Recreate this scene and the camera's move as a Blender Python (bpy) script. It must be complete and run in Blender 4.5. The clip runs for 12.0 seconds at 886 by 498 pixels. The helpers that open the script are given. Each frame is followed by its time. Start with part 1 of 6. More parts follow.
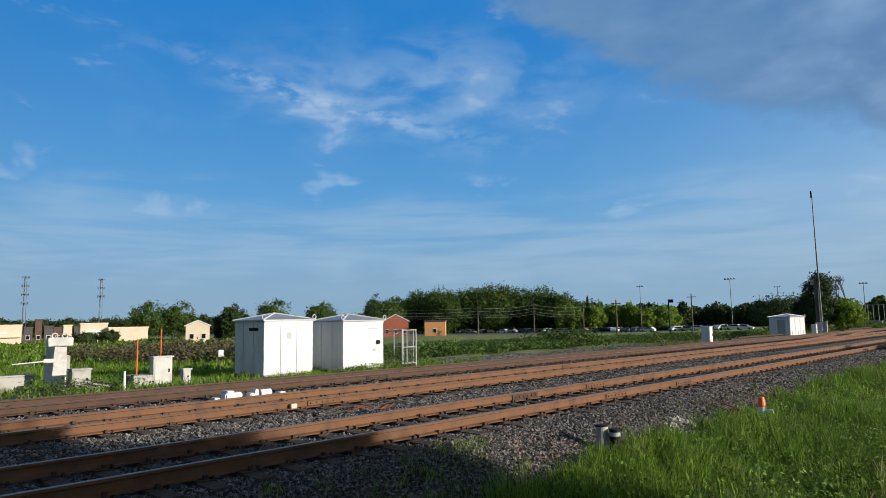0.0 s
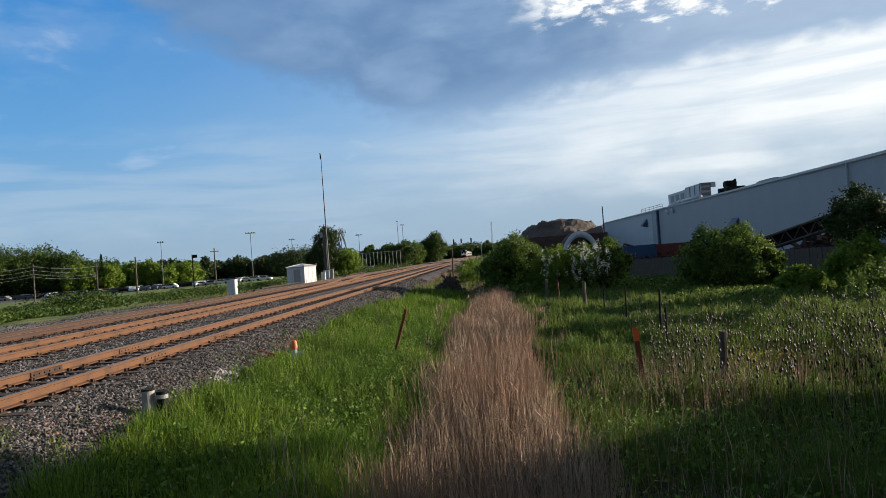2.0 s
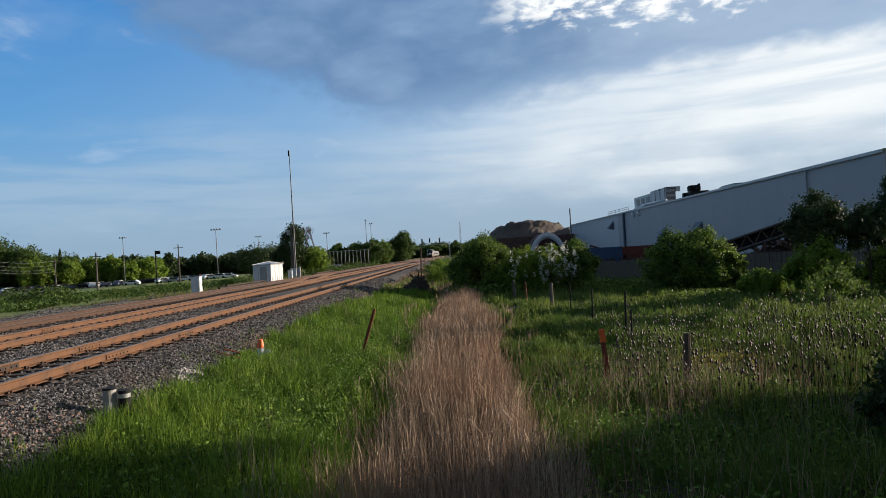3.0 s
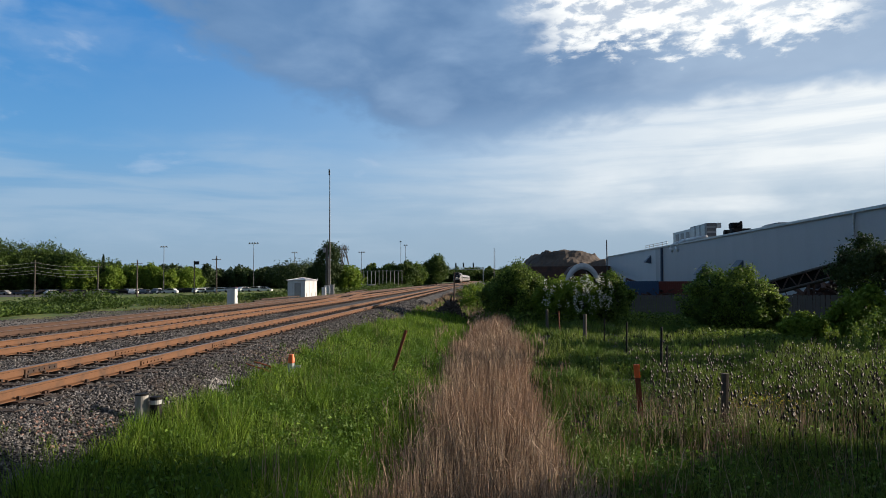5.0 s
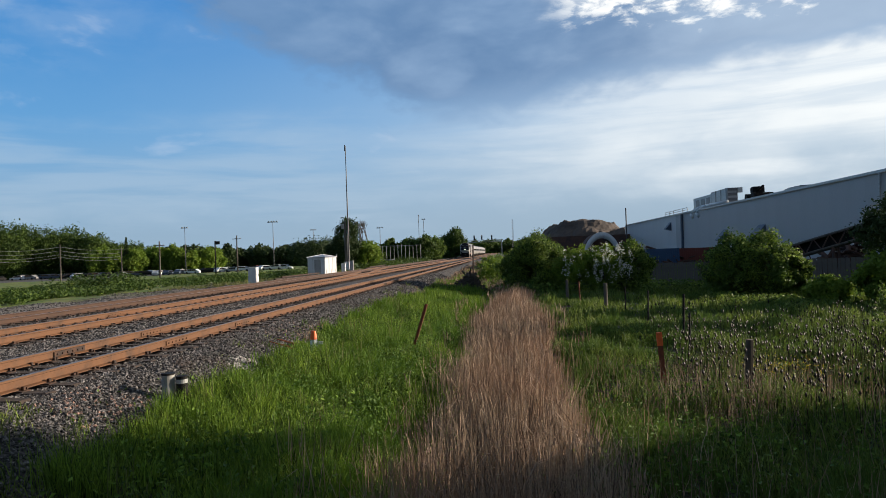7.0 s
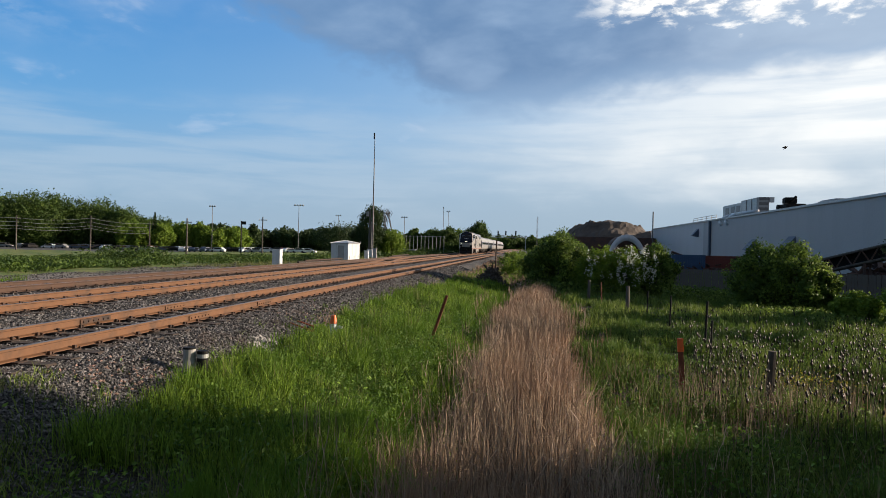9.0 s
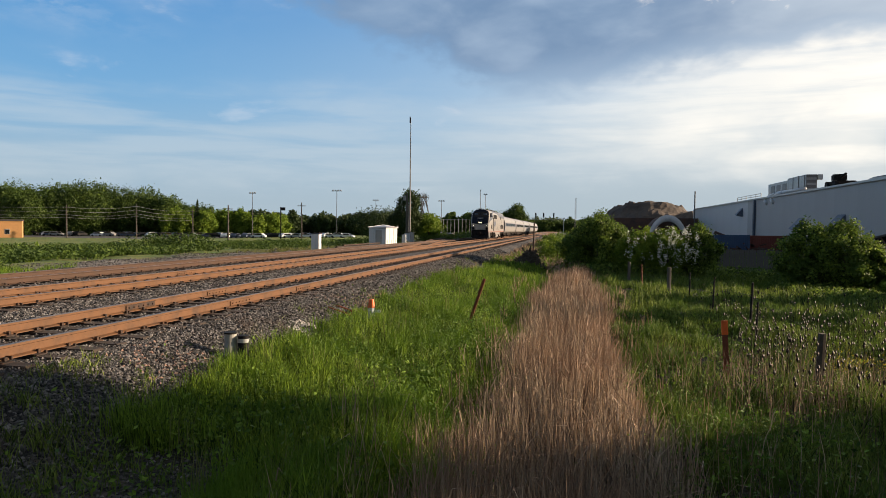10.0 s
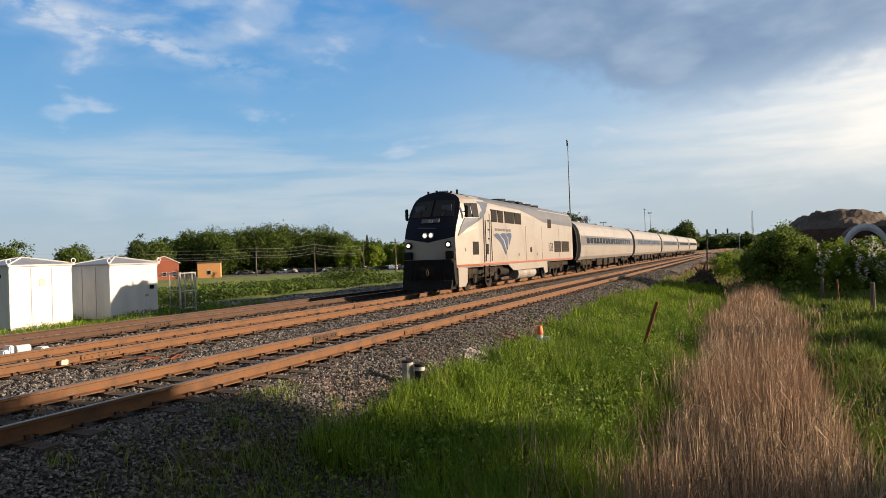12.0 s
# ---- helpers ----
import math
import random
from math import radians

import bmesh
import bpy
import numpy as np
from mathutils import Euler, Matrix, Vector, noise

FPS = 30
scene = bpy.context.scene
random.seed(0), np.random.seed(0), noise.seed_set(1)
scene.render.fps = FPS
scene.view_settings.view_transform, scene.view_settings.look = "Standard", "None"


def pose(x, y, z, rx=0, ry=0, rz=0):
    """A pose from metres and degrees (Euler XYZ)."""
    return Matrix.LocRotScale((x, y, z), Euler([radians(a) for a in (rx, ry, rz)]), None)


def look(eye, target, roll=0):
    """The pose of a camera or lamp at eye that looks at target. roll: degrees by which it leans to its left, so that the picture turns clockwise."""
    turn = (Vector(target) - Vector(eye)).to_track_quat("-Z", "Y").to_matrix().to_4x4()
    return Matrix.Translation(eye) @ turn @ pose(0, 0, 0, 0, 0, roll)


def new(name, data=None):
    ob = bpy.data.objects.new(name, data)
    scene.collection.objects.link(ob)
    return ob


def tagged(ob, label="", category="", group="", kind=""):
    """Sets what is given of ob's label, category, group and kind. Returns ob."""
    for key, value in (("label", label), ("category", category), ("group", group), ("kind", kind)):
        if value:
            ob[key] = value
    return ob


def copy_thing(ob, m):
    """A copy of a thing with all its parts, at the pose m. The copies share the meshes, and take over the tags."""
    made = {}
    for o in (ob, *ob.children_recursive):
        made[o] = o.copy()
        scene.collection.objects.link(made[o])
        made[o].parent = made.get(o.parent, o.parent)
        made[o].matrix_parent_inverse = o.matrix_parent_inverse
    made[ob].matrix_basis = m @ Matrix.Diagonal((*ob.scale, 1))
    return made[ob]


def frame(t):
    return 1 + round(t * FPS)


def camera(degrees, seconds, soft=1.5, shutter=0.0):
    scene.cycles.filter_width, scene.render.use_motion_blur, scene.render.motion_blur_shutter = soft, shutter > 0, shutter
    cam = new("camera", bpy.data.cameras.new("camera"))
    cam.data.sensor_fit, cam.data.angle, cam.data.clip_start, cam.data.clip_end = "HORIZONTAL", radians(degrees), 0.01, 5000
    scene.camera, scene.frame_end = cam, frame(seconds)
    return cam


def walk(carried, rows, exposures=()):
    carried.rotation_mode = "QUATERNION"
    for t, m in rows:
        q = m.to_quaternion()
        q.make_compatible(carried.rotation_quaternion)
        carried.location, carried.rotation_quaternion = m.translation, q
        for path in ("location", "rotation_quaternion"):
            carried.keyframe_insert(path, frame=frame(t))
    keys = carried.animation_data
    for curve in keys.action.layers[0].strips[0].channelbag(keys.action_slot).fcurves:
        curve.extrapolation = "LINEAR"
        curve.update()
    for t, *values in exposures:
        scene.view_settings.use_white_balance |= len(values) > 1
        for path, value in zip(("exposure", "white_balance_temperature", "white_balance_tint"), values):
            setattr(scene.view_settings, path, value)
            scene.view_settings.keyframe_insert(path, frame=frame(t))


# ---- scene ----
cam = camera(67.29, 12.0, soft=0.55)
PATH = [
    (0.0, pose(0.405, 0.119, 1.518, 96.39, 1.02, 43.14)),
    (0.5, pose(0.310, -0.104, 1.567, 93.37, 0.70, 20.10)),
    (1.0, pose(0.175, -0.230, 1.563, 90.28, 3.75, 11.28)),
    (1.5, pose(0.121, -0.166, 1.543, 90.93, 4.21, 4.70)),
    (2.0, pose(0.076, -0.096, 1.558, 90.65, 4.14, 3.67)),
    (2.5, pose(0.062, -0.102, 1.569, 90.46, 4.13, 1.62)),
    (4.5, pose(-0.012, -0.060, 1.555, 90.99, 1.38, 1.87)),
    (5.0, pose(0.008, -0.048, 1.558, 92.63, 0.36, 3.77)),
    (5.5, pose(0.033, -0.068, 1.550, 91.44, 1.50, 0.69)),
    (6.0, pose(0.012, -0.044, 1.558, 90.05, 1.31, 1.45)),
    (6.5, pose(0.002, -0.001, 1.563, 89.74, 1.62, 4.21)),
    (7.0, pose(0.004, 0.008, 1.560, 90.36, 1.96, 5.38)),
    (9.0, pose(-0.013, 0.011, 1.542, 89.73, -1.43, 7.36)),
    (9.5, pose(-0.013, 0.038, 1.535, 88.54, -0.64, 8.90)),
    (10.0, pose(-0.011, 0.097, 1.541, 88.24, -0.69, 10.57)),
    (10.5, pose(-0.010, 0.075, 1.538, 87.98, 0.88, 11.31)),
    (11.0, pose(0.000, 0.081, 1.526, 87.62, 1.72, 13.31)),
    (11.5, pose(-0.025, 0.042, 1.539, 88.33, 1.52, 16.89)),
    (12.0, pose(-0.088, 0.019, 1.558, 90.66, 2.06, 24.34)),
]
EXPOSURE = [(0.0, 0.03, 6050, 6), (0.5, 0.08, 6350, 8), (1.0, 0.28, 6700, 10), (1.5, 0.27, 6600, 10), (2.5, 0.13, 6400, 10), (5.5, 0.1, 6420, 10), (7.0, 0.15, 6450, 10), (9.5, 0.3, 6850, 12), (10.5, 0.45, 8150, 14),
            (11.0, 0.5, 8150, 14), (12.0, 0.47, 7950, 15)]
walk(cam, PATH, EXPOSURE)

# ---- light ----
SUN_AZ, SUN_EL = 72.0, 14.0
sun_dir = Vector((math.sin(radians(SUN_AZ)) * math.cos(radians(SUN_EL)),
                  math.cos(radians(SUN_AZ)) * math.cos(radians(SUN_EL)), math.sin(radians(SUN_EL))))
sun = new("sun", bpy.data.lights.new("sun", "SUN"))
sun.data.energy, sun.data.angle, sun.data.color = 6.4, radians(0.6), (1.0, 0.84, 0.68)
sun.matrix_world = look(sun_dir * 100, (0, 0, 0))


class Nodes:
    """Small helper to write node trees."""

    def __init__(self, tree):
        self.t = tree
        tree.nodes.clear()

    def n(self, kind, inputs=None, **attrs):
        node = self.t.nodes.new(kind)
        for k, v in attrs.items():
            setattr(node, k, v)
        for k, v in (inputs or {}).items():
            if isinstance(v, bpy.types.NodeSocket):
                self.t.links.new(v, node.inputs[k])
            else:
                node.inputs[k].default_value = v
        return node

    def m(self, op, a, b=0.0, c=0.0, clamp=False):
        return self.n("ShaderNodeMath", {0: a, 1: b, 2: c}, operation=op, use_clamp=clamp).outputs[0]

    def mix(self, fac, a, b):
        node = self.n("ShaderNodeMix", data_type="RGBA")
        for key, v in ((0, fac), (6, a), (7, b)):
            if isinstance(v, bpy.types.NodeSocket):
                self.t.links.new(v, node.inputs[key])
            elif key == 0:
                node.inputs[0].default_value = v
            else:
                node.inputs[key].default_value = (*v[:3], 1)
        return node.outputs[2]

    def ramp(self, v, lo, hi, smooth=True):
        return self.n("ShaderNodeMapRange", {0: v, 1: lo, 2: hi, 3: 0.0, 4: 1.0},
                      interpolation_type="SMOOTHSTEP" if smooth else "LINEAR").outputs[0]

    def noise(self, vec, scale, detail=4.0, rough=0.55, dist=0.0):
        return self.n("ShaderNodeTexNoise", {"Vector": vec, "Scale": scale, "Detail": detail, "Roughness": rough,
                                             "Distortion": dist}).outputs[0]

    def blob(self, az, el, a0, e0, wa, we):
        """1 at (a0, e0), falling off over wa by we degrees."""
        da = self.m("DIVIDE", self.m("SUBTRACT", az, a0), wa)
        de = self.m("DIVIDE", self.m("SUBTRACT", el, e0), we)
        r2 = self.m("ADD", self.m("MULTIPLY", da, da), self.m("MULTIPLY", de, de))
        return self.m("POWER", 2.718, self.m("MULTIPLY", r2, -1.0))


def make_world():
    w = bpy.data.worlds.new("sky")
    w.use_nodes = True
    k = Nodes(w.node_tree)
    tc = k.n("ShaderNodeTexCoord").outputs["Generated"]
    sep = k.n("ShaderNodeSeparateXYZ", {0: tc})
    x, y, z = sep.outputs
    az = k.m("MULTIPLY", k.m("ARCTAN2", x, y), 57.2958)
    el = k.m("MULTIPLY", k.m("ARCSINE", z), 57.2958)
    sky = k.n("ShaderNodeTexSky", sky_type="NISHITA", sun_disc=False, sun_elevation=radians(SUN_EL),
              sun_rotation=radians(SUN_AZ), air_density=1.0, dust_density=0.6, ozone_density=1.6).outputs[0]
    # cloud textures, drawn out along the horizon
    q = k.n("ShaderNodeCombineXYZ", {0: k.m("MULTIPLY", az, 0.045), 1: k.m("MULTIPLY", el, 0.10), 2: 0.0}).outputs[0]
    big = k.noise(q, 1.3, 5.0, 0.55, 0.3)
    fine = k.noise(q, 3.6, 5.0, 0.5, 0.3)
    puff = k.noise(q, 9.0, 6.0, 0.6, 0.2)
    slant = k.n("ShaderNodeMapping", {0: q, 2: (0, 0, radians(-16)), 3: (0.55, 2.6, 1.0)}).outputs[0]
    streak = k.noise(slant, 2.2, 5.0, 0.55, 0.3)
    wob = k.m("ADD", k.m("MULTIPLY", k.m("SUBTRACT", big, 0.5), 9.0), k.m("MULTIPLY", k.m("SUBTRACT", fine, 0.5), 5.0))
    elw, azw = k.m("ADD", el, wob), k.m("ADD", az, k.m("MULTIPLY", wob, 1.8))
    # colours in units of ten times the radiance
    blue_hi, blue_lo = (0.30, 2.1, 5.6), (1.5, 3.8, 6.5)
    col = k.mix(k.ramp(el, 2.0, 26.0), blue_lo, blue_hi)
    col = k.mix(0.06, col, sky)
    # pale veil towards the sun's side
    veil = k.ramp(az, -42.0, 24.0)
    veil = k.m("MULTIPLY", k.m("MULTIPLY", veil, k.ramp(az, 150.0, 100.0)), k.ramp(el, 30.0, 4.0))
    col = k.mix(k.m("MULTIPLY", veil, 0.85), col, (4.8, 5.85, 6.8))
    # haze on the horizon
    haze = k.ramp(el, 12.0, 0.0)
    col = k.mix(k.m("MULTIPLY", haze, 0.85), col, (3.0, 4.0, 4.95))
    # broad pale layers low in the sky
    low = k.m("MULTIPLY", k.m("MULTIPLY", k.ramp(elw, 2.5, 5.5), k.ramp(elw, 12.5, 7.5)), k.ramp(streak, 0.34, 0.6))
    col = k.mix(k.m("MULTIPLY", low, 0.38), col, (4.3, 5.4, 6.5))
    # torn veil and a long streak in the blue
    torn = k.m("MULTIPLY", k.blob(azw, elw, -45.0, 20.0, 15.0, 3.6), k.ramp(fine, 0.36, 0.66))
    col = k.mix(k.m("MULTIPLY", torn, 0.62), col, (3.4, 4.7, 6.5))
    line = k.m("SUBTRACT", k.m("ADD", el, k.m("MULTIPLY", wob, 0.35)), k.m("MULTIPLY_ADD", az, -0.22, 7.0))
    comet = k.m("MULTIPLY", k.blob(az, line, -52.0, 0.0, 11.0, 0.75), k.ramp(puff, 0.38, 0.62))
    col = k.mix(k.m("MULTIPLY", comet, 0.55), col, (5.2, 6.1, 7.3))
    flecks = k.m("MULTIPLY", k.ramp(fine, 0.60, 0.74), k.ramp(el, 5.0, 10.0))
    col = k.mix(k.m("MULTIPLY", flecks, 0.3), col, (5.6, 6.4, 7.6))
    # bright sheet below the bank, growing towards the sun
    foot = k.m("MULTIPLY_ADD", az, 0.07, 12.4)
    below = k.m("MULTIPLY", k.ramp(k.m("SUBTRACT", elw, foot), 1.5, -1.5), k.ramp(elw, 2.0, 9.5))
    bright = k.m("MULTIPLY", k.m("MULTIPLY", k.ramp(azw, -14.0, 30.0), k.ramp(az, 125.0, 85.0)), below)
    bright = k.m("MULTIPLY", bright, k.m("MULTIPLY_ADD", k.ramp(streak, 0.36, 0.6), 0.4, 0.6))
    col = k.mix(bright, col, (8.7, 9.0, 9.0))
    # the dark bank of cloud
    off = k.m("ADD", azw, 8.5)
    rise = k.m("MAXIMUM", k.m("MULTIPLY", off, -0.52), k.m("MULTIPLY", off, 0.07))
    over = k.m("SUBTRACT", elw, k.m("ADD", rise, 10.8))
    bank = k.m("MULTIPLY", k.ramp(over, -0.8, 3.2), k.ramp(azw, -48.0, -30.0))
    shade = k.mix(k.ramp(k.m("MULTIPLY_ADD", fine, 0.4, k.m("MULTIPLY", big, 0.6)), 0.36, 0.66), (1.2, 2.2, 3.9), (2.3, 3.5, 5.3))
    shade = k.mix(k.m("MULTIPLY", k.ramp(azw, 0.0, 24.0), 0.6), shade, (4.6, 5.6, 6.8))
    shade = k.mix(k.m("MULTIPLY", k.ramp(azw, -6.0, -18.0), 0.55), shade, (1.0, 2.15, 4.1))
    col = k.mix(k.m("MULTIPLY", bank, 0.93), col, shade)
    # sunlit tops above the bank
    lump = k.m("ADD", el, k.m("ADD", k.m("MULTIPLY", wob, 0.6), k.m("MULTIPLY", k.m("SUBTRACT", puff, 0.5), 7.0)))
    tops = k.m("MULTIPLY", k.ramp(lump, 17.6, 19.4), k.m("MULTIPLY", k.ramp(azw, 3.0, 9.0), k.ramp(azw, 31.0, 26.0)))
    tops = k.m("MULTIPLY", tops, k.m("MULTIPLY_ADD", k.ramp(puff, 0.40, 0.56), 0.65, 0.35))
    col = k.mix(k.m("MULTIPLY", tops, k.ramp(el, 34.0, 26.0)), col, (9.8, 9.9, 9.7))
    # deeper blue-grey away from the sun
    away = k.ramp(k.m("ABSOLUTE", k.m("SUBTRACT", az, 5.0)), 75.0, 125.0)
    col = k.mix(k.m("MULTIPLY", away, 0.8), col, (1.25, 1.75, 2.5))
    # unseen grey cloud overhead, added to dim and neutralise the fill
    col = k.mix(k.m("MULTIPLY", k.ramp(el, 27.0, 44.0), 0.85), col, (1.2, 1.3, 1.5))
    bg = k.n("ShaderNodeBackground", {0: col, 1: 0.1})
    k.n("ShaderNodeOutputWorld", {0: bg.outputs[0]})
    scene.world = w


make_world()


# ---- materials ----
def material(name):
    mat = bpy.data.materials.new(name)
    mat.use_nodes = True
    return mat, Nodes(mat.node_tree)


def finish(k, colour, rough, metal=0.0, bump=None, strength=0.3, dist=0.01, **extra):
    ins = {"Base Color": colour, "Roughness": rough, "Metallic": metal}
    ins.update(extra)
    if bump is not None:
        ins["Normal"] = k.n("ShaderNodeBump", {"Strength": strength, "Distance": dist, "Height": bump}).outputs[0]
    for key in ("Base Color",):
        if not isinstance(ins[key], bpy.types.NodeSocket):
            ins[key] = (*ins[key][:3], 1)
    b = k.n("ShaderNodeBsdfPrincipled", ins)
    k.n("ShaderNodeOutputMaterial", {0: b.outputs[0]})


def paint(name, a, b, rough=0.5, metal=0.0, scale=3.0, bump=0.1, grain=40.0, streak=0.0):
    """A surface of colour a with stains of colour b, and fine grain."""
    mat, k = material(name)
    p = k.n("ShaderNodeTexCoord").outputs["Object"]
    if streak:
        p2 = k.n("ShaderNodeMapping", {0: p, 3: (1.0, 1.0, streak)}).outputs[0]
    else:
        p2 = p
    st = k.ramp(k.noise(p2, scale, 5.0, 0.6), 0.42, 0.72)
    fine = k.noise(p, grain, 3.0)
    c = k.mix(k.m("MULTIPLY", st, 0.9), a, b)
    c = k.mix(k.m("MULTIPLY", k.m("SUBTRACT", fine, 0.3, clamp=True), 0.35), c, tuple(v * 0.6 for v in a))
    r = k.m("ADD", k.m("MULTIPLY", fine, 0.2), rough - 0.1)
    finish(k, c, r, metal, fine, bump, 0.004, **{"Specular IOR Level": 0.2 if max(a) < 0.03 and rough > 0.3 else 0.5})
    return mat


def leaf(name, a, b, c, trans=0.35):
    """Foliage: the colour varies from leaf to leaf and in patches."""
    mat, k = material(name)
    g = k.n("ShaderNodeNewGeometry")
    p = k.n("ShaderNodeTexCoord").outputs["Object"]
    col = k.mix(g.outputs["Random Per Island"], a, b)
    col = k.mix(k.ramp(k.noise(p, 0.6, 3.0), 0.42, 0.62), col, c)
    d = k.n("ShaderNodeBsdfPrincipled", {"Base Color": col, "Roughness": 0.6, "Specular IOR Level": 0.25})
    t = k.n("ShaderNodeBsdfTranslucent", {0: col})
    s = k.n("ShaderNodeMixShader", {0: trans, 1: d.outputs[0], 2: t.outputs[0]})
    k.n("ShaderNodeOutputMaterial", {0: s.outputs[0]})
    return mat


def make_ground_material():
    mat, k = material("ground_cover")
    p = k.n("ShaderNodeTexCoord").outputs["Object"]
    x, y, z = k.n("ShaderNodeSeparateXYZ", {0: p}).outputs
    n1 = k.noise(p, 0.35, 5.0)
    n2 = k.noise(p, 2.5, 5.0, 0.65)
    vor = k.n("ShaderNodeTexVoronoi", {"Vector": p, "Scale": 16.0}, feature="F1")
    dist, cell = vor.outputs["Distance"], vor.outputs["Color"]
    tone = k.n("ShaderNodeSeparateXYZ", {0: cell}).outputs[0]
    # bed colour kept dark to stand for shade between the loose stones
    stone = k.mix(tone, (0.014, 0.0132, 0.013), (0.115, 0.108, 0.102))
    stone = k.mix(k.ramp(n2, 0.5, 0.75), stone, (0.16, 0.12, 0.09))
    gravel = k.mix(k.ramp(n2, 0.35, 0.65), (0.12, 0.108, 0.092), (0.27, 0.245, 0.21))
    gravel = k.mix(k.ramp(n1, 0.5, 0.62), gravel, (0.09, 0.10, 0.04))
    # soil colour darkened to stand for shade in the gaps between tufts
    shaded_soil = k.mix(k.ramp(n2, 0.35, 0.65), (0.014, 0.02, 0.008), (0.04, 0.038, 0.02))
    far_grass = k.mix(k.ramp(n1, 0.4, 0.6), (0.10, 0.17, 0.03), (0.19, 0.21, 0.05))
    grass = k.mix(k.ramp(k.m("ABSOLUTE", x), 22.0, 34.0), shaded_soil, far_grass)
    wob = k.m("MULTIPLY", k.m("SUBTRACT", n1, 0.5), 3.0)
    xr = k.m("ADD", x, wob)
    bal = k.m("MULTIPLY", k.ramp(xr, -18.9, -18.3), k.ramp(xr, -4.9, -5.4))
    grav = k.m("MULTIPLY", k.ramp(xr, -24.6, -23.4), k.ramp(xr, -17.8, -18.6))
    grav2 = k.m("MULTIPLY", k.m("MULTIPLY", k.ramp(xr, -31.0, -28.0), k.ramp(xr, -17.8, -18.6)), k.m("MULTIPLY", k.ramp(y, 27.0, 31.0), k.ramp(y, 75.0, 50.0)))
    grav = k.m("MAXIMUM", grav, grav2)
    road = k.m("MULTIPLY", k.ramp(k.m("ADD", y, wob), 6.6, 4.6), k.m("MULTIPLY", k.ramp(xr, -6.0, -5.0), k.ramp(xr, -2.2, -3.0)))
    lot = k.m("MULTIPLY", k.ramp(x, -100.0, -104.0), k.m("MULTIPLY", k.ramp(y, 160.0, 164.0), k.ramp(y, 222.0, 216.0)))
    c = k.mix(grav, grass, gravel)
    c = k.mix(k.m("MAXIMUM", bal, road), c, stone)
    c = k.mix(lot, c, (0.09, 0.09, 0.092))
    finish(k, c, 0.9, 0.0, k.m("ADD", k.m("MULTIPLY", dist, -1.0), k.m("MULTIPLY", n2, 0.5)), 0.8, 0.05)
    return mat


M = {}
M["ground"] = make_ground_material()
M["rust"] = paint("rusty_rail", (0.145, 0.064, 0.024), (0.07, 0.036, 0.019), 0.75, 0.0, 2.0, 0.2, 30.0)
M["railhead"] = paint("worn_rail_head", (0.27, 0.215, 0.175), (0.17, 0.125, 0.095), 0.42, 0.6, 3.0, 0.05)
M["iron"] = paint("dark_iron", (0.035, 0.022, 0.016), (0.10, 0.045, 0.02), 0.8, 0.0, 6.0)
M["darkrust"] = paint("dark_rusty_rail", (0.072, 0.036, 0.02), (0.04, 0.023, 0.015), 0.8, 0.0, 2.0, 0.2, 30.0)
M["tie"] = paint("creosoted_timber", (0.045, 0.033, 0.026), (0.085, 0.062, 0.048), 0.9, 0.0, 5.0, 0.5)
M["white"] = paint("white_painted_steel", (0.64, 0.66, 0.68), (0.53, 0.54, 0.54), 0.4, 0.0, 1.6, 0.04, 60.0, 0.25)
M["seam"] = paint("weathered_seam", (0.42, 0.41, 0.39), (0.3, 0.27, 0.23), 0.6)
M["locoroof"] = paint("grey_roof_paint", (0.115, 0.13, 0.155), (0.085, 0.095, 0.11), 0.5, 0.0, 0.8)
M["alu"] = paint("grey_aluminium", (0.36, 0.36, 0.36), (0.28, 0.275, 0.27), 0.4, 0.4, 2.0)
M["mast"] = paint("weathered_mast_steel", (0.13, 0.13, 0.135), (0.09, 0.09, 0.09), 0.6, 0.2, 2.0)
M["galv"] = paint("galvanised_steel", (0.46, 0.47, 0.47), (0.34, 0.34, 0.33), 0.45, 0.5, 4.0)
M["concrete"] = paint("weathered_concrete", (0.40, 0.39, 0.36), (0.24, 0.23, 0.2), 0.85, 0.0, 3.0, 0.3)
M["rustpost"] = paint("rust_red_post", (0.20, 0.055, 0.025), (0.11, 0.035, 0.02), 0.8, 0.0, 5.0)
M["orange"] = paint("orange_plastic", (0.85, 0.16, 0.03), (0.62, 0.12, 0.03), 0.5)
M["wood"] = paint("grey_weathered_wood", (0.12, 0.105, 0.09), (0.06, 0.05, 0.042), 0.9, 0.0, 4.0, 0.4, 30.0, 0.2)
M["fencewood"] = paint("silvered_fence_board", (0.15, 0.135, 0.12), (0.09, 0.08, 0.07), 0.9, 0.0, 2.0, 0.4, 30.0, 0.2)
M["crumb"] = paint("pinkish_brick_crumb", (0.30, 0.19, 0.15), (0.20, 0.14, 0.12), 0.9)
M["pale"] = paint("pale_cast_concrete", (0.52, 0.52, 0.50), (0.34, 0.33, 0.30), 0.8, 0.0, 2.0, 0.2)
M["dark"] = paint("dark_paint", (0.009, 0.009, 0.0095), (0.02, 0.018, 0.016), 0.7)
M["bark"] = paint("bark", (0.085, 0.07, 0.055), (0.05, 0.04, 0.03), 0.95, 0.0, 6.0, 0.6)
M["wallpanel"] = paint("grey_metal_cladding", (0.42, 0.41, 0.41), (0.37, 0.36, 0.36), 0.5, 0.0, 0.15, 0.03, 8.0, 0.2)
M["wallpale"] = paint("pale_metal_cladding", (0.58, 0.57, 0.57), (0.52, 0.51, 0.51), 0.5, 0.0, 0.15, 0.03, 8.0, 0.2)
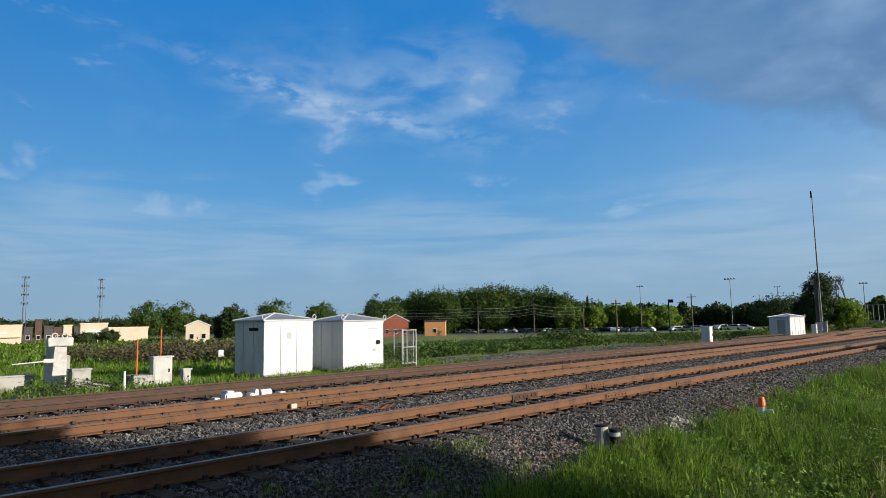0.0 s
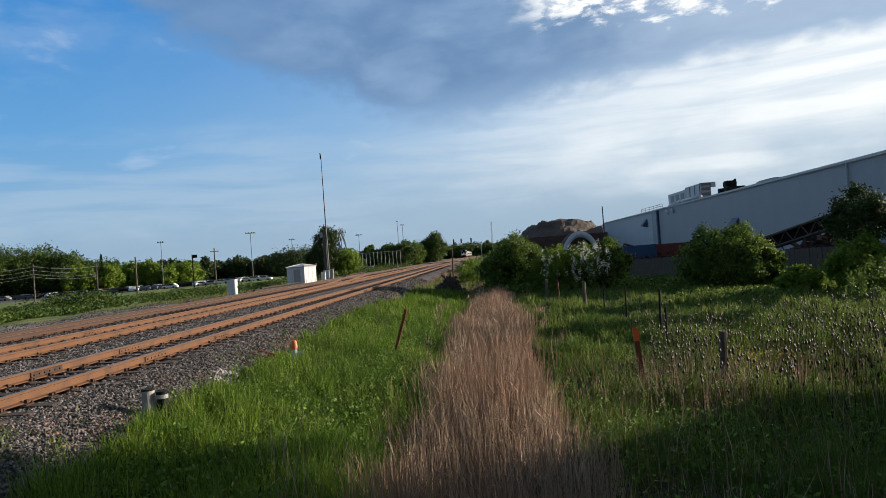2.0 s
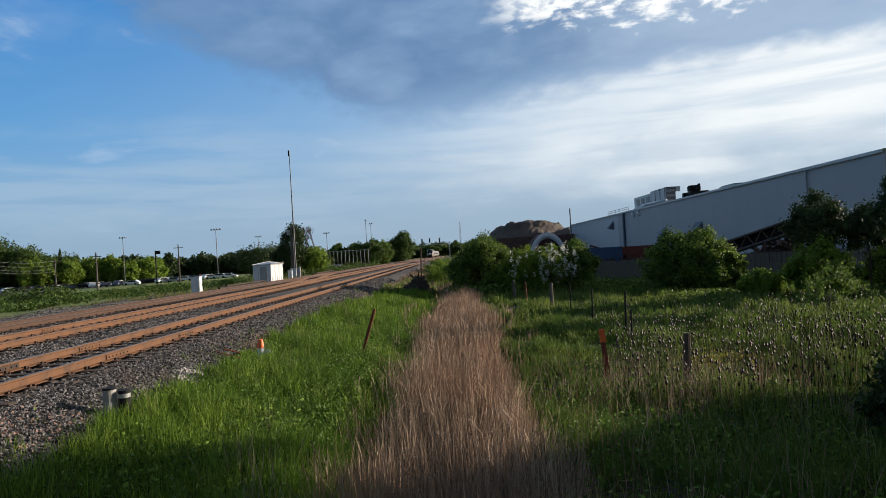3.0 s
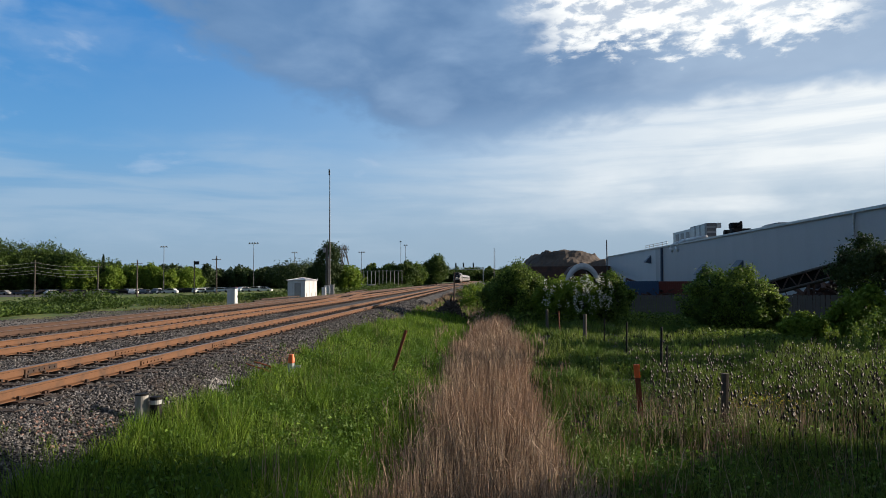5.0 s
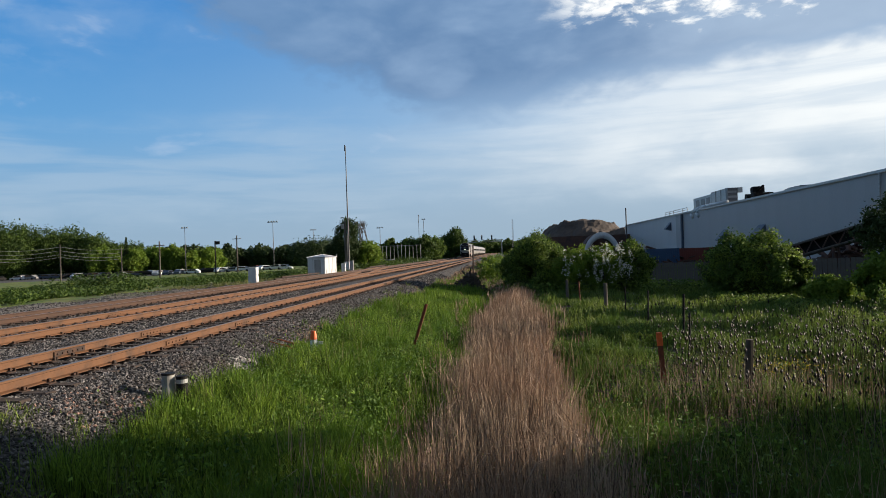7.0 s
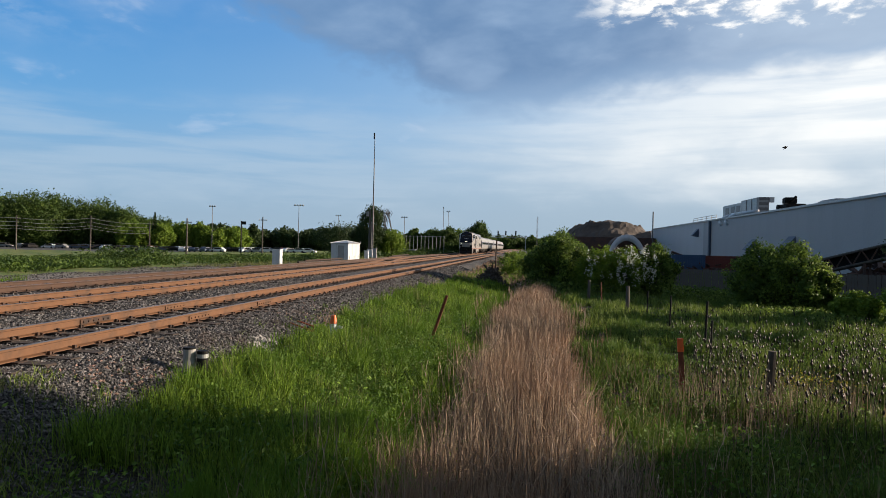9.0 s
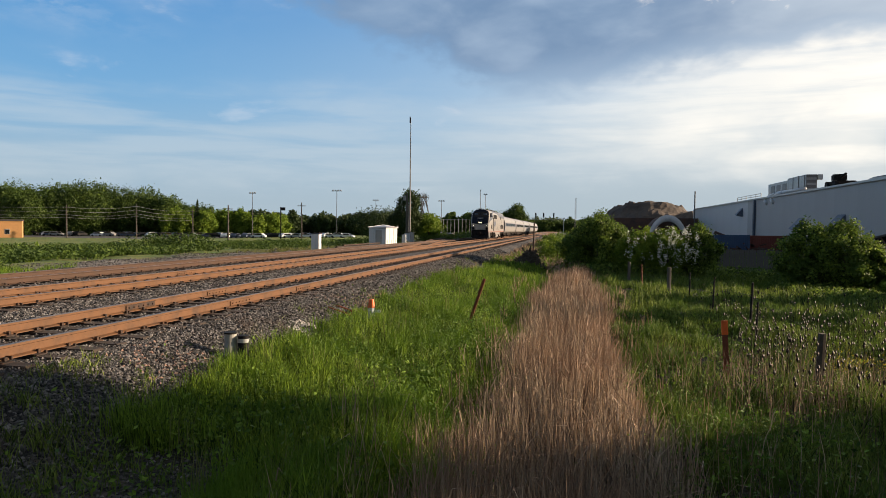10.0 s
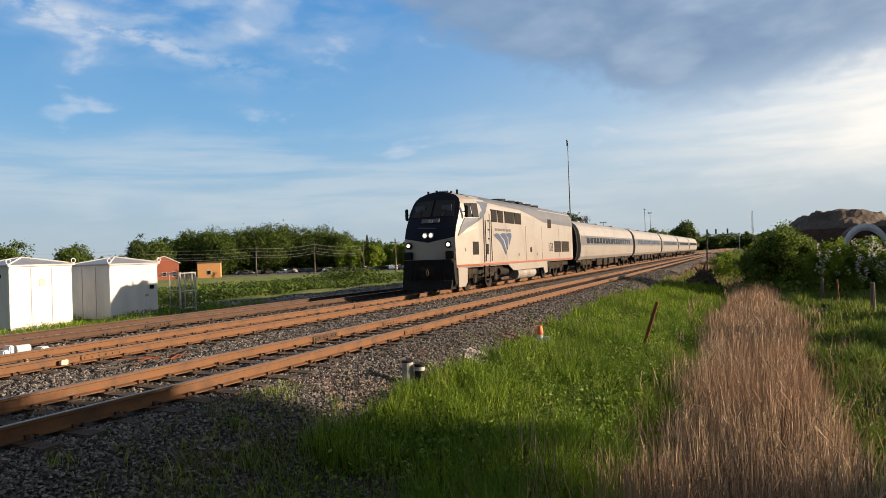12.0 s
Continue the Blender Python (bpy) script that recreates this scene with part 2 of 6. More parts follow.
M["brick"] = paint("red_brick", (0.33, 0.10, 0.06), (0.26, 0.085, 0.055), 0.85)
M["tanbrick"] = paint("orange_brick", (0.52, 0.27, 0.11), (0.45, 0.23, 0.1), 0.85)
M["cream"] = paint("cream_render", (0.62, 0.53, 0.40), (0.55, 0.46, 0.34), 0.8, 0.0, 0.5)
M["roof"] = paint("dark_roof", (0.06, 0.055, 0.055), (0.09, 0.08, 0.08), 0.8)
M["dirt"] = paint("bare_earth", (0.115, 0.092, 0.075), (0.055, 0.047, 0.042), 0.95, 0.0, 0.2, 0.9, 0.8)
M["scrap"] = paint("rusty_scrap", (0.11, 0.06, 0.045), (0.05, 0.04, 0.04), 0.85, 0.0, 0.8, 0.5, 3.0)
M["blue"] = paint("blue_container_paint", (0.045, 0.10, 0.20), (0.035, 0.07, 0.14), 0.55, 0.0, 0.6)
M["redbox"] = paint("oxide_red_paint", (0.22, 0.05, 0.035), (0.15, 0.04, 0.03), 0.6, 0.0, 0.6)
M["silver"] = paint("silver_locomotive_paint", (0.37, 0.355, 0.335), (0.31, 0.285, 0.255), 0.38, 0.25, 0.8, 0.03, 20.0)
M["navy"] = paint("navy_locomotive_paint", (0.004, 0.008, 0.02), (0.005, 0.009, 0.018), 0.5, 0.0, 1.0, 0.03)
M["bluegrey"] = paint("blue_grey_band", (0.065, 0.09, 0.135), (0.055, 0.075, 0.115), 0.45)
M["logo"] = paint("dark_blue_emblem", (0.055, 0.085, 0.16), (0.045, 0.07, 0.13), 0.4)
M["stainless"] = paint("stainless_steel", (0.36, 0.345, 0.325), (0.28, 0.265, 0.25), 0.42, 0.35, 0.6, 0.05, 15.0)
M["greyband"] = paint("grey_car_band", (0.15, 0.145, 0.15), (0.11, 0.108, 0.11), 0.4, 0.3)
M["under"] = paint("sooty_running_gear", (0.02, 0.017, 0.015), (0.06, 0.045, 0.034), 0.8, 0.2, 3.0)
M["tank"] = paint("grey_fuel_tank", (0.30, 0.29, 0.27), (0.16, 0.14, 0.12), 0.6, 0.2, 1.5)
M["glass"] = paint("dark_glass", (0.008, 0.009, 0.011), (0.012, 0.013, 0.015), 0.15, 0.0, 1.0, 0.0)
M["redline"] = paint("red_stripe", (0.36, 0.10, 0.06), (0.30, 0.1, 0.06), 0.5)
M["black"] = paint("black_feather", (0.012, 0.012, 0.013), (0.02, 0.02, 0.02), 0.7)
M["rubble"] = paint("limestone_rubble", (0.42, 0.40, 0.37), (0.26, 0.25, 0.24), 0.9, 0.0, 3.0, 0.5)


def make_stone_material():
    mat, k = material("ballast_stone")
    g = k.n("ShaderNodeNewGeometry").outputs["Random Per Island"]
    p = k.n("ShaderNodeTexCoord").outputs["Object"]
    c = k.mix(k.m("POWER", g, 1.7), (0.016, 0.0155, 0.0155), (0.24, 0.228, 0.218))
    c = k.mix(k.m("MULTIPLY", k.ramp(k.noise(p, 0.9, 3.0), 0.56, 0.72), 0.55), c, (0.12, 0.085, 0.065))
    finish(k, c, 0.85, 0.0, k.noise(p, 90.0, 3.0), 0.3, 0.004)
    return mat


M["stone"] = make_stone_material()
M["grass"] = leaf("meadow_grass", (0.012, 0.036, 0.005), (0.29, 0.44, 0.048), (0.11, 0.205, 0.02), 0.36)
M["field"] = leaf("field_grass", (0.013, 0.034, 0.006), (0.28, 0.37, 0.07), (0.095, 0.16, 0.027), 0.35)
M["verge"] = leaf("dry_verge_grass", (0.09, 0.11, 0.03), (0.27, 0.29, 0.10), (0.17, 0.18, 0.06), 0.3)
M["reed"] = leaf("dry_reed", (0.62, 0.465, 0.32), (0.07, 0.043, 0.03), (0.30, 0.195, 0.13), 0.2)
M["clover"] = leaf("low_broad_leaf", (0.02, 0.055, 0.008), (0.23, 0.38, 0.05), (0.09, 0.17, 0.025), 0.3)
M["weed"] = leaf("dry_weed", (0.012, 0.009, 0.007), (0.028, 0.02, 0.014), (0.018, 0.013, 0.01), 0.05)
M["leaf_bush"] = leaf("bush_leaf", (0.022, 0.05, 0.010), (0.27, 0.38, 0.065), (0.075, 0.135, 0.024), 0.33)
M["leaf_tree"] = leaf("tree_leaf", (0.035, 0.075, 0.014), (0.12, 0.18, 0.03), (0.05, 0.09, 0.018), 0.28)
M["leaf_dark"] = leaf("dark_needle", (0.025, 0.05, 0.015), (0.06, 0.095, 0.024), (0.03, 0.055, 0.017), 0.2)
M["leaf_light"] = leaf("light_leaf", (0.11, 0.19, 0.022), (0.24, 0.33, 0.04), (0.13, 0.21, 0.025))
M["blossom"] = leaf("white_blossom", (0.75, 0.76, 0.68), (0.62, 0.66, 0.55), (0.7, 0.7, 0.62), 0.2)
M["hedge"] = leaf("hedge_twig", (0.07, 0.055, 0.035), (0.13, 0.11, 0.06), (0.08, 0.09, 0.035), 0.15)
M["carwhite"] = paint("white_car_paint", (0.8, 0.8, 0.79), (0.72, 0.72, 0.71), 0.3, 0.0, 0.5)
M["yellow"] = leaf("yellow_flower", (0.65, 0.55, 0.04), (0.5, 0.45, 0.05), (0.6, 0.5, 0.05), 0.2)


def make_glow(name, colour, strength):
    mat, k = material(name)
    e = k.n("ShaderNodeEmission", {0: (*colour, 1), 1: strength})
    k.n("ShaderNodeOutputMaterial", {0: e.outputs[0]})
    return mat


M["headlight"] = make_glow("lit_headlight", (1.0, 0.9, 0.72), 1.8)


# ---- building blocks ----
def mesh_from(name, verts, tris, mats, mat_index=None, smooth=False):
    """A triangle mesh from numpy arrays."""
    me = bpy.data.meshes.new(name)
    verts, tris = np.asarray(verts, np.float32).reshape(-1, 3), np.asarray(tris, np.int32).reshape(-1, 3)
    me.vertices.add(len(verts)), me.loops.add(tris.size), me.polygons.add(len(tris))
    me.vertices.foreach_set("co", verts.ravel())
    me.loops.foreach_set("vertex_index", tris.ravel())
    me.polygons.foreach_set("loop_start", np.arange(0, tris.size, 3, dtype=np.int32))
    me.polygons.foreach_set("use_smooth", np.full(len(tris), smooth))
    for m in mats:
        me.materials.append(m)
    if mat_index is not None:
        me.polygons.foreach_set("material_index", np.asarray(mat_index, np.int32))
    me.update(calc_edges=True)
    return me


def part(name, bm, mat, parent=None, label="", smooth=False, at=None):
    """Links a bmesh as one mesh object under a thing or part."""
    me = bpy.data.meshes.new(name)
    bmesh.ops.recalc_face_normals(bm, faces=bm.faces)
    bm.to_mesh(me)
    bm.free()
    me.polygons.foreach_set("use_smooth", [smooth] * len(me.polygons))
    for m in (mat if isinstance(mat, (list, tuple)) else [mat]):
        me.materials.append(m)
    ob = new(name, me)
    if parent is not None:
        ob.parent = parent
    if at is not None:
        ob.matrix_basis = at
    if label:
        ob["label"] = label
    return ob


def share(ob, parent, m, name=None):
    """Another object on the same mesh."""
    o = new(name or ob.name.split(".")[0], ob.data)
    o.parent, o.matrix_basis = parent, m
    return o


def empty(name, m=None):
    ob = new(name)
    ob.empty_display_size = 0.2
    if m is not None:
        ob.matrix_basis = m
    return ob


def box(x0, x1, y0, y1, z0, z1, bevel=0.0, bm=None):
    bm = bm or bmesh.new()
    r = bmesh.ops.create_cube(bm, size=1.0)
    bmesh.ops.scale(bm, vec=(x1 - x0, y1 - y0, z1 - z0), verts=r["verts"])
    bmesh.ops.translate(bm, vec=((x0 + x1) / 2, (y0 + y1) / 2, (z0 + z1) / 2), verts=r["verts"])
    if bevel:
        es = list({e for v in r["verts"] for e in v.link_edges})
        bmesh.ops.bevel(bm, geom=es, offset=bevel, segments=2, affect="EDGES", clamp_overlap=True)
    return bm


def rod(a, b, r0, r1=None, n=8, bm=None):
    """A tapered round bar from a to b."""
    bm = bm or bmesh.new()
    a, b = Vector(a), Vector(b)
    r1 = r0 if r1 is None else r1
    m = Matrix.Translation((a + b) / 2) @ (b - a).to_track_quat("Z", "Y").to_matrix().to_4x4()
    bmesh.ops.create_cone(bm, cap_ends=True, segments=n, radius1=r0, radius2=r1, depth=(b - a).length, matrix=m)
    return bm


def prism(points, axis, lo, hi, bm=None):
    """A closed outline swept along one axis; points are the two other coordinates in order."""
    bm = bm or bmesh.new()
    def at(p, s):
        return {"x": (s, p[0], p[1]), "y": (p[0], s, p[1]), "z": (p[0], p[1], s)}[axis]
    a = [bm.verts.new(at(p, lo)) for p in points]
    b = [bm.verts.new(at(p, hi)) for p in points]
    n = len(points)
    bm.faces.new(a[::-1]), bm.faces.new(b)
    for i in range(n):
        bm.faces.new((a[i], a[(i + 1) % n], b[(i + 1) % n], b[i]))
    return bm


PROFILE = [(-400, -2.5), (-160, -2.3), (-100, -2.15), (-60, -1.5), (-35, -1.0), (-27, -0.8), (-21, -0.62), (-18.6, -0.4), (-17.6, -0.24),
           (-6.5, -0.24), (-5.9, -0.32), (-4.9, -0.75), (-3.4, -0.9), (-2.0, -1.05), (-1.2, -1.3), (0.0, -1.42), (0.9, -1.3), (2.2, -1.22),
           (5, -1.25), (14, -1.4), (30, -1.5), (60, -1.6), (400, -1.8)]
PX, PZ = np.array([p[0] for p in PROFILE], float), np.array([p[1] for p in PROFILE], float)


def ground_z(x, y):
    """Height of the ground."""
    z = np.interp(x, PX, PZ)
    # hummocks on the grass
    soft = np.clip((np.asarray(x) + 5.2) / 1.5, 0, 1) + np.clip((-19 - np.asarray(x)) / 4, 0, 1)
    return z + soft * (0.05 * np.sin(np.asarray(x) * 1.3 + np.asarray(y) * 0.7) + 0.05 * np.sin(np.asarray(y) * 0.43 - np.asarray(x) * 0.37))


def gz(x, y):
    return float(ground_z(x, y))


def make_ground():
    xs = np.concatenate([[-4500, -1500, -700], np.linspace(-400, -40, 40), np.linspace(-38, -6.6, 60), np.linspace(-6.5, 8, 60),
                         np.linspace(8.5, 40, 30), np.linspace(45, 400, 30), [700, 1500, 4500]])
    ys = np.concatenate([[-4500, -1000, -200, -60, -20], np.linspace(-8, 60, 110), np.linspace(62, 400, 70), [700, 1500, 4500]])
    X, Y = np.meshgrid(xs, ys, indexing="ij")
    Z = ground_z(X, Y)
    n, m = X.shape
    idx = np.arange(n * m).reshape(n, m)
    a, b, c, d = idx[:-1, :-1].ravel(), idx[1:, :-1].ravel(), idx[1:, 1:].ravel(), idx[:-1, 1:].ravel()
    tris = np.concatenate([np.stack([a, b, c], 1), np.stack([a, c, d], 1)])
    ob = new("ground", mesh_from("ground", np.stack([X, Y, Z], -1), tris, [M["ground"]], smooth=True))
    tagged(ob, "rough ground with ballast, gravel and grass banks", "ground", kind="structure")


make_ground()


# ---- railway ----
RAIL = [(-0.07, -0.18), (0.07, -0.18), (0.07, -0.165), (0.012, -0.145), (0.012, -0.045), (0.037, -0.035), (0.037, -0.004), (0.028, 0.0),
        (-0.028, 0.0), (-0.037, -0.004), (-0.037, -0.035), (-0.012, -0.045), (-0.012, -0.145), (-0.07, -0.165)]


def rail(x, y0, y1, parent, web="rust"):
    bm = prism([(x + p[0], p[1]) for p in RAIL], "y", y0, y1)
    bm.faces.ensure_lookup_table()
    for f in bm.faces:
        f.material_index = 1 if f.calc_center_median().z > -0.003 else 0
    return part("rail", bm, [M[web], M["railhead"]], parent)


def fasteners(name, xs, y0, y1, step, parent):
    """Tie plates and rail anchors along both rails."""
    vs, ts = [], []
    unit = np.array([(x, y, z) for x in (0, 1) for y in (0, 1) for z in (0, 1)], float)
    faces = np.array([(0, 1, 3), (0, 3, 2), (4, 6, 7), (4, 7, 5), (0, 4, 5), (0, 5, 1), (2, 3, 7), (2, 7, 6), (1, 5, 7), (1, 7, 3)])
    rng = np.random.default_rng(4)
    y = y0
    while y < y1:
        for x in xs:
            for a, b in (((x - 0.17, y - 0.09, -0.192), (0.34, 0.18, 0.014)), ((x - 0.11, y - 0.06, -0.18), (0.045, 0.045, 0.05)),
                         ((x + 0.065, y + 0.02, -0.18), (0.045, 0.045, 0.05)), ((x - 0.10, y + 0.14, -0.2), (0.2, 0.025, 0.045))):
                ts.append(faces + 8 * len(vs))
                vs.append(unit * np.array(b) + np.array(a) + rng.normal(0, 0.008, 3))
        y += step
    ob = new(name, mesh_from(name, np.concatenate(vs), np.concatenate(ts), [M["iron"]]))
    ob.parent = parent
    tagged(ob, "dark iron tie plates, spikes and rail anchors", kind="stuff")


def track(name, xc, y0, y1, label):
    t = tagged(empty(name), label, "railway track", "railway tracks", "structure")
    for s in (-0.755, 0.755):
        rail(xc + s, y0, y1, t, "darkrust" if xc < -15 else "rust")
    bm = box(-1.3, 1.3, -0.115, 0.115, -0.36, -0.195, 0.012)
    first = part("tie", bm, M["tie"], t, at=pose(xc, -6.0, 0))
    rng = random.Random(int(-xc * 10))
    y = -5.45
    while y < 120:
        share(first, t, pose(xc + rng.uniform(-0.04, 0.04), y, rng.uniform(-0.012, 0.0), 0, 0, rng.uniform(-1, 1)), "tie")
        y += 0.55
    fasteners("fasteners", (xc - 0.755, xc + 0.755), -6.0, 130, 0.55, t)
    # bolted joint bars
    for y, s in joints(xc):
        x = xc + s
        for side in (-1, 1):
            bm = box(x + side * 0.014, x + side * 0.036, y - 0.46, y + 0.46, -0.14, -0.045, 0.006)
            for i in range(6):
                rod((x + side * 0.03, y - 0.38 + i * 0.15, -0.093), (x + side * 0.055, y - 0.38 + i * 0.15, -0.093), 0.018, n=6, bm=bm)
            part("joint_bar", bm, M["iron"] if (i + int(y)) % 2 else M["rust"], t)
    return t


def joints(xc):
    return {-7.75: ((12.2, -0.755), (15.2, -0.755), (13.5, 0.755), (17.0, 0.755), (38.0, 0.755)), -12.2: ((9.0, 0.755), (21.0, -0.755)),
            -16.2: ((14.0, 0.755),)}[xc]


TRACKS = [track("track", xc, -80, 900, lab) for xc, lab in (
    (-7.75, "rusty railway track on grey ballast beside grass bank"),
    (-12.2, "rusty middle railway track that carries the train"),
    (-16.2, "rusty railway track with a switch machine"))]


def crossover():
    """A switch that leaves the middle track for the outer one."""
    t = tagged(empty("turnout"), "rusty crossover rails between two tracks", "railway switch", kind="structure")
    for s in (-0.72, 0.72):
        pts = [(-12.2 + s + (-4.0) * (3 * u * u - 2 * u ** 3), 44 + 44 * u) for u in [i / 14 for i in range(15)]]
        bm = bmesh.new()
        for (xa, ya), (xb, yb) in zip(pts, pts[1:]):
            bm2 = prism([(p[0], p[1] - 0.004) for p in RAIL], "y", 0, 1)
            bmesh.ops.transform(bm2, matrix=Matrix(((1, (xb - xa), 0, xa), (0, (yb - ya), 0, ya), (0, 0, 1, 0), (0, 0, 0, 1))), verts=bm2.verts)
            tmp = bpy.data.meshes.new("tmp")
            bm2.to_mesh(tmp)
            bm.from_mesh(tmp)
            bm2.free()
            bpy.data.meshes.remove(tmp)
        part("rail", bm, M["rust"], t)


crossover()


def stones(name, zones, seed, label, mat=None):
    """Loose broken stones strewn over strips of ballast."""
    rng = np.random.default_rng(seed)
    base = np.array([(1, 0, 0), (-1, 0, 0), (0, 1, 0), (0, -1, 0), (0, 0, 1), (0, 0, -1)], float)
    tri = np.array([(0, 2, 4), (2, 1, 4), (1, 3, 4), (3, 0, 4), (2, 0, 5), (1, 2, 5), (3, 1, 5), (0, 3, 5)])
    V, T, n0 = [], [], 0
    for x0, x1, y0, y1, dens, size in zones:
        n = int((x1 - x0) * (y1 - y0) * dens)
        x, y = rng.uniform(x0, x1, n), rng.uniform(y0, y1, n)
        keep = np.ones(n, bool)
        for xc in (-7.75, -12.2, -16.2):
            for s in (-0.755, 0.755):
                keep &= np.abs(x - xc - s) > 0.12
        x, y = x[keep], y[keep]
        n = len(x)
        s = rng.uniform(0.55, 1.35, n) * size
        v = base[None] * rng.uniform(0.6, 1.15, (n, 6, 1)) + rng.normal(0, 0.22, (n, 6, 3))
        a = rng.uniform(0, 6.28, n)
        ca, sa = np.cos(a), np.sin(a)
        vx, vy = v[..., 0] * ca[:, None] - v[..., 1] * sa[:, None], v[..., 0] * sa[:, None] + v[..., 1] * ca[:, None]
        v = np.stack([vx, vy, v[..., 2] * 0.75], -1) * s[:, None, None]
        v += np.stack([x, y, ground_z(x, y) + s * 0.35 + rng.uniform(-0.01, 0.015, n)], -1)[:, None]
        V.append(v.reshape(-1, 3))
        T.append((tri[None] + 6 * (np.arange(n)[:, None, None])).reshape(-1, 3) + n0)
        n0 += 6 * n
    ob = new(name, mesh_from(name, np.concatenate(V), np.concatenate(T), [mat or M["stone"]]))
    return tagged(ob, label, "gravel", kind="stuff")


stones("ballast", [(-7.0, -4.8, 2, 10, 1500, 0.024), (-7.0, -4.85, 10, 16, 1000, 0.027), (-7.0, -5.0, 16, 32, 480, 0.034), (-7.0, -5.3, 32, 60, 130, 0.05),
                   (-11.4, -8.5, 2, 16, 620, 0.028), (-11.4, -8.5, 16, 36, 260, 0.038), (-8.4, -7.1, 2, 30, 380, 0.028),
                   (-15.4, -13.0, 3, 30, 170, 0.036), (-12.9, -11.5, 3, 30, 220, 0.033), (-18.8, -15.5, 3, 30, 120, 0.036),
                   (-5.4, -2.9, 1.5, 6.6, 420, 0.02), (-31, -18.8, 26, 75, 16, 0.05), (-24.5, -18.6, 3, 26, 30, 0.03)],
       3, "grey broken-stone ballast round the tracks")


stones("rubble", [(-5.6, -5.0, 12.6, 13.6, 260, 0.04), (-9.9, -9.0, 8.2, 10.2, 60, 0.035)], 8, "pale limestone rubble on the ballast edge", M["rubble"])
stones("brick_rubble", [(-6.3, -5.2, 8.0, 9.6, 130, 0.03), (-6.6, -5.4, 16, 19, 60, 0.03)], 9, "reddish brick crumbs among the ballast", M["crumb"])


# ---- the locomotive and its cars ----
def ring_points():
    """Half of the body's outline, from the sill to the middle of the roof."""
    return [(1.46, 1.02), (1.53, 1.12), (1.53, 1.5), (1.53, 1.9), (1.53, 2.3), (1.53, 2.7), (1.53, 3.1), (1.52, 3.45), (1.46, 3.72), (1.34, 3.93),
            (1.12, 4.08), (0.7, 4.2), (0.3, 4.26)]


def nose_y(z):
    return float(np.interp(z, [1.0, 2.25, 2.6, 3.0, 4.0, 4.3], [0.10, 0.0, 0.10, 0.34, 1.0, 1.25]))


NOSE_W, TAPER_END, BODY_END = 0.77, 2.0, 19.5


def flank_x(y, z):
    """Half width of the body: the sides draw in towards the nose."""
    half = ring_points()
    x = float(np.interp(z, [p[1] for p in half], [p[0] for p in half]))
    yn = nose_y(z) + 0.16
    f = min(1.0, max(0.0, (y - yn) / (TAPER_END - yn)))
    return x * (NOSE_W + (1 - NOSE_W) * f)


def loco_body(parent):
    half = ring_points()
    ring = [(x, z) for x, z in half] + [(-x, z) for x, z in half[::-1]]
    stations = [None, TAPER_END, 3.0, 4.2, 6, 8, 10, 12, 14, 16, 18, BODY_END]
    bm = bmesh.new()
    rows = []
    for s in stations:
        row = []
        for x, z in ring:
            if s is None:
                u = x / 1.53
                row.append(bm.verts.new((x * NOSE_W, nose_y(z) + 0.16 * u * u, z)))
            else:
                row.append(bm.verts.new((x, s, z)))
        rows.append(row)
    for a, b in zip(rows, rows[1:]):
        for i in range(len(ring) - 1):
            bm.faces.new((a[i], a[i + 1], b[i + 1], b[i]))
    bm.faces.new(rows[-1])
    shell = part("body", bm, M["silver"], parent, "silver painted locomotive body", smooth=False)
    # front, row by row between the two flanks
    n = len(half)
    for lo, hi, mat, name, lab in ((0, 4, M["silver"], "nose", "silver lower nose"), (4, n - 1, M["navy"], "cab_front", "navy blue cab front")):
        bm = bmesh.new()
        rows = []
        for x, z in half[lo:hi + 1]:
            row = []
            for j in range(-6, 7):
                u = j / 6 * x / 1.53
                dz = -0.2 * (1 - abs(j) / 6) if (z == 2.3) else 0.0
                row.append(bm.verts.new((j / 6 * x * NOSE_W, nose_y(z + dz) + 0.16 * u * u, z + dz)))
            rows.append(row)
        for a, b in zip(rows, rows[1:]):
            for i in range(12):
                bm.faces.new((a[i], a[i + 1], b[i + 1], b[i]))
        part(name, bm, mat, parent, lab)
    return shell


def skin(points, s, off, parent, name, mat, label="", thick=0.02):
    """A piece that follows the flank; outline in y and z, s the side."""
    bm = bmesh.new()
    a = [bm.verts.new((s * (flank_x(y, z) + off), y, z)) for y, z in points]
    b = [bm.verts.new((s * (flank_x(y, z) + off - thick - 0.02), y, z)) for y, z in points]
    n = len(points)
    bm.faces.new(a), bm.faces.new(b[::-1])
    for i in range(n):
        bm.faces.new((a[i], a[(i + 1) % n], b[(i + 1) % n], b[i]))
    return part(name, bm, mat, parent, label)


def rect(y0, y1, z0, z1):
    return [(y0, z0), (y1, z0), (y1, z1), (y0, z1)]


def panel(points, x, parent, name, mat, label="", thick=0.012):
    """A flat piece on the flank, outline in y and z."""
    bm = prism(points, "x", x, x + math.copysign(thick, x))
    return part(name, bm, mat, parent, label)


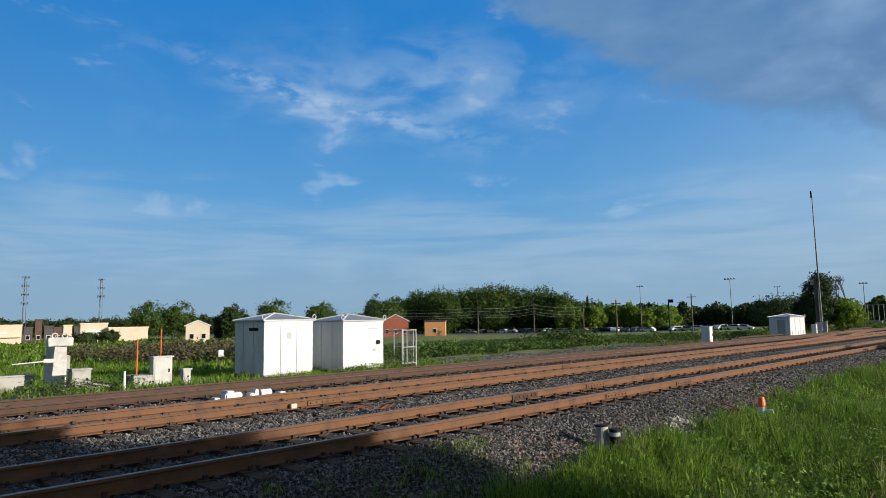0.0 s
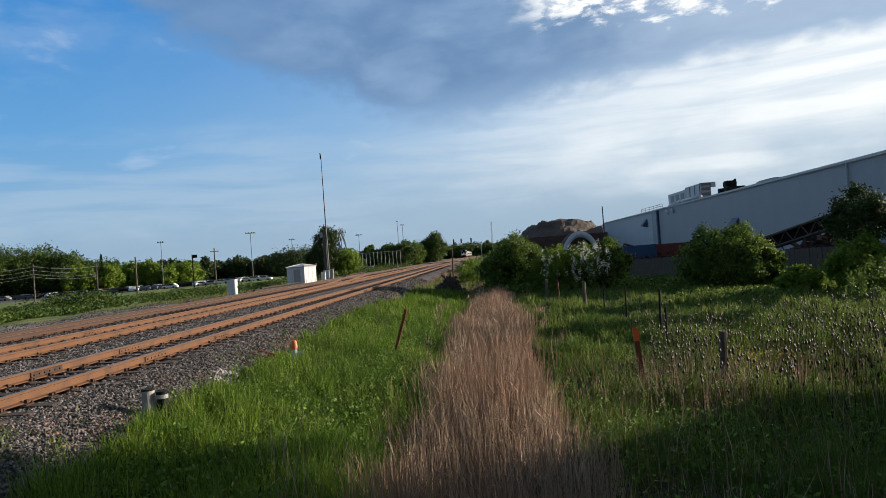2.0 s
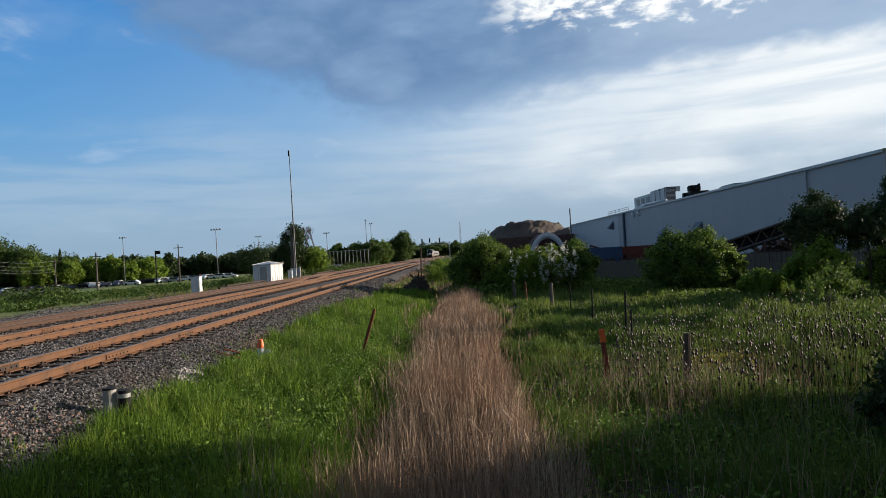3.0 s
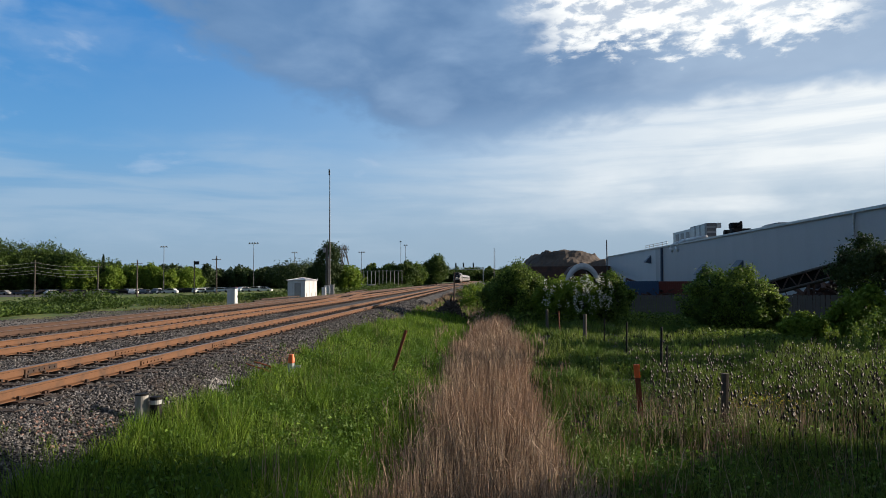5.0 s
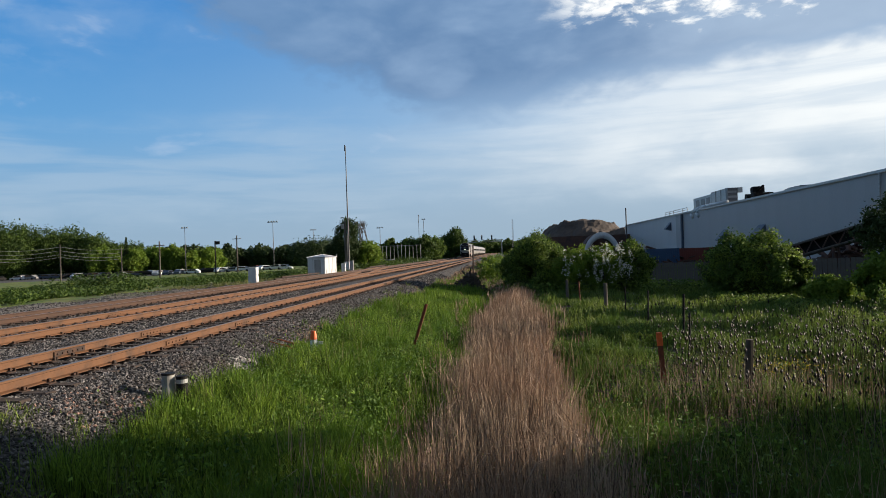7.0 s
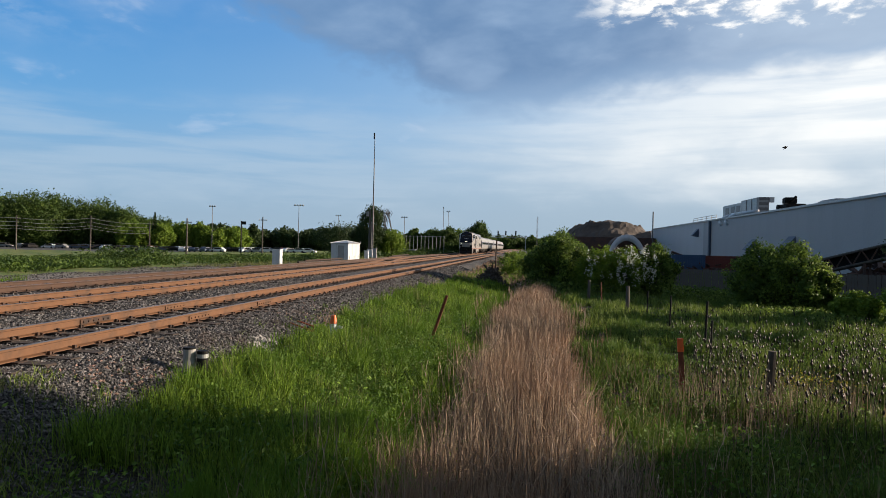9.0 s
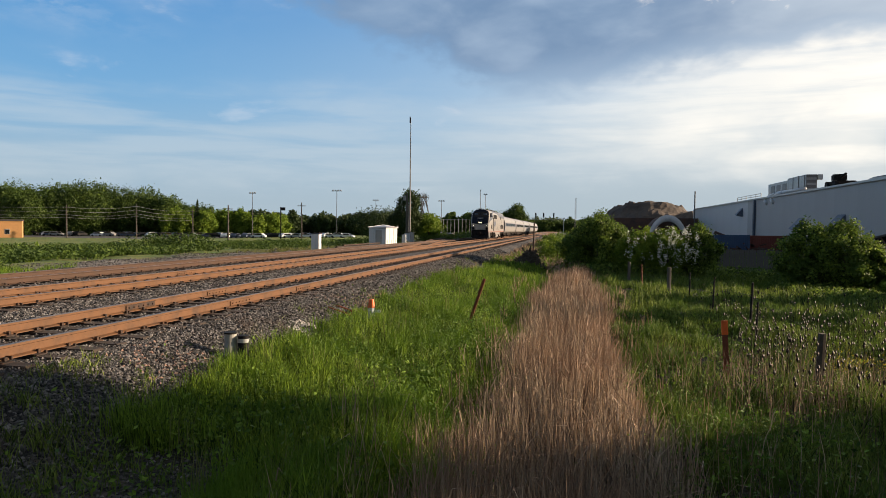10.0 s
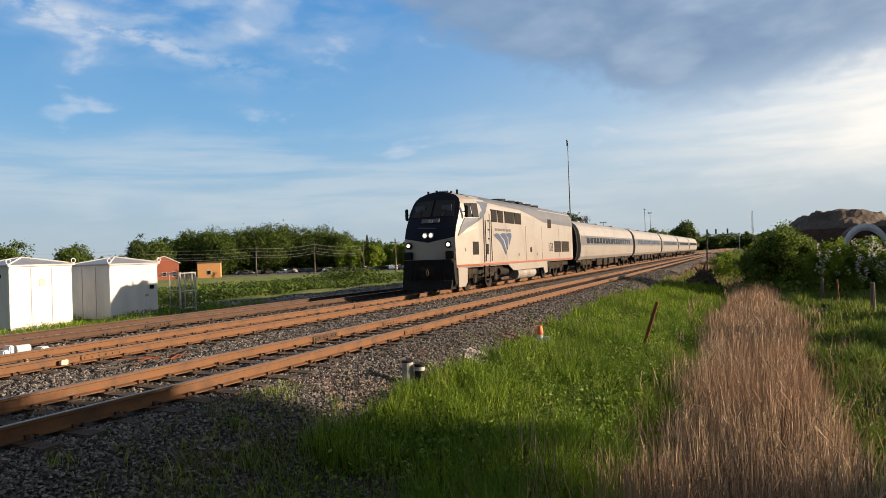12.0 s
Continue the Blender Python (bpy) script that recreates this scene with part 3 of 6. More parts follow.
def bogie(y, parent, axles, x_half=1.12, label=""):
    b = empty("bogie")
    b.parent, b.matrix_basis = parent, pose(0, y, 0)
    wheel = None
    for ay in axles:
        for s in (-1, 1):
            if wheel is None:
                bm = rod((-0.065, 0, 0), (0.065, 0, 0), 0.5, n=20)
                rod((-0.09, 0, 0), (0.09, 0, 0), 0.16, n=12, bm=bm)
                wheel = part("wheel", bm, M["under"], b, at=pose(s * 0.755, ay, 0.5))
            else:
                share(wheel, b, pose(s * 0.755, ay, 0.5))
    lo, hi = min(axles) - 0.75, max(axles) + 0.75
    for s in (-1, 1):
        bm = box(s * x_half - 0.06, s * x_half + 0.06, lo, hi, 0.55, 0.82, 0.03)
        for ay in axles:
            box(s * x_half - 0.1, s * x_half + 0.1, ay - 0.2, ay + 0.2, 0.32, 0.72, 0.04, bm)
        for ay in (lo + 0.4, hi - 0.4, (lo + hi) / 2):
            rod((s * x_half, ay, 0.6), (s * x_half, ay, 1.02), 0.11, n=10, bm=bm)
        part("side_frame", bm, M["under"], b)
    return b


def text_mesh(word, size, mat, parent, m, label=""):
    cu = bpy.data.curves.new("lettering", "FONT")
    cu.body, cu.size, cu.extrude, cu.align_x = word, size, 0.004, "CENTER"
    tmp = new("lettering", cu)
    deps = bpy.context.evaluated_depsgraph_get()
    me = bpy.data.meshes.new_from_object(tmp.evaluated_get(deps))
    bpy.data.objects.remove(tmp)
    me.materials.clear()
    me.materials.append(mat)
    ob = new("lettering", me)
    ob.parent, ob.matrix_basis = parent, m
    if label:
        ob["label"] = label
    return ob


def locomotive():
    t = tagged(empty("locomotive"), "silver and navy diesel passenger locomotive hauling the train", "locomotive")
    loco_body(t)
    # grey roof sheet that comes lower down the sides towards the rear
    bm = bmesh.new()
    rows = []
    for y, low in ((1.75, 4.0), (3.4, 3.86), (8.2, 3.74), (10.4, 3.5), (12.4, 3.22), (BODY_END + 0.01, 3.16)):
        zs = [low + (4.26 - low) * f for f in (0.0, 0.2, 0.4, 0.6, 0.78, 0.92, 1.0)]
        right = [(flank_x(y, z) + 0.014, z + 0.012) for z in zs]
        row = right + [(-x, z) for x, z in right[::-1]]
        rows.append([bm.verts.new((x, y, z)) for x, z in row])
    for a, b in zip(rows, rows[1:]):
        for i in range(len(a) - 1):
            bm.faces.new((a[i], a[i + 1], b[i + 1], b[i]))
    part("roof", bm, M["locoroof"], t, "blue-grey painted roof")
    for y, r in ((8.6, 0.55), (10.2, 0.55), (13.4, 0.5), (15.0, 0.5)):
        part("roof_fan", rod((0, y, 4.2), (0, y, 4.4), r, n=18), M["dark"], t)
    part("exhaust", box(-0.4, 0.4, 11.4, 12.3, 4.2, 4.45, 0.05), M["under"], t)
    for x, y in ((0.7, 1.7), (-0.7, 1.7), (0.25, 2.1), (-0.2, 1.5)):
        part("antenna", rod((x, y, 4.1), (x, y, 4.36), 0.05, n=6), M["dark"], t)
    for i in range(5):
        part("horn", rod((-0.5 + 0.12 * i, 2.7, 4.34), (-0.5 + 0.12 * i, 2.25, 4.36), 0.03, 0.06, 8), M["alu"], t)
    # pilot, plough and coupler
    part("pilot", prism([(-1.16, 1.36), (1.16, 1.36), (1.2, 0.75), (1.24, 0.4), (1.05, 0.18), (-1.05, 0.18), (-1.24, 0.4), (-1.2, 0.75)], "y", -0.04, 0.3), M["dark"], t, "black pilot plate")
    part("plough", prism([(0.3, 0.62), (-0.16, 0.55), (-0.3, 0.2), (0.3, 0.2)], "x", -1.12, 1.12), M["dark"], t, "black snow plough")
    part("coupler", box(-0.18, 0.18, -0.5, 0.2, 0.76, 1.02, 0.05), M["under"], t)
    part("drawbar_pocket", box(-0.36, 0.36, -0.1, 0.2, 0.7, 1.12, 0.03), M["under"], t)
    for x in (-0.75, -0.55, 0.55, 0.75):
        part("hose", rod((x, -0.06, 1.0), (x * 1.1, -0.16, 0.5), 0.03, n=6), M["dark"], t)
    part("bumper_ledge", box(-1.12, 1.12, -0.12, 0.25, 1.28, 1.4, 0.03), M["dark"], t)
    for s in (-1, 1):
        part("anticlimber", box(s * 0.98 - 0.19, s * 0.98 + 0.19, -0.03, 0.4, 1.42, 1.74, 0.03), M["dark"], t, "black step recess")
        part("marker_housing", rod((s * 0.93, 0.0, 2.0), (s * 0.93, 0.3, 2.0), 0.145, n=16), M["navy"], t)
        part("ditch_light", rod((s * 0.93, -0.025, 2.0), (s * 0.93, 0.05, 2.0), 0.075, n=14), M["headlight"], t, "lit round ditch light")
        part("headlight", rod((s * 0.14, -0.01, 2.4), (s * 0.14, 0.1, 2.39), 0.08, n=14), M["headlight"], t, "lit round headlight")
        part("headlight_rim", rod((s * 0.14, 0.005, 2.4), (s * 0.14, 0.1, 2.39), 0.125, n=16), M["alu"], t)
        # windscreens lean with the cab front
        w = [(0.05, 3.18), (0.98, 3.18), (0.88, 3.84), (0.05, 3.9)]
        bm = bmesh.new()
        vs = [bm.verts.new((s * a, nose_y(b) + 0.16 * (a / 1.18) ** 2 - 0.035, b)) for a, b in w]
        vb = [bm.verts.new((s * a, nose_y(b) + 0.16 * (a / 1.18) ** 2 + 0.05, b)) for a, b in w]
        bm.faces.new(vs), bm.faces.new(vb[::-1])
        for i in range(4):
            bm.faces.new((vs[i], vs[(i + 1) % 4], vb[(i + 1) % 4], vb[i]))
        glass = part("windscreen", bm, M["glass"], t, "dark windscreen pane")
        part("wiper", rod((s * 0.5, nose_y(3.2) - 0.03, 3.2), (s * 0.62, nose_y(3.6) - 0.03, 3.6), 0.012, n=5), M["black"], glass)
        part("sun_visor", box(min(s * 0.4, s * 0.86), max(s * 0.4, s * 0.86), nose_y(3.56) - 0.045, nose_y(3.56) - 0.02, 3.42, 3.66), M["bluegrey"], glass)
        part("mirror", box(min(s * 1.36, s * 1.5), max(s * 1.36, s * 1.5), 0.88, 0.98, 3.1, 3.6, 0.03), M["dark"], t)
        part("mirror_arm", rod((s * 1.2, 0.95, 3.35), (s * 1.42, 0.93, 3.35), 0.02, n=6), M["dark"], t)
        X = 1.532 * s
        # flank colours
        skin([(0.36, 2.32), (1.1, 2.66), (1.98, 2.98), (1.98, 3.1), (1.0, 3.1), (0.72, 2.82)], s, 0.035, t, "flank_stripe", M["bluegrey"], "blue-grey swoosh behind the cab")
        skin([(2.0, 2.99), (2.42, 3.12), (2.9, 3.4), (3.5, 3.84), (2.2, 3.84), (2.2, 3.1), (2.0, 3.1)], s, 0.035, t, "flank_stripe", M["bluegrey"], "blue-grey swoosh behind the cab")
        skin([(0.24, 1.09), (2.0, 1.09), (2.0, 1.16), (0.24, 1.16)], s, 0.02, t, "sill_stripe", M["redline"], "thin red stripe along the sill")
        panel([(2.0, 1.09), (19.4, 1.09), (19.4, 1.16), (2.0, 1.16)], X, t, "sill_stripe", M["redline"], "thin red stripe along the sill")
        skin([(1.02, 3.14), (1.5, 3.14), (1.5, 3.72), (1.2, 3.72)], s, 0.05, t, "cab_window", M["glass"])
        skin(rect(1.56, 1.99, 3.14, 3.74), s, 0.05, t, "cab_window", M["glass"])
        for a, b in ((3.65, 4.4), (4.55, 5.3), (5.55, 7.0), (7.1, 8.15)):
            g = panel(rect(a, b, 3.0, 3.56), X - 0.03 * s, t, "side_grille", M["dark"], "black louvred grille", 0.045)
            for i in range(4):
                part("louvre", box(min(X, X + 0.02 * s), max(X, X + 0.02 * s), a + 0.03, b - 0.03, 3.06 + i * 0.13, 3.08 + i * 0.13), M["under"], g)
        for a, c, d, e in ((13.3, 14.1, 2.95, 3.42), (14.7, 16.3, 1.55, 2.2), (16.5, 18.4, 1.55, 2.2)):
            g = panel(rect(a, c, d, e), X, t, "side_grille", M["dark"], "black louvred grille")
            for i in range(4):
                part("louvre", box(min(X, X + 0.025 * s), max(X, X + 0.025 * s), a + 0.03, c - 0.03, d + 0.06 + i * 0.14, d + 0.085 + i * 0.14), M["iron"], g)
        skin(rect(1.5, 1.95, 1.55, 2.1), s, 0.016, t, "side_grille", M["dark"], "black louvred grille")
        part("fuel_filler", rod((X - 0.02 * s, 9.8, 1.72), (X + 0.02 * s, 9.8, 1.72), 0.15, n=14), M["dark"], t, "dark round filler recess")
        # side door with grab irons, window and ladder
        door = panel(rect(2.6, 3.35, 1.2, 3.3), X, t, "cab_door", M["silver"])
        for y in (2.6, 3.35):
            part("door_jamb", box(min(X, X + 0.03 * s), max(X, X + 0.03 * s), y - 0.03, y + 0.03, 1.2, 3.32), M["greyband"], door)
            part("grab_iron", rod((X + 0.06 * s, y + 0.1, 1.25), (X + 0.06 * s, y + 0.1, 3.05), 0.02, n=6), M["dark"], t)
        panel(rect(2.8, 3.15, 1.55, 2.0), X + 0.012 * s, t, "door_recess", M["dark"])
        for z in (2.2, 2.6, 3.0):
            part("hinge", box(min(X, X + 0.04 * s), max(X, X + 0.04 * s), 3.1, 3.3, z, z + 0.06), M["dark"], door)
        for z in (0.42, 0.68, 0.94):
            part("step", box(min(1.3 * s, 1.52 * s), max(1.3 * s, 1.52 * s), 2.7, 3.3, z, z + 0.05), M["under"], t)
        for y in (2.7, 3.3):
            part("ladder_rail", box(min(1.46 * s, 1.52 * s), max(1.46 * s, 1.52 * s), y - 0.03, y + 0.03, 0.4, 1.08), M["under"], t)
        # emblem: three swept bands that meet at a point
        for i in range(3):
            a, b = 3.85 + i * 0.92, 4.6 + i * 0.92
            zt = 2.42 + 0.03 * i
            tip = (5.55 + 0.25 * i, 1.5 + 0.22 * i)
            pts = [(a, zt), (a + 0.4, zt + 0.07), (b, zt + 0.06), ((b + tip[0]) / 2 + 0.22, (zt + tip[1]) / 2 + 0.16), (tip[0] + 0.12, tip[1] + 0.1), tip, ((a + tip[0]) / 2 + 0.18, (zt + tip[1]) / 2 + 0.1)]
            panel(pts, X + 0.003 * s * i, t, "emblem_band", M["logo"], "dark blue swept emblem band")
        for i in range(6):
            panel(rect(4.1 + i * 0.4, 4.38 + i * 0.4, 2.6, 2.72), X, t, "name_bar", M["greyband"])
        rot = Matrix(((0, 0, s, X + 0.004 * s), (s, 0, 0, 13.85), (0, 1, 0, 1.6), (0, 0, 0, 1)))
        text_mesh("103", 0.74, M["dark"], t, rot, "dark road number")
        for y in (5.7, 8.9, 12.0, 15.9):
            part("panel_joint", box(min(X, X + 0.006 * s), max(X, X + 0.006 * s), y - 0.012, y + 0.012, 1.2, 2.95), M["greyband"], t)
        for y, z in ((0.9, 1.7), (7.6, 1.4), (10.9, 1.4)):
            part("badge", box(s * flank_x(y, z) - 0.012, s * flank_x(y, z) + 0.012, y, y + 0.14, z, z + 0.14), M["greyband"], t)
        # skirts
        bm = prism([(0.22, 1.04), (1.25, 1.04), (1.2, 0.42), (0.95, 0.25), (0.24, 0.25)], "x", 1.2 * s, 1.26 * s)
        part("skirt", bm, M["silver"], t, "silver skirt below the nose")
        panel([(5.9, 1.06), (13.1, 1.06), (13.1, 0.4), (12.5, 0.4), (12.3, 0.72), (6.8, 0.72)], 1.45 * s, t, "skirt", M["silver"], "silver skirt over the tank", 0.05)
        part("air_reservoir", rod((1.2 * s, 5.2, 0.72), (1.2 * s, 6.4, 0.72), 0.17, n=12), M["under"], t)
    # number board and small emblem on the navy front
    bm = box(-0.42, 0.42, -0.03, 0.03, -0.1, 0.1, 0.02)
    bmesh.ops.transform(bm, verts=bm.verts, matrix=pose(0, nose_y(3.0) - 0.01, 3.0, -32, 0, 0))
    part("number_board", bm, M["greyband"], t)
    text_mesh("103", 0.2, M["white"], t, pose(0, nose_y(2.94) - 0.05, 2.93, 58, 0, 0), "white road number")
    bm = box(-0.5, 0.32, -0.006, 0.006, -0.02, 0.02)
    bmesh.ops.transform(bm, verts=bm.verts, matrix=pose(0, nose_y(2.7) - 0.008, 2.7, -28, 3, 0))
    part("front_emblem", bm, M["bluegrey"], t, "pale swept emblem")
    for x in (-1.15, 1.15):
        part("fuel_tank", rod((x, 7.8, 0.52), (x, 11.0, 0.52), 0.28, n=16), M["tank"], t, "grey round fuel tank")
    part("underframe", box(-1.2, 1.2, 0.6, 19.3, 0.72, 1.06, 0.03), M["under"], t)
    part("end_diaphragm", box(-0.75, 0.75, BODY_END - 0.05, 20.9, 1.05, 3.6, 0.08), M["dark"], t, "black rubber diaphragm")
    bogie(3.6, t, (-1.35, 1.35))
    bogie(16.0, t, (-1.35, 1.35))
    return t


def car_ring():
    return [(1.30, 0.98), (1.46, 1.2), (1.54, 1.6), (1.57, 2.0), (1.565, 2.1), (1.53, 2.62), (1.51, 2.75), (1.43, 3.1), (1.24, 3.45), (0.95, 3.7), (0.5, 3.85), (0, 3.89)]


def passenger_car():
    t = tagged(empty("passenger_car"), "fluted stainless steel passenger car with a grey window band", "train car", "cars of the train")
    L = 25.6
    half = car_ring()
    ring = half + [(-x, z) for x, z in half[-2::-1]]
    def body(y0, y1, mat, name, lab="", grow=0.0, pick=None):
        bm = bmesh.new()
        rows = [[bm.verts.new((x * (1 + grow), y, z)) for x, z in ring] for y in (y0, y1)]
        for i in range(len(ring) - 1):
            bm.faces.new((rows[0][i], rows[0][i + 1], rows[1][i + 1], rows[1][i]))
        bm.faces.new(rows[0]), bm.faces.new(rows[1][::-1])
        return part(name, bm, mat, t, lab)
    body(0.5, L - 0.5, M["stainless"], "body", "fluted stainless steel body")
    body(0.0, 0.35, M["dark"], "end_diaphragm", "black rubber diaphragm", -0.12)
    body(L - 0.35, L, M["dark"], "end_diaphragm", "black rubber diaphragm", -0.12)
    for s in (-1, 1):
        # flutes
        for z in (1.3, 1.42, 1.54, 1.66, 1.78, 1.90):
            x = float(np.interp(z, [p[1] for p in half], [p[0] for p in half]))
            part("flute", box(s * x - 0.012, s * x + 0.012, 0.6, L - 0.6, z - 0.025, z + 0.025), M["stainless"], t)
        def band(y0, y1, z0, z1, name, mat, off, lab=""):
            xa = float(np.interp(z0, [p[1] for p in half], [p[0] for p in half])) + off
            xb = float(np.interp(z1, [p[1] for p in half], [p[0] for p in half])) + off
            return part(name, prism([(s * xa, z0), (s * (xa - 0.03), z0), (s * (xb - 0.03), z1), (s * xb, z1)], "y", y0, y1), mat, t, lab)
        band(0.6, L - 0.6, 2.02, 2.72, "window_band", M["greyband"], 0.008, "dark grey band round the windows")
        band(0.6, L - 0.6, 1.93, 2.0, "stripe", M["alu"], 0.01)
        band(0.6, L - 0.6, 2.74, 2.82, "stripe", M["alu"], 0.01)
        y = 2.6
        while y < L - 3.4:
            band(y, y + 0.95, 2.16, 2.6, "window", M["glass"], 0.016)
            y += 1.22
        for y in (1.0, L - 1.8):
            band(y, y + 0.8, 1.2, 2.72, "door", M["alu"], 0.014)
    for y, l, z0 in ((7.5, 2.2, 0.42), (10.4, 1.6, 0.35), (12.6, 2.4, 0.45), (15.8, 1.5, 0.4)):
        part("underfloor_box", box(-1.25, 1.25, y, y + l, z0, 1.0, 0.05), M["under"], t)
    part("underframe", box(-1.15, 1.15, 0.6, L - 0.6, 0.8, 1.02), M["under"], t)
    for y in (5.0, 12.5, 20.0):
        part("roof_vent", box(-0.35, 0.35, y, y + 0.9, 3.85, 4.0, 0.04), M["alu"], t)
    bogie(3.9, t, (-1.3, 1.3))
    bogie(L - 3.9, t, (-1.3, 1.3))
    return t


LOCO = locomotive()
LOCO.scale = (1.0, 1.0, 1.03)
CARS = [passenger_car()]
for i in range(4):
    CARS.append(copy_thing(CARS[0], pose(0, 0, 0)))


# ---- warehouse and yard ----
def warehouse():
    t = tagged(empty("warehouse"), "long grey metal-clad warehouse beside the yard", "warehouse")
    y0, y1, x0, x1, top = 46.0, 167.0, 30.0, 75.0, 6.9
    part("wall", box(x0, x1, y0, y1, -1.9, top), M["wallpanel"], t)
    # cladding sheets with open joints
    first, y = None, y0
    while y < y1 - 0.5:
        if first is None:
            first = part("cladding_panel", box(-0.05, -0.004, 0.004, 6.196, -1.7, top - 0.05, 0.003), M["wallpanel"], t, at=pose(x0, y, 0))
        else:
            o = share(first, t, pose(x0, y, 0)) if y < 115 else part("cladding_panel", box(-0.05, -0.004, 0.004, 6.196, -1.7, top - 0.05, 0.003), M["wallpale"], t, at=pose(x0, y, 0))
        y += 6.2
    part("roof", prism([(x0 - 0.15, top), (x1, top), (x1, top + 0.25), (x0 - 0.15, top + 0.12)], "y", y0 - 0.1, y1 + 0.1), M["alu"], t)
    part("gutter", box(x0 - 0.28, x0 - 0.1, y0, y1, top - 0.14, top + 0.1, 0.02), M["galv"], t)
    part("downpipe", box(x0 - 0.4, x0 - 0.06, 115.4, 116.1, -1.6, top - 0.1, 0.05), M["bluegrey"], t)
    part("downpipe", rod((x0 - 0.2, 56, -1.6), (x0 - 0.2, 56, top), 0.09), M["galv"], t)
    for y, z, s in ((124.3, 5.0, 1.0), (94, 2.6, 1.2), (81, 2.55, 1.45)):
        bm = prism([(x0 - 0.05, z + 0.75 * s), (x0 - 0.05, z - 0.75 * s), (x0 - 1.1 * s, z - 0.45 * s), (x0 - 0.9 * s, z - 0.2 * s)], "y", y - 0.75 * s, y + 0.75 * s)
        part("vent_hood", bm, M["bluegrey"], t, "dark blue-grey vent hood")
    return t


warehouse()


def rooftop_units():
    t = tagged(empty("rooftop_unit"), "grey rooftop air handling unit with white ducts", "air handler")
    bm = box(31.0, 32.4, 96.0, 103.5, 7.0, 9.3, 0.05)
    part("casing", bm, M["alu"], t)
    part("casing", box(31.2, 32.6, 103.6, 113.5, 7.0, 9.1, 0.05), M["galv"], t)
    for y in (96.6, 98.9, 101.2):
        part("access_panel", box(30.97, 31.02, y, y + 1.6, 7.3, 9.1, 0.02), M["galv"], t)
        part("frame_post", box(30.95, 31.03, y - 0.16, y - 0.04, 7.0, 9.3), M["greyband"], t)
    for y in (104.6, 107.4, 110.2):
        part("louvre", box(31.17, 31.22, y, y + 1.8, 7.3, 8.7), M["greyband"], t)
    for a in (0.0, 1.0):
        pts = [Vector((30.6 + a * 0.4, 95 + a * 2, 7.35)), Vector((30.6, 104 + a * 2.5, 7.4)), Vector((30.3, 106.5 + a * 3.0, 7.1)), Vector((29.85, 107 + a * 3.2, 6.4)), Vector((29.85, 106 + a * 3.2, 5.9))]
        bm = bmesh.new()
        for p, q in zip(pts, pts[1:]):
            rod(p, q, 0.24, n=10, bm=bm)
        part("duct", bm, M["white"], t, "white bent duct", smooth=True)
    for z in (7.5, 8.2, 8.9):
        part("side_louvre", box(31.1, 32.3, 95.94, 96.0, z, z + 0.4), M["greyband"], t)
    part("platform", box(32.4, 33.0, 95.8, 96.4, 8.6, 9.3), M["galv"], t)
    r = tagged(empty("guard_rail"), "pale steel guard rail on the roof edge", "railing")
    for y in range(114, 130, 3):
        part("post", rod((30.3, y, 6.95), (30.3, y, 7.75), 0.05, n=6), M["galv"], r)
    for z in (7.4, 7.75):
        part("bar", rod((30.3, 114, z), (30.3, 129, z), 0.045, n=6), M["galv"], r)
    v = tagged(empty("work_machine"), "dark lifting machine standing on the roof edge", "machine")
    part("body", box(31, 33, 85.6, 88.8, 7.3, 7.75, 0.1), M["under"], v)
    part("cab", box(31.2, 32.6, 86.8, 88.0, 7.75, 8.6, 0.12), M["dark"], v)
    part("boom", rod((31.8, 88.4, 7.8), (31.8, 85.2, 8.5), 0.16), M["dark"], v)
    for y in (86.0, 88.4):
        for x in (31.0, 33.0):
            part("wheel", rod((x - 0.2, y, 7.35), (x + 0.2, y, 7.35), 0.42, n=14), M["black"], v)
    s = tagged(empty("roof_light"), "low glazed roof light on the warehouse", "skylight")
    part("curb", box(31, 34, 73, 77, 6.95, 7.35, 0.04), M["alu"], s)
    part("pane", box(31.2, 33.8, 73.2, 76.8, 7.36, 7.45), M["bluegrey"], s)


rooftop_units()


def container(x0, x1, y0, y1, mat, label):
    t = tagged(empty("shipping_container"), label, "container", "containers in the yard")
    z0 = gz((x0 + x1) / 2, y0) - 0.02
    part("body", box(x0, x1, y0, y1, z0, z0 + 2.55, 0.03), mat, t)
    n = int((x1 - x0) / 0.28)
    rib = None
    for i in range(n):
        m = pose(x0 + 0.14 + i * 0.28, y0 - 0.02, z0 + 1.27)
        if rib is None:
            rib = part("corrugation", box(-0.06, 0.06, -0.025, 0.02, -1.1, 1.1), mat, t, at=m)
        else:
            share(rib, t, m)
    for x in (x0, x1):
        part("corner_post", box(x - 0.08, x + 0.08, y0 - 0.05, y0 + 0.1, z0, z0 + 2.58), mat, t)
    return t


container(19.6, 23.9, 95, 97.5, M["blue"], "blue corrugated steel shipping container in the yard")
container(24.1, 29.2, 96, 98.5, M["redbox"], "oxide red corrugated steel container in the yard")
container(13.8, 19.2, 99, 101.5, M["scrap"], "rust brown container with scrap on it")


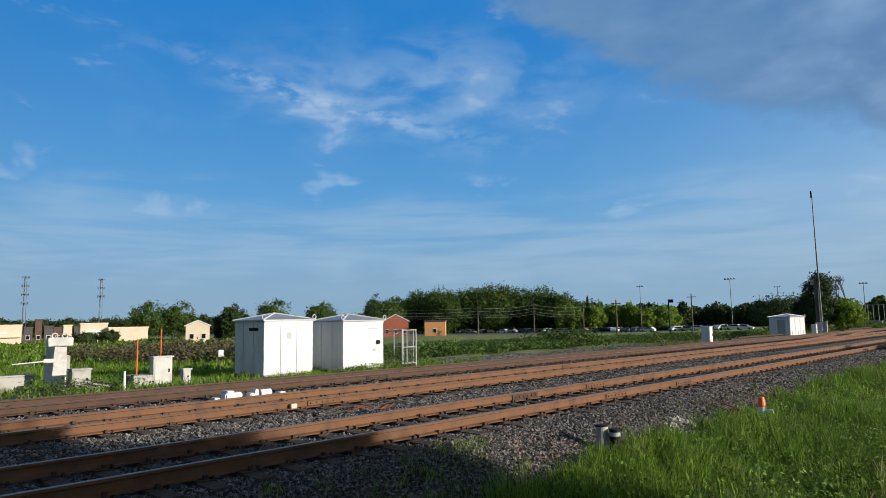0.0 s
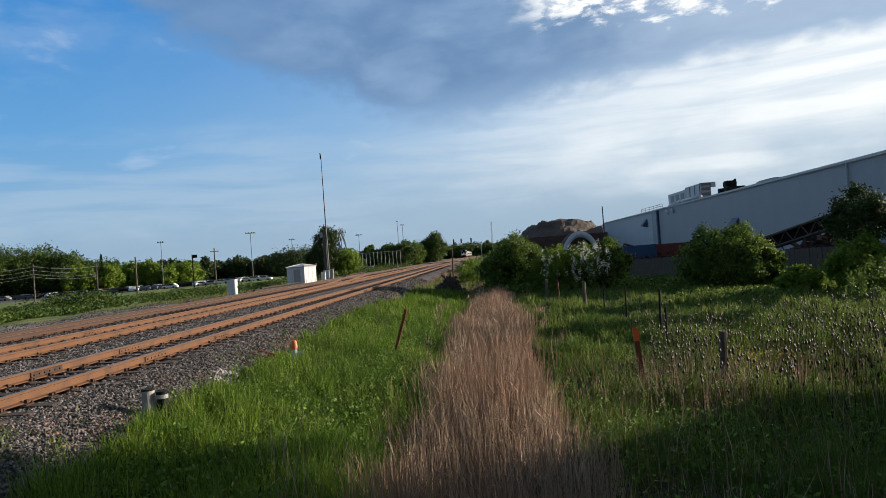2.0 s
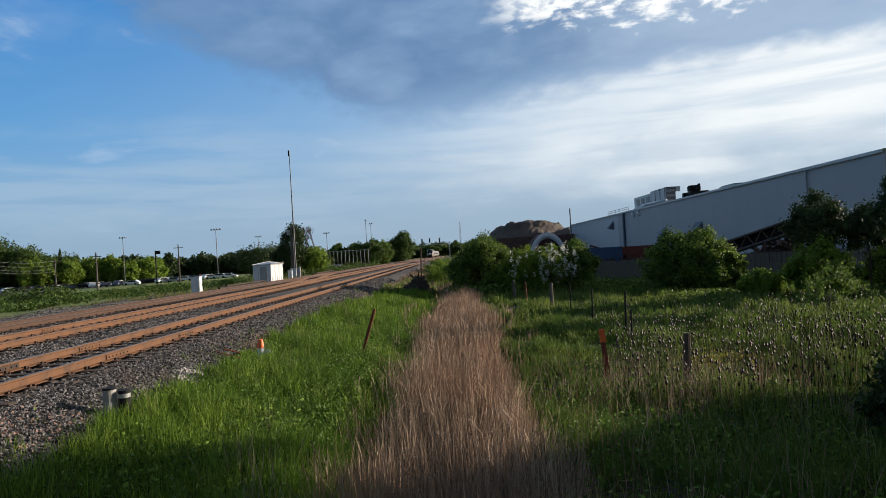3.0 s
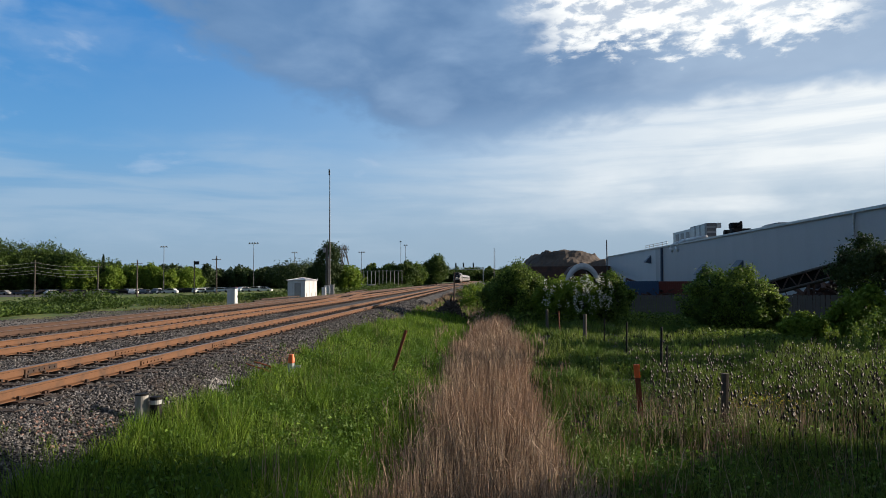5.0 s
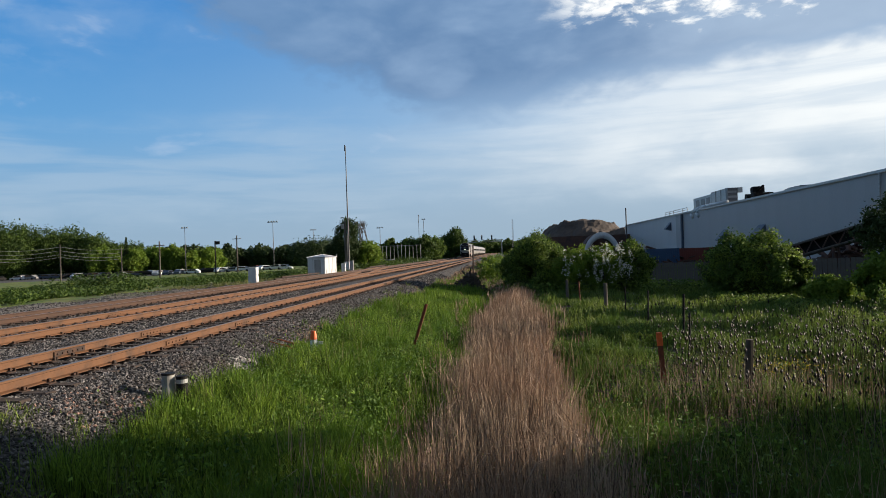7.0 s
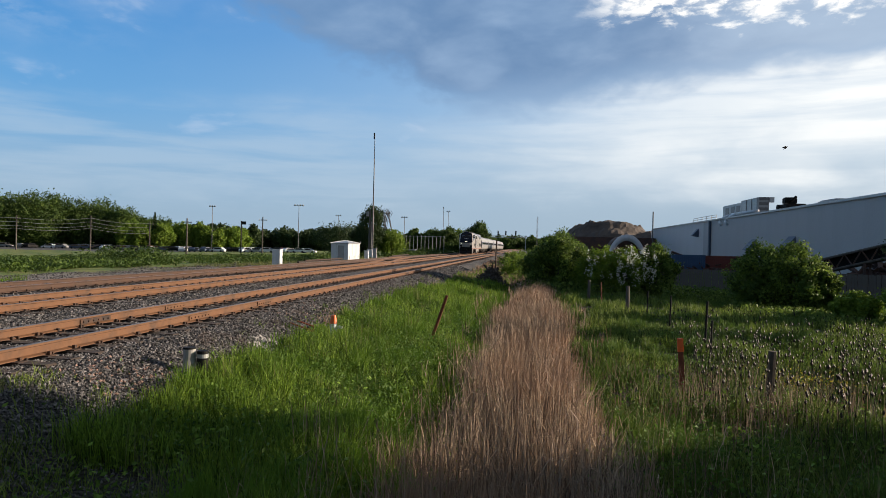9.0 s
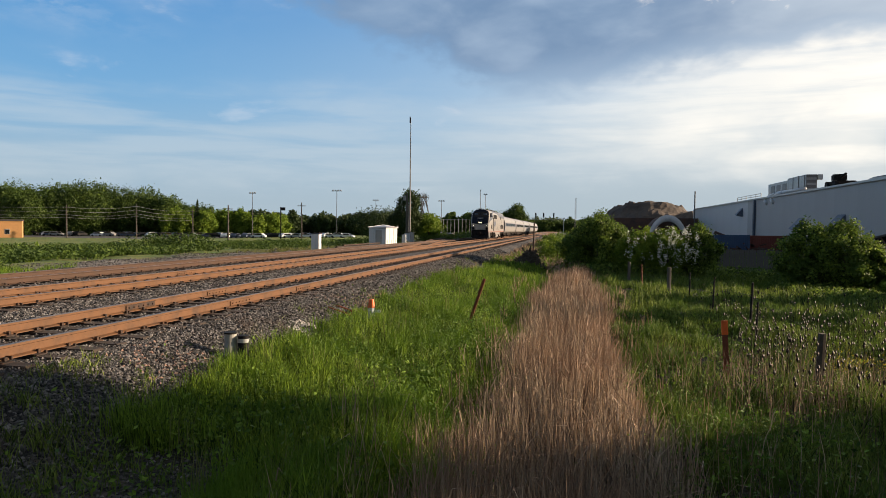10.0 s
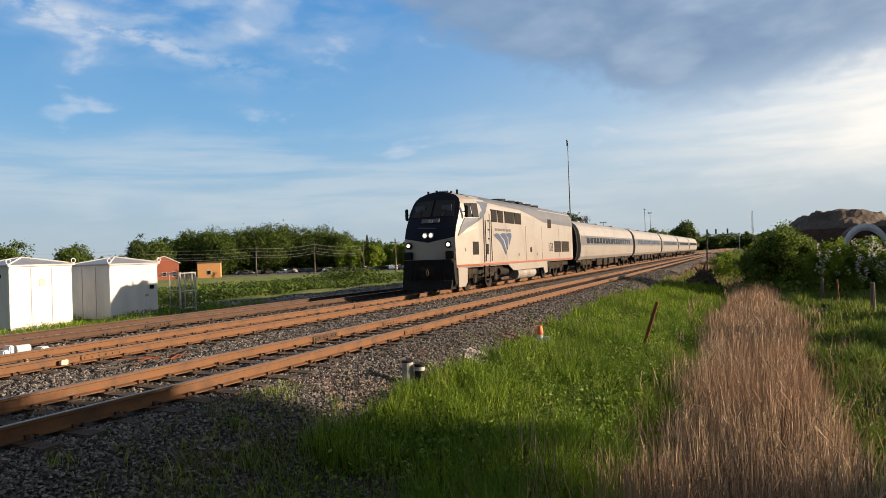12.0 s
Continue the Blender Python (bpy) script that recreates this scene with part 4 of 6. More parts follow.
def scrap_heap(name, cx, cy, rx, ry, h, n, seed, label, mat, size=1.0):
    """A heap of bent plates and bars."""
    rng = random.Random(seed)
    bm = bmesh.new()
    for _ in range(n):
        a, r = rng.uniform(0, 6.28), math.sqrt(rng.random())
        x, y = cx + rx * r * math.cos(a), cy + ry * r * math.sin(a)
        z = gz(x, y) + h * (1 - r) * rng.uniform(0.5, 1.0)
        d = Vector((rng.uniform(-1, 1), rng.uniform(-1, 1), rng.uniform(-0.3, 0.6))).normalized() * rng.uniform(0.5, 1.6) * size
        rod(Vector((x, y, z)) - d, Vector((x, y, z)) + d, rng.uniform(0.05, 0.22) * size, rng.uniform(0.03, 0.2) * size, 5, bm)
    return tagged(part(name, bm, mat), label, "scrap heap", kind="stuff")


scrap_heap("scrap_heap", 20, 97, 9, 3, 3.1, 160, 5, "dark rusty scrap metal heap behind the fence", M["scrap"])
scrap_heap("scrap_heap", 25.0, 50.8, 3.4, 2.0, 3.4, 260, 6, "rubble and scrap piled below the conveyor", M["scrap"])


def conveyor():
    t = tagged(empty("conveyor"), "dark inclined truss conveyor leaning over rubble", "conveyor")
    a, b = Vector((20.6, 50.6, 0.3)), Vector((24.9, 45.6, 2.1))
    up = Vector((0, 0, 0.9))
    for off in (Vector((0, 0, 0)), Vector((0.7, 0.7, 0))):
        for k in (Vector((0, 0, 0)), up):
            part("chord", rod(a + off + k, b + off + k, 0.09, n=6), M["wood"], t)
        for i in range(12):
            p, q = a.lerp(b, i / 12) + off, a.lerp(b, (i + 1) / 12) + off
            part("brace", rod(p + (up if i % 2 else Vector()), q + (Vector() if i % 2 else up), 0.05, n=5), M["scrap"], t)
    d = (b - a).normalized()
    side = Vector((0.7, 0.7, 0))
    bm = bmesh.new()
    vs = [bm.verts.new(p) for p in (a + up, a + up + side, b + up + side, b + up)]
    vt = [bm.verts.new(v.co + Vector((0, 0, 0.06))) for v in vs]
    bm.faces.new(vs), bm.faces.new(vt[::-1])
    for i in range(4):
        bm.faces.new((vs[i], vs[(i + 1) % 4], vt[(i + 1) % 4], vt[i]))
    part("belt", bm, M["dark"], t)
    # dark sheet added behind the braces to darken the gaps between them
    bm = bmesh.new()
    lo, hi = ([bm.verts.new(p + side * f) for p in (a, b, b + up, a + up)] for f in (0.5, 0.58))
    bm.faces.new(lo), bm.faces.new(hi[::-1])
    for i in range(4):
        bm.faces.new((lo[i], lo[(i + 1) % 4], hi[(i + 1) % 4], hi[i]))
    part("gap_backing", bm, M["dark"], t)
    for f in (0.45, 0.9):
        p = a.lerp(b, f)
        for off in (Vector(), side):
            part("leg", rod(Vector((p.x, p.y, gz(p.x, p.y))) + off, p + off, 0.08, n=6), M["scrap"], t)


conveyor()


def hill():
    """A heap of bare earth with a crest and gullies."""
    n, m = 60, 50
    vs, ts = [], []
    for i in range(n):
        for j in range(m):
            x, y = -21 + 50 * i / (n - 1), -26 + 52 * j / (m - 1)
            r = math.sqrt(((x + 1) / 18.5) ** 2 + (y / 24) ** 2)
            h = 20.0 * max(0.0, 1 - r)
            h = min(h, 11.0 - 0.010 * (x + 2) ** 2 + 1.0 * noise.noise(Vector((x * 0.3, y * 0.2, 3))))
            h2 = 8.6 * max(0.0, 1 - (((x - 11) / 14) ** 2 + (y / 22) ** 2) ** 3)
            h = max(h, h2)
            h += (0.9 * noise.noise(Vector((x * 0.3, y * 0.3, 0))) + 0.5 * noise.noise(Vector((x * 0.9, y * 0.9, 5)))) * min(1, h / 2)
            vs.append((23 + x, 195 + y, -1.9 + max(h, 0.0)))
    idx = np.arange(n * m).reshape(n, m)
    a, b, c, d = idx[:-1, :-1].ravel(), idx[1:, :-1].ravel(), idx[1:, 1:].ravel(), idx[:-1, 1:].ravel()
    ob = new("earth_mound", mesh_from("earth_mound", vs, np.concatenate([np.stack([a, b, c], 1), np.stack([a, c, d], 1)]), [M["dirt"]]))
    tagged(ob, "bare brown earth mound behind the yard", "mound")


hill()


def arch():
    t = tagged(empty("fabric_shelter"), "white arched fabric shelter frame before the mound", "shelter")
    for k, (r0, r1, mat, ya, yb, nm) in enumerate(((4.3, 3.4, M["white"], 150, 150.5, "front_arch"), (4.15, 4.0, M["scrap"], 150.5, 161, "cover"))):
        bm = bmesh.new()
        n = 24
        rings = []
        for i in range(n + 1):
            a = math.pi * i / n
            rings.append([bm.verts.new((21.3 - r * math.cos(a), y, -1.6 + r * 1.55 * math.sin(a))) for r, y in ((r0, ya), (r0, yb), (r1, yb), (r1, ya))])
        for p, q in zip(rings, rings[1:]):
            for j in range(4):
                bm.faces.new((p[j], p[(j + 1) % 4], q[(j + 1) % 4], q[j]))
        bm.faces.new(rings[0]), bm.faces.new(rings[-1][::-1])
        part(nm, bm, mat, t, smooth=True)
    bw = tagged(empty("yard_wall"), "dark block wall closing the scrap yard", "wall")
    part("panel", box(10, 29.8, 163, 164, -1.7, 4.6), M["scrap"], bw)


arch()


def plank_fence():
    t = tagged(empty("plank_fence"), "grey weathered timber plank fence behind the bushes", "fence")
    rng = random.Random(8)
    plank = None
    a, b = Vector((5.5, 52.5)), Vector((33, 45.5))
    n = 180
    for i in range(n):
        p = a.lerp(b, i / n)
        m = pose(p.x, p.y, -1.55 + rng.uniform(-0.03, 0.03), 0, rng.uniform(-0.8, 0.8), -14.3)
        if plank is None:
            plank = part("plank", box(-0.07, 0.07, -0.012, 0.012, 0, 1.85, 0.004), M["fencewood"], t, at=m)
        else:
            share(plank, t, m)
    for z in (-1.1, -0.1):
        bm = box(0, (b - a).length, 0.02, 0.07, -0.05, 0.05)
        part("rail", bm, M["wood"], t, at=pose(a.x, a.y, z, 0, 0, -14.3))


plank_fence()


# ---- equipment beside the tracks ----
def relay_house(x, y, dx, dy, h, label, seams=True):
    """A steel equipment house with a low hipped roof; the wall nearest the tracks is at x."""
    t = tagged(empty("relay_house"), label, "equipment shed", "relay houses")
    z = gz(x - dx / 2, y + dy / 2) - 0.02
    part("base", box(x - dx + 0.05, x - 0.05, y + 0.05, y + dy - 0.05, z, z + 0.1), M["concrete"], t)
    part("wall", box(x - dx, x, y, y + dy, z + 0.1, z + h, 0.012), M["white"], t)
    bm = bmesh.new()
    o = 0.1
    c = [bm.verts.new(p) for p in ((x - dx - o, y - o, z + h), (x + o, y - o, z + h), (x + o, y + dy + o, z + h), (x - dx - o, y + dy + o, z + h))]
    e = [bm.verts.new((v.co.x, v.co.y, z + h + 0.07)) for v in c]
    m = min(dx, dy) / 2
    r = [bm.verts.new((x - dx / 2 - max(0, dx / 2 - m) * 0.8, y + dy / 2, z + h + 0.4)), bm.verts.new((x - dx / 2 + max(0, dx / 2 - m) * 0.8 + 0.02, y + dy / 2, z + h + 0.4))]
    bm.faces.new(c)
    for i in range(4):
        bm.faces.new((c[i], c[(i + 1) % 4], e[(i + 1) % 4], e[i]))
    bm.faces.new((e[0], e[1], r[1], r[0])), bm.faces.new((e[1], e[2], r[1])), bm.faces.new((e[2], e[3], r[0], r[1])), bm.faces.new((e[3], e[0], r[0]))
    part("roof", bm, M["alu"], t, "grey hipped steel roof")
    zt = z + h
    ends = [Vector((x - dx / 2 - max(0, dx / 2 - m) * 0.8, y + dy / 2, zt + 0.41)), Vector((x - dx / 2 + max(0, dx / 2 - m) * 0.8 + 0.02, y + dy / 2, zt + 0.41))]
    for cx, cy, e in ((x - dx - o, y - o, ends[0]), (x + o, y - o, ends[1]), (x + o, y + dy + o, ends[1]), (x - dx - o, y + dy + o, ends[0])):
        part("hip_cap", rod((cx, cy, zt + 0.08), e, 0.03, n=6), M["white"], t)
    for yy in (0.33, 0.66):
        if seams:
            part("seam", box(x - 0.01, x + 0.018, y + dy * yy - 0.012, y + dy * yy + 0.012, z + 0.12, z + h - 0.05), M["seam"], t)
    for xx in (0.35, 0.7):
        part("seam", box(x - dx * xx - 0.012, x - dx * xx + 0.012, y - 0.018, y + 0.01, z + 0.12, z + h - 0.05), M["seam"], t)
    for yy in (-0.05, dy + 0.05):
        ring = bmesh.new()
        pts = [(0.1 * math.cos(i * math.pi / 7), 0.1 * math.sin(i * math.pi / 7)) for i in range(15)]
        for p, q in zip(pts, pts[1:]):
            rod((x + 0.06, y + yy + p[0], z + h + 0.2 + p[1]), (x + 0.06, y + yy + q[0], z + h + 0.2 + q[1]), 0.022, n=6, bm=ring)
        part("lifting_eye", ring, M["white"], t)
    part("eave_trim", box(x, x + 0.03, y, y + dy, z + h - 0.09, z + h - 0.004), M["white"], t)
    return t, z


def sheds():
    t, z = relay_house(-27.1, 17.25, 2.6, 2.75, 2.6, "white painted steel relay house with stained seams")
    part("door_lock", box(-28.0, -27.85, 17.15, 17.25, z + 1.15, z + 1.5, 0.03), M["white"], t, "white lock box")
    part("notice", box(-27.1, -27.085, 18.5, 18.75, z + 1.75, z + 2.05), M["seam"], t)
    part("vent", box(-28.4, -27.6, 17.225, 17.25, z + 2.15, z + 2.3), M["dark"], t)
    t, z = relay_house(-26.4, 21.35, 2.6, 2.7, 2.55, "white painted steel relay house next to a gate", False)
    part("door_handle", box(-26.4, -26.28, 23.55, 23.75, z + 1.35, z + 1.55, 0.02), M["dark"], t, "black door handle")
    part("notice", box(-26.4, -26.385, 23.3, 23.5, z + 1.0, z + 1.12), M["seam"], t)
    part("name_bar", box(-26.4, -26.39, 23.0, 23.7, z + 2.15, z + 2.2), M["seam"], t)
    t, z = relay_house(-22.0, 79.5, 2.15, 5.6, 2.2, "white steel relay house beside the radio mast", True)
    part("door", box(-23.3, -22.5, 79.46, 79.5, z + 0.15, z + 1.95, 0.01), M["alu"], t)
    for yy in (80.0, 82.2, 84.2):
        part("stained_panel", box(-22.0, -21.985, yy, yy + 0.35, z + 0.1, z + 0.7), M["seam"], t)


sheds()


def cabinet(x, y, w, d, h, mat, label, name="equipment_cabinet", rz=0.0):
    t = tagged(empty(name, pose(x, y, gz(x, y) - 0.02, 0, 0, rz)), label, "cabinet")
    part("plinth", box(-w / 2 - 0.04, w / 2 + 0.04, -d / 2 - 0.04, d / 2 + 0.04, 0, 0.1), M["concrete"], t)
    part("body", box(-w / 2, w / 2, -d / 2, d / 2, 0.1, h, 0.015), mat, t)
    part("door", box(w / 2, w / 2 + 0.02, -d / 2 + 0.05, d / 2 - 0.05, 0.16, h - 0.08, 0.006), mat, t)
    part("lid", box(-w / 2 - 0.04, w / 2 + 0.05, -d / 2 - 0.04, d / 2 + 0.04, h, h + 0.06, 0.015), mat, t)
    part("handle", box(w / 2 + 0.02, w / 2 + 0.06, d / 2 - 0.16, d / 2 - 0.12, h * 0.5, h * 0.62), M["dark"], t)
    return t


cabinet(-23.8, 61.0, 0.75, 0.75, 1.55, M["white"], "white steel signal cabinet in the grass")
cabinet(-21.9, 88.5, 0.5, 0.5, 1.2, M["white"], "small white cabinet beside the relay house")
cabinet(-22.3, 95.0, 0.5, 0.5, 1.6, M["alu"], "grey cabinet beside the radio mast")
cabinet(-26.0, 107.5, 0.9, 0.9, 1.5, M["white"], "white cabinet at the mast foot")
cabinet(-25.5, 11.72, 0.35, 0.74, 1.12, M["pale"], "pale concrete equipment cabinet with an open door")
cabinet(-26.3, 13.1, 0.3, 0.32, 0.6, M["pale"], "small pale cabinet in the grass")
cabinet(-27.0, 9.3, 0.45, 0.66, 0.78, M["concrete"], "grey metal equipment box in the grass")
cabinet(-25.8, 11.0, 0.9, 0.72, 0.48, M["concrete"], "low concrete box with weathered sides")
cabinet(-30.4, 7.9, 0.8, 1.5, 0.62, M["concrete"], "low pale concrete box in the grass")


def t_post():
    t = tagged(empty("gate_mechanism"), "pale concrete slab post with a crossbar and rings", "post")
    x, y = -28.4, 9.06
    z = gz(x, y) - 0.05
    top = 1.24
    part("post", prism([(y - 0.3, z), (y + 0.24, z), (y + 0.2, top - 0.004), (y - 0.2, top - 0.004)], "x", x - 1.0, x), M["pale"], t)
    part("crossbar", box(x - 0.1, x + 0.14, y - 0.5, y + 0.4, top - 0.33, top, 0.025), M["pale"], t)
    for yy in (-0.24, 0.12):
        ring = bmesh.new()
        pts = [(0.1 * math.cos(a * math.pi / 5), 0.1 * math.sin(a * math.pi / 5)) for a in range(11)]
        for p, q in zip(pts, pts[1:]):
            rod((x, y + yy + p[0], top + 0.07 + p[1]), (x, y + yy + q[0], top + 0.07 + q[1]), 0.028, n=6, bm=ring)
        part("lifting_eye", ring, M["pale"], t)
    part("arm", rod((x + 0.06, y - 0.3, top - 0.88), (x + 0.06, y - 1.65, top - 0.95), 0.028, 0.018, 8), M["white"], t, "thin white arm")
    part("arm_bracket", box(x + 0.003, x + 0.1, y - 0.62, y - 0.12, top - 0.95, top - 0.8, 0.02), M["pale"], t)
    part("hinge_plate", box(x + 0.002, x + 0.06, y - 0.26, y - 0.14, top - 1.1, top - 0.65, 0.015), M["pale"], t)
    part("side_box", box(x - 0.5, x - 0.2, y + 0.22, y + 0.42, top - 1.3, top - 0.7, 0.03), M["concrete"], t)
    d = tagged(empty("broken_slabs"), "broken concrete slabs and planks lying in weeds", "debris")
    rng = random.Random(3)
    for i in range(7):
        m = pose(-26.6 + rng.uniform(-0.6, 0.6), 8.6 + i * 0.28, gz(-26.6, 9) + 0.12, rng.uniform(-25, 25), rng.uniform(-25, 25), rng.uniform(0, 90))
        part("slab", box(-0.5, 0.5, -0.18, 0.18, -0.04, 0.04, 0.01), M["concrete"] if i % 2 else M["wood"], d, at=m)


t_post()


def thin_post(x, y, h, r, mat, label, name="marker_post", lean=(0, 0), cat="post", z=None):
    z = gz(x, y) - 0.05 if z is None else z
    bm = rod((0, 0, 0), (lean[0], lean[1], h), r, r * 0.9, 8)
    return tagged(part(name, bm, mat, at=pose(x, y, z)), label, cat)


thin_post(-33.4, 14.05, 1.04 - gz(-33.4, 14) + 0.05, 0.036, M["orange"], "orange plastic marker post in tall grass")
thin_post(-38.0, 17.28, 1.5 - gz(-38, 17.3) + 0.05, 0.034, M["orange"], "orange plastic marker post in tall grass")
thin_post(-24.6, 10.0, 0.75, 0.05, M["white"], "short pale stake beside the track")


def small_sign():
    t = tagged(empty("small_sign"), "small white sign plate on a thin post", "sign")
    x, y = -34.0, 18.83
    z = gz(x, y)
    part("post", rod((x, y, z - 0.05), (x, y, 0.3), 0.03, n=6), M["wood"], t)
    part("plate", box(x + 0.03, x + 0.05, y - 0.16, y + 0.16, -0.08, 0.3, 0.01), M["white"], t)


small_sign()


def mesh_gate():
    t = tagged(empty("mesh_gate"), "open galvanised chain-link gate beside the relay house", "gate")
    for k, (x, y, yaw) in enumerate(((-25.5, 24.6, 0), (-25.9, 25.3, 25), (-26.6, 25.7, 78))):
        g = empty("gate_leaf")
        g.parent, g.matrix_basis = t, pose(x, y, gz(x, y), 0, 0, yaw)
        for a in (0.0, 1.0):
            part("upright", rod((0, a, 0), (0, a, 1.95), 0.035, n=8), M["galv"], g)
        for z in (0.15, 1.0, 1.9):
            part("bar", rod((0, 0, z), (0, 1.0, z), 0.028, n=8), M["galv"], g)
        bm = bmesh.new()
        for i in range(-18, 11):
            a, b = (max(0, i * 0.1), 0.15 + max(0, -i * 0.1)), (min(1.0, i * 0.1 + 1.75), 0.15 + min(1.75, 1.0 - i * 0.1))
            if b[0] > a[0] and b[1] > a[1]:
                rod((0, a[0], a[1]), (0, b[0], b[1]), 0.0025, n=3, bm=bm)
                rod((0, 1 - a[0], a[1]), (0, 1 - b[0], b[1]), 0.0025, n=3, bm=bm)
        part("mesh", bm, M["mast"], g)
    f = tagged(empty("chain_link_fence"), "dark chain-link fence with galvanised posts", "fence")
    for i in range(6):
        part("post", rod((-26.6 - i * 2.2, 25.6, gz(-27, 25) - 0.1), (-26.6 - i * 2.2, 25.6, gz(-27, 25) + 1.9), 0.03, n=6), M["galv"], f)
    part("top_rail", rod((-26.6, 25.6, gz(-27, 25) + 1.85), (-37.6, 25.6, gz(-27, 25) + 1.7), 0.022, n=6), M["galv"], f)


mesh_gate()


def switch_machine():
    t = tagged(empty("switch_machine"), "white switch machine with rods between the rails", "switch machine")
    z = -0.24
    part("case", box(-14.6, -14.35, 8.3, 8.75, z, z + 0.2, 0.03), M["white"], t)
    part("lid", box(-14.62, -14.33, 8.32, 8.52, z + 0.2, z + 0.25, 0.02), M["white"], t)
    part("motor", rod((-14.5, 9.3, z + 0.12), (-14.5, 9.6, z + 0.12), 0.09, n=12), M["white"], t)
    for y in (8.5, 9.0):
        part("rod", rod((-15.6, y, z + 0.06), (-12.9, y, z + 0.06), 0.03, n=6), M["galv"], t)
    for y, x, l, h in ((8.0, -14.45, 0.16, 0.12), (8.86, -14.3, 0.12, 0.17), (9.06, -14.42, 0.1, 0.24), (9.72, -14.35, 0.18, 0.13), (10.1, -14.0, 0.3, 0.1), (10.5, -13.9, 0.22, 0.07)):
        part("bracket", box(x - 0.12, x + 0.12, y, y + l, z, z + h, 0.02), M["white"], t)
    for y in (8.15, 8.8, 9.25):
        part("foot", box(-14.75, -14.2, y - 0.03, y + 0.03, z - 0.02, z + 0.03), M["dark"], t)
    b = tagged(empty("bond_box"), "small pale yellow box bolted to the rail", "box")
    part("body", box(-11.4, -11.32, 8.08, 8.22, -0.15, -0.06, 0.01), M["cream"], b)
    c = tagged(empty("cable_heap"), "loose cable loops and bleached sticks on ballast", "cable")
    rng = random.Random(12)
    for i in range(9):
        bm = bmesh.new()
        x, y = -10.3 + rng.uniform(-0.3, 0.4), 9.0 + rng.uniform(-0.9, 0.9)
        pts = [Vector((x + 0.3 * math.cos(a * 0.8 + i), y + 0.4 * math.sin(a * 0.8 + i * 2), -0.18 + 0.05 * math.sin(a * 1.7 + i))) for a in range(6)]
        for p, q in zip(pts, pts[1:]):
            rod(p, q, 0.012, n=5, bm=bm)
        part("strand", bm, M["wood"] if i % 3 else M["rustpost"], c)


switch_machine()


def tie_row(x0, y0, x1, y1, n, label):
    t = tagged(empty("tie_stack"), label, "timber stack")
    first = None
    for i in range(n):
        f = i / (n - 1)
        m = pose(x0 + (x1 - x0) * f, y0 + (y1 - y0) * f, gz(x0, y0) + 0.1, 0, 0, 70)
        if first is None:
            first = part("timber", box(-1.0, 1.0, -0.12, 0.12, 0, 0.24, 0.015), M["tie"], t, at=m)
        else:
            share(first, t, m)
    part("rail", rod((x0, y0, gz(x0, y0) + 0.4), (x1, y1, gz(x1, y1) + 0.42), 0.07, n=6), M["iron"], t)


tie_row(-20.2, 58.5, -19.2, 67.0, 18, "row of dark old timbers beside the outer track")
tie_row(-18.7, 90, -18.2, 100, 14, "row of dark old timbers beside the outer track")


def mast():
    t = tagged(empty("radio_mast"), "tall thin grey radio mast beside the relay house", "mast")
    x, y, z = -25.9, 108.5, gz(-26, 108)
    for i in range(6):
        part("section", rod((x, y, z + i * 3.45), (x, y, z + (i + 1) * 3.45), 0.15 - i * 0.016, 0.14 - i * 0.016, 8), M["mast"], t)
    part("antenna", rod((x - 0.12, y, z + 19.9), (x - 0.12, y, z + 20.9), 0.09, n=8), M["dark"], t)
    p = tagged(empty("utility_pole"), "dark timber pole with small equipment boxes", "pole")
    part("pole", rod((x - 0.5, y, z), (x - 0.5, y, z + 8.2), 0.22, 0.17), M["wood"], p)
    part("equipment_box", box(x - 1.1, x - 0.7, y - 0.2, y + 0.2, z + 7.0, z + 7.8, 0.04), M["alu"], p)
    part("conduit", rod((x - 0.15, y - 0.2, z), (x - 0.15, y - 0.2, z + 6), 0.06), M["mast"], p)


mast()


def marker_pipe():
    t = tagged(empty("marker_stub"), "white pipe stub with an orange cap on ballast edge", "marker")
    x, y = -4.57, 15.35
    z = gz(x, y)
    part("pipe", rod((x, y, z - 0.05), (x, y, z + 0.44), 0.085, n=14), M["white"], t)
    part("cap", rod((x, y, z + 0.42), (x, y, z + 0.62), 0.09, 0.055, 14), M["orange"], t, "orange plastic cap")
    part("tab", box(x + 0.08, x + 0.22, y - 0.02, y + 0.02, z + 0.3, z + 0.37), M["white"], t)
    s = tagged(empty("stick_bundle"), "reddish dry sticks lying on the ballast", "sticks")
    rng = random.Random(2)
    for i in range(7):
        a = rng.uniform(-0.3, 0.3)
        x0, y0 = -5.5 + rng.uniform(-0.3, 0.3), 15.6 + rng.uniform(-0.3, 0.5)
        part("stick", rod((x0, y0, gz(x0, y0) + 0.05), (x0 + 0.9 * math.cos(a), y0 + 0.9 * math.sin(a), gz(x0 + 0.9, y0) + 0.1), 0.014, n=5), M["rustpost"], s)
    b = tagged(empty("pipe_stub"), "pair of grey capped pipe stubs in the ballast", "pipe")
    x, y = -5.25, 9.85
    z = gz(x, y) - 0.1
    part("pipe", rod((x, y, z), (x, y, z + 0.53), 0.095, n=18), M["concrete"], b, smooth=False)
    part("cap", rod((x, y, z + 0.53), (x, y, z + 0.555), 0.102, n=18), M["dark"], b, "black cap")
    part("pipe", rod((x + 0.19, y + 0.06, z), (x + 0.19, y + 0.06, z + 0.5), 0.085, n=18), M["dark"], b)
    part("strap", rod((x + 0.19, y + 0.06, z + 0.39), (x + 0.19, y + 0.06, z + 0.45), 0.089, n=18), M["galv"], b)


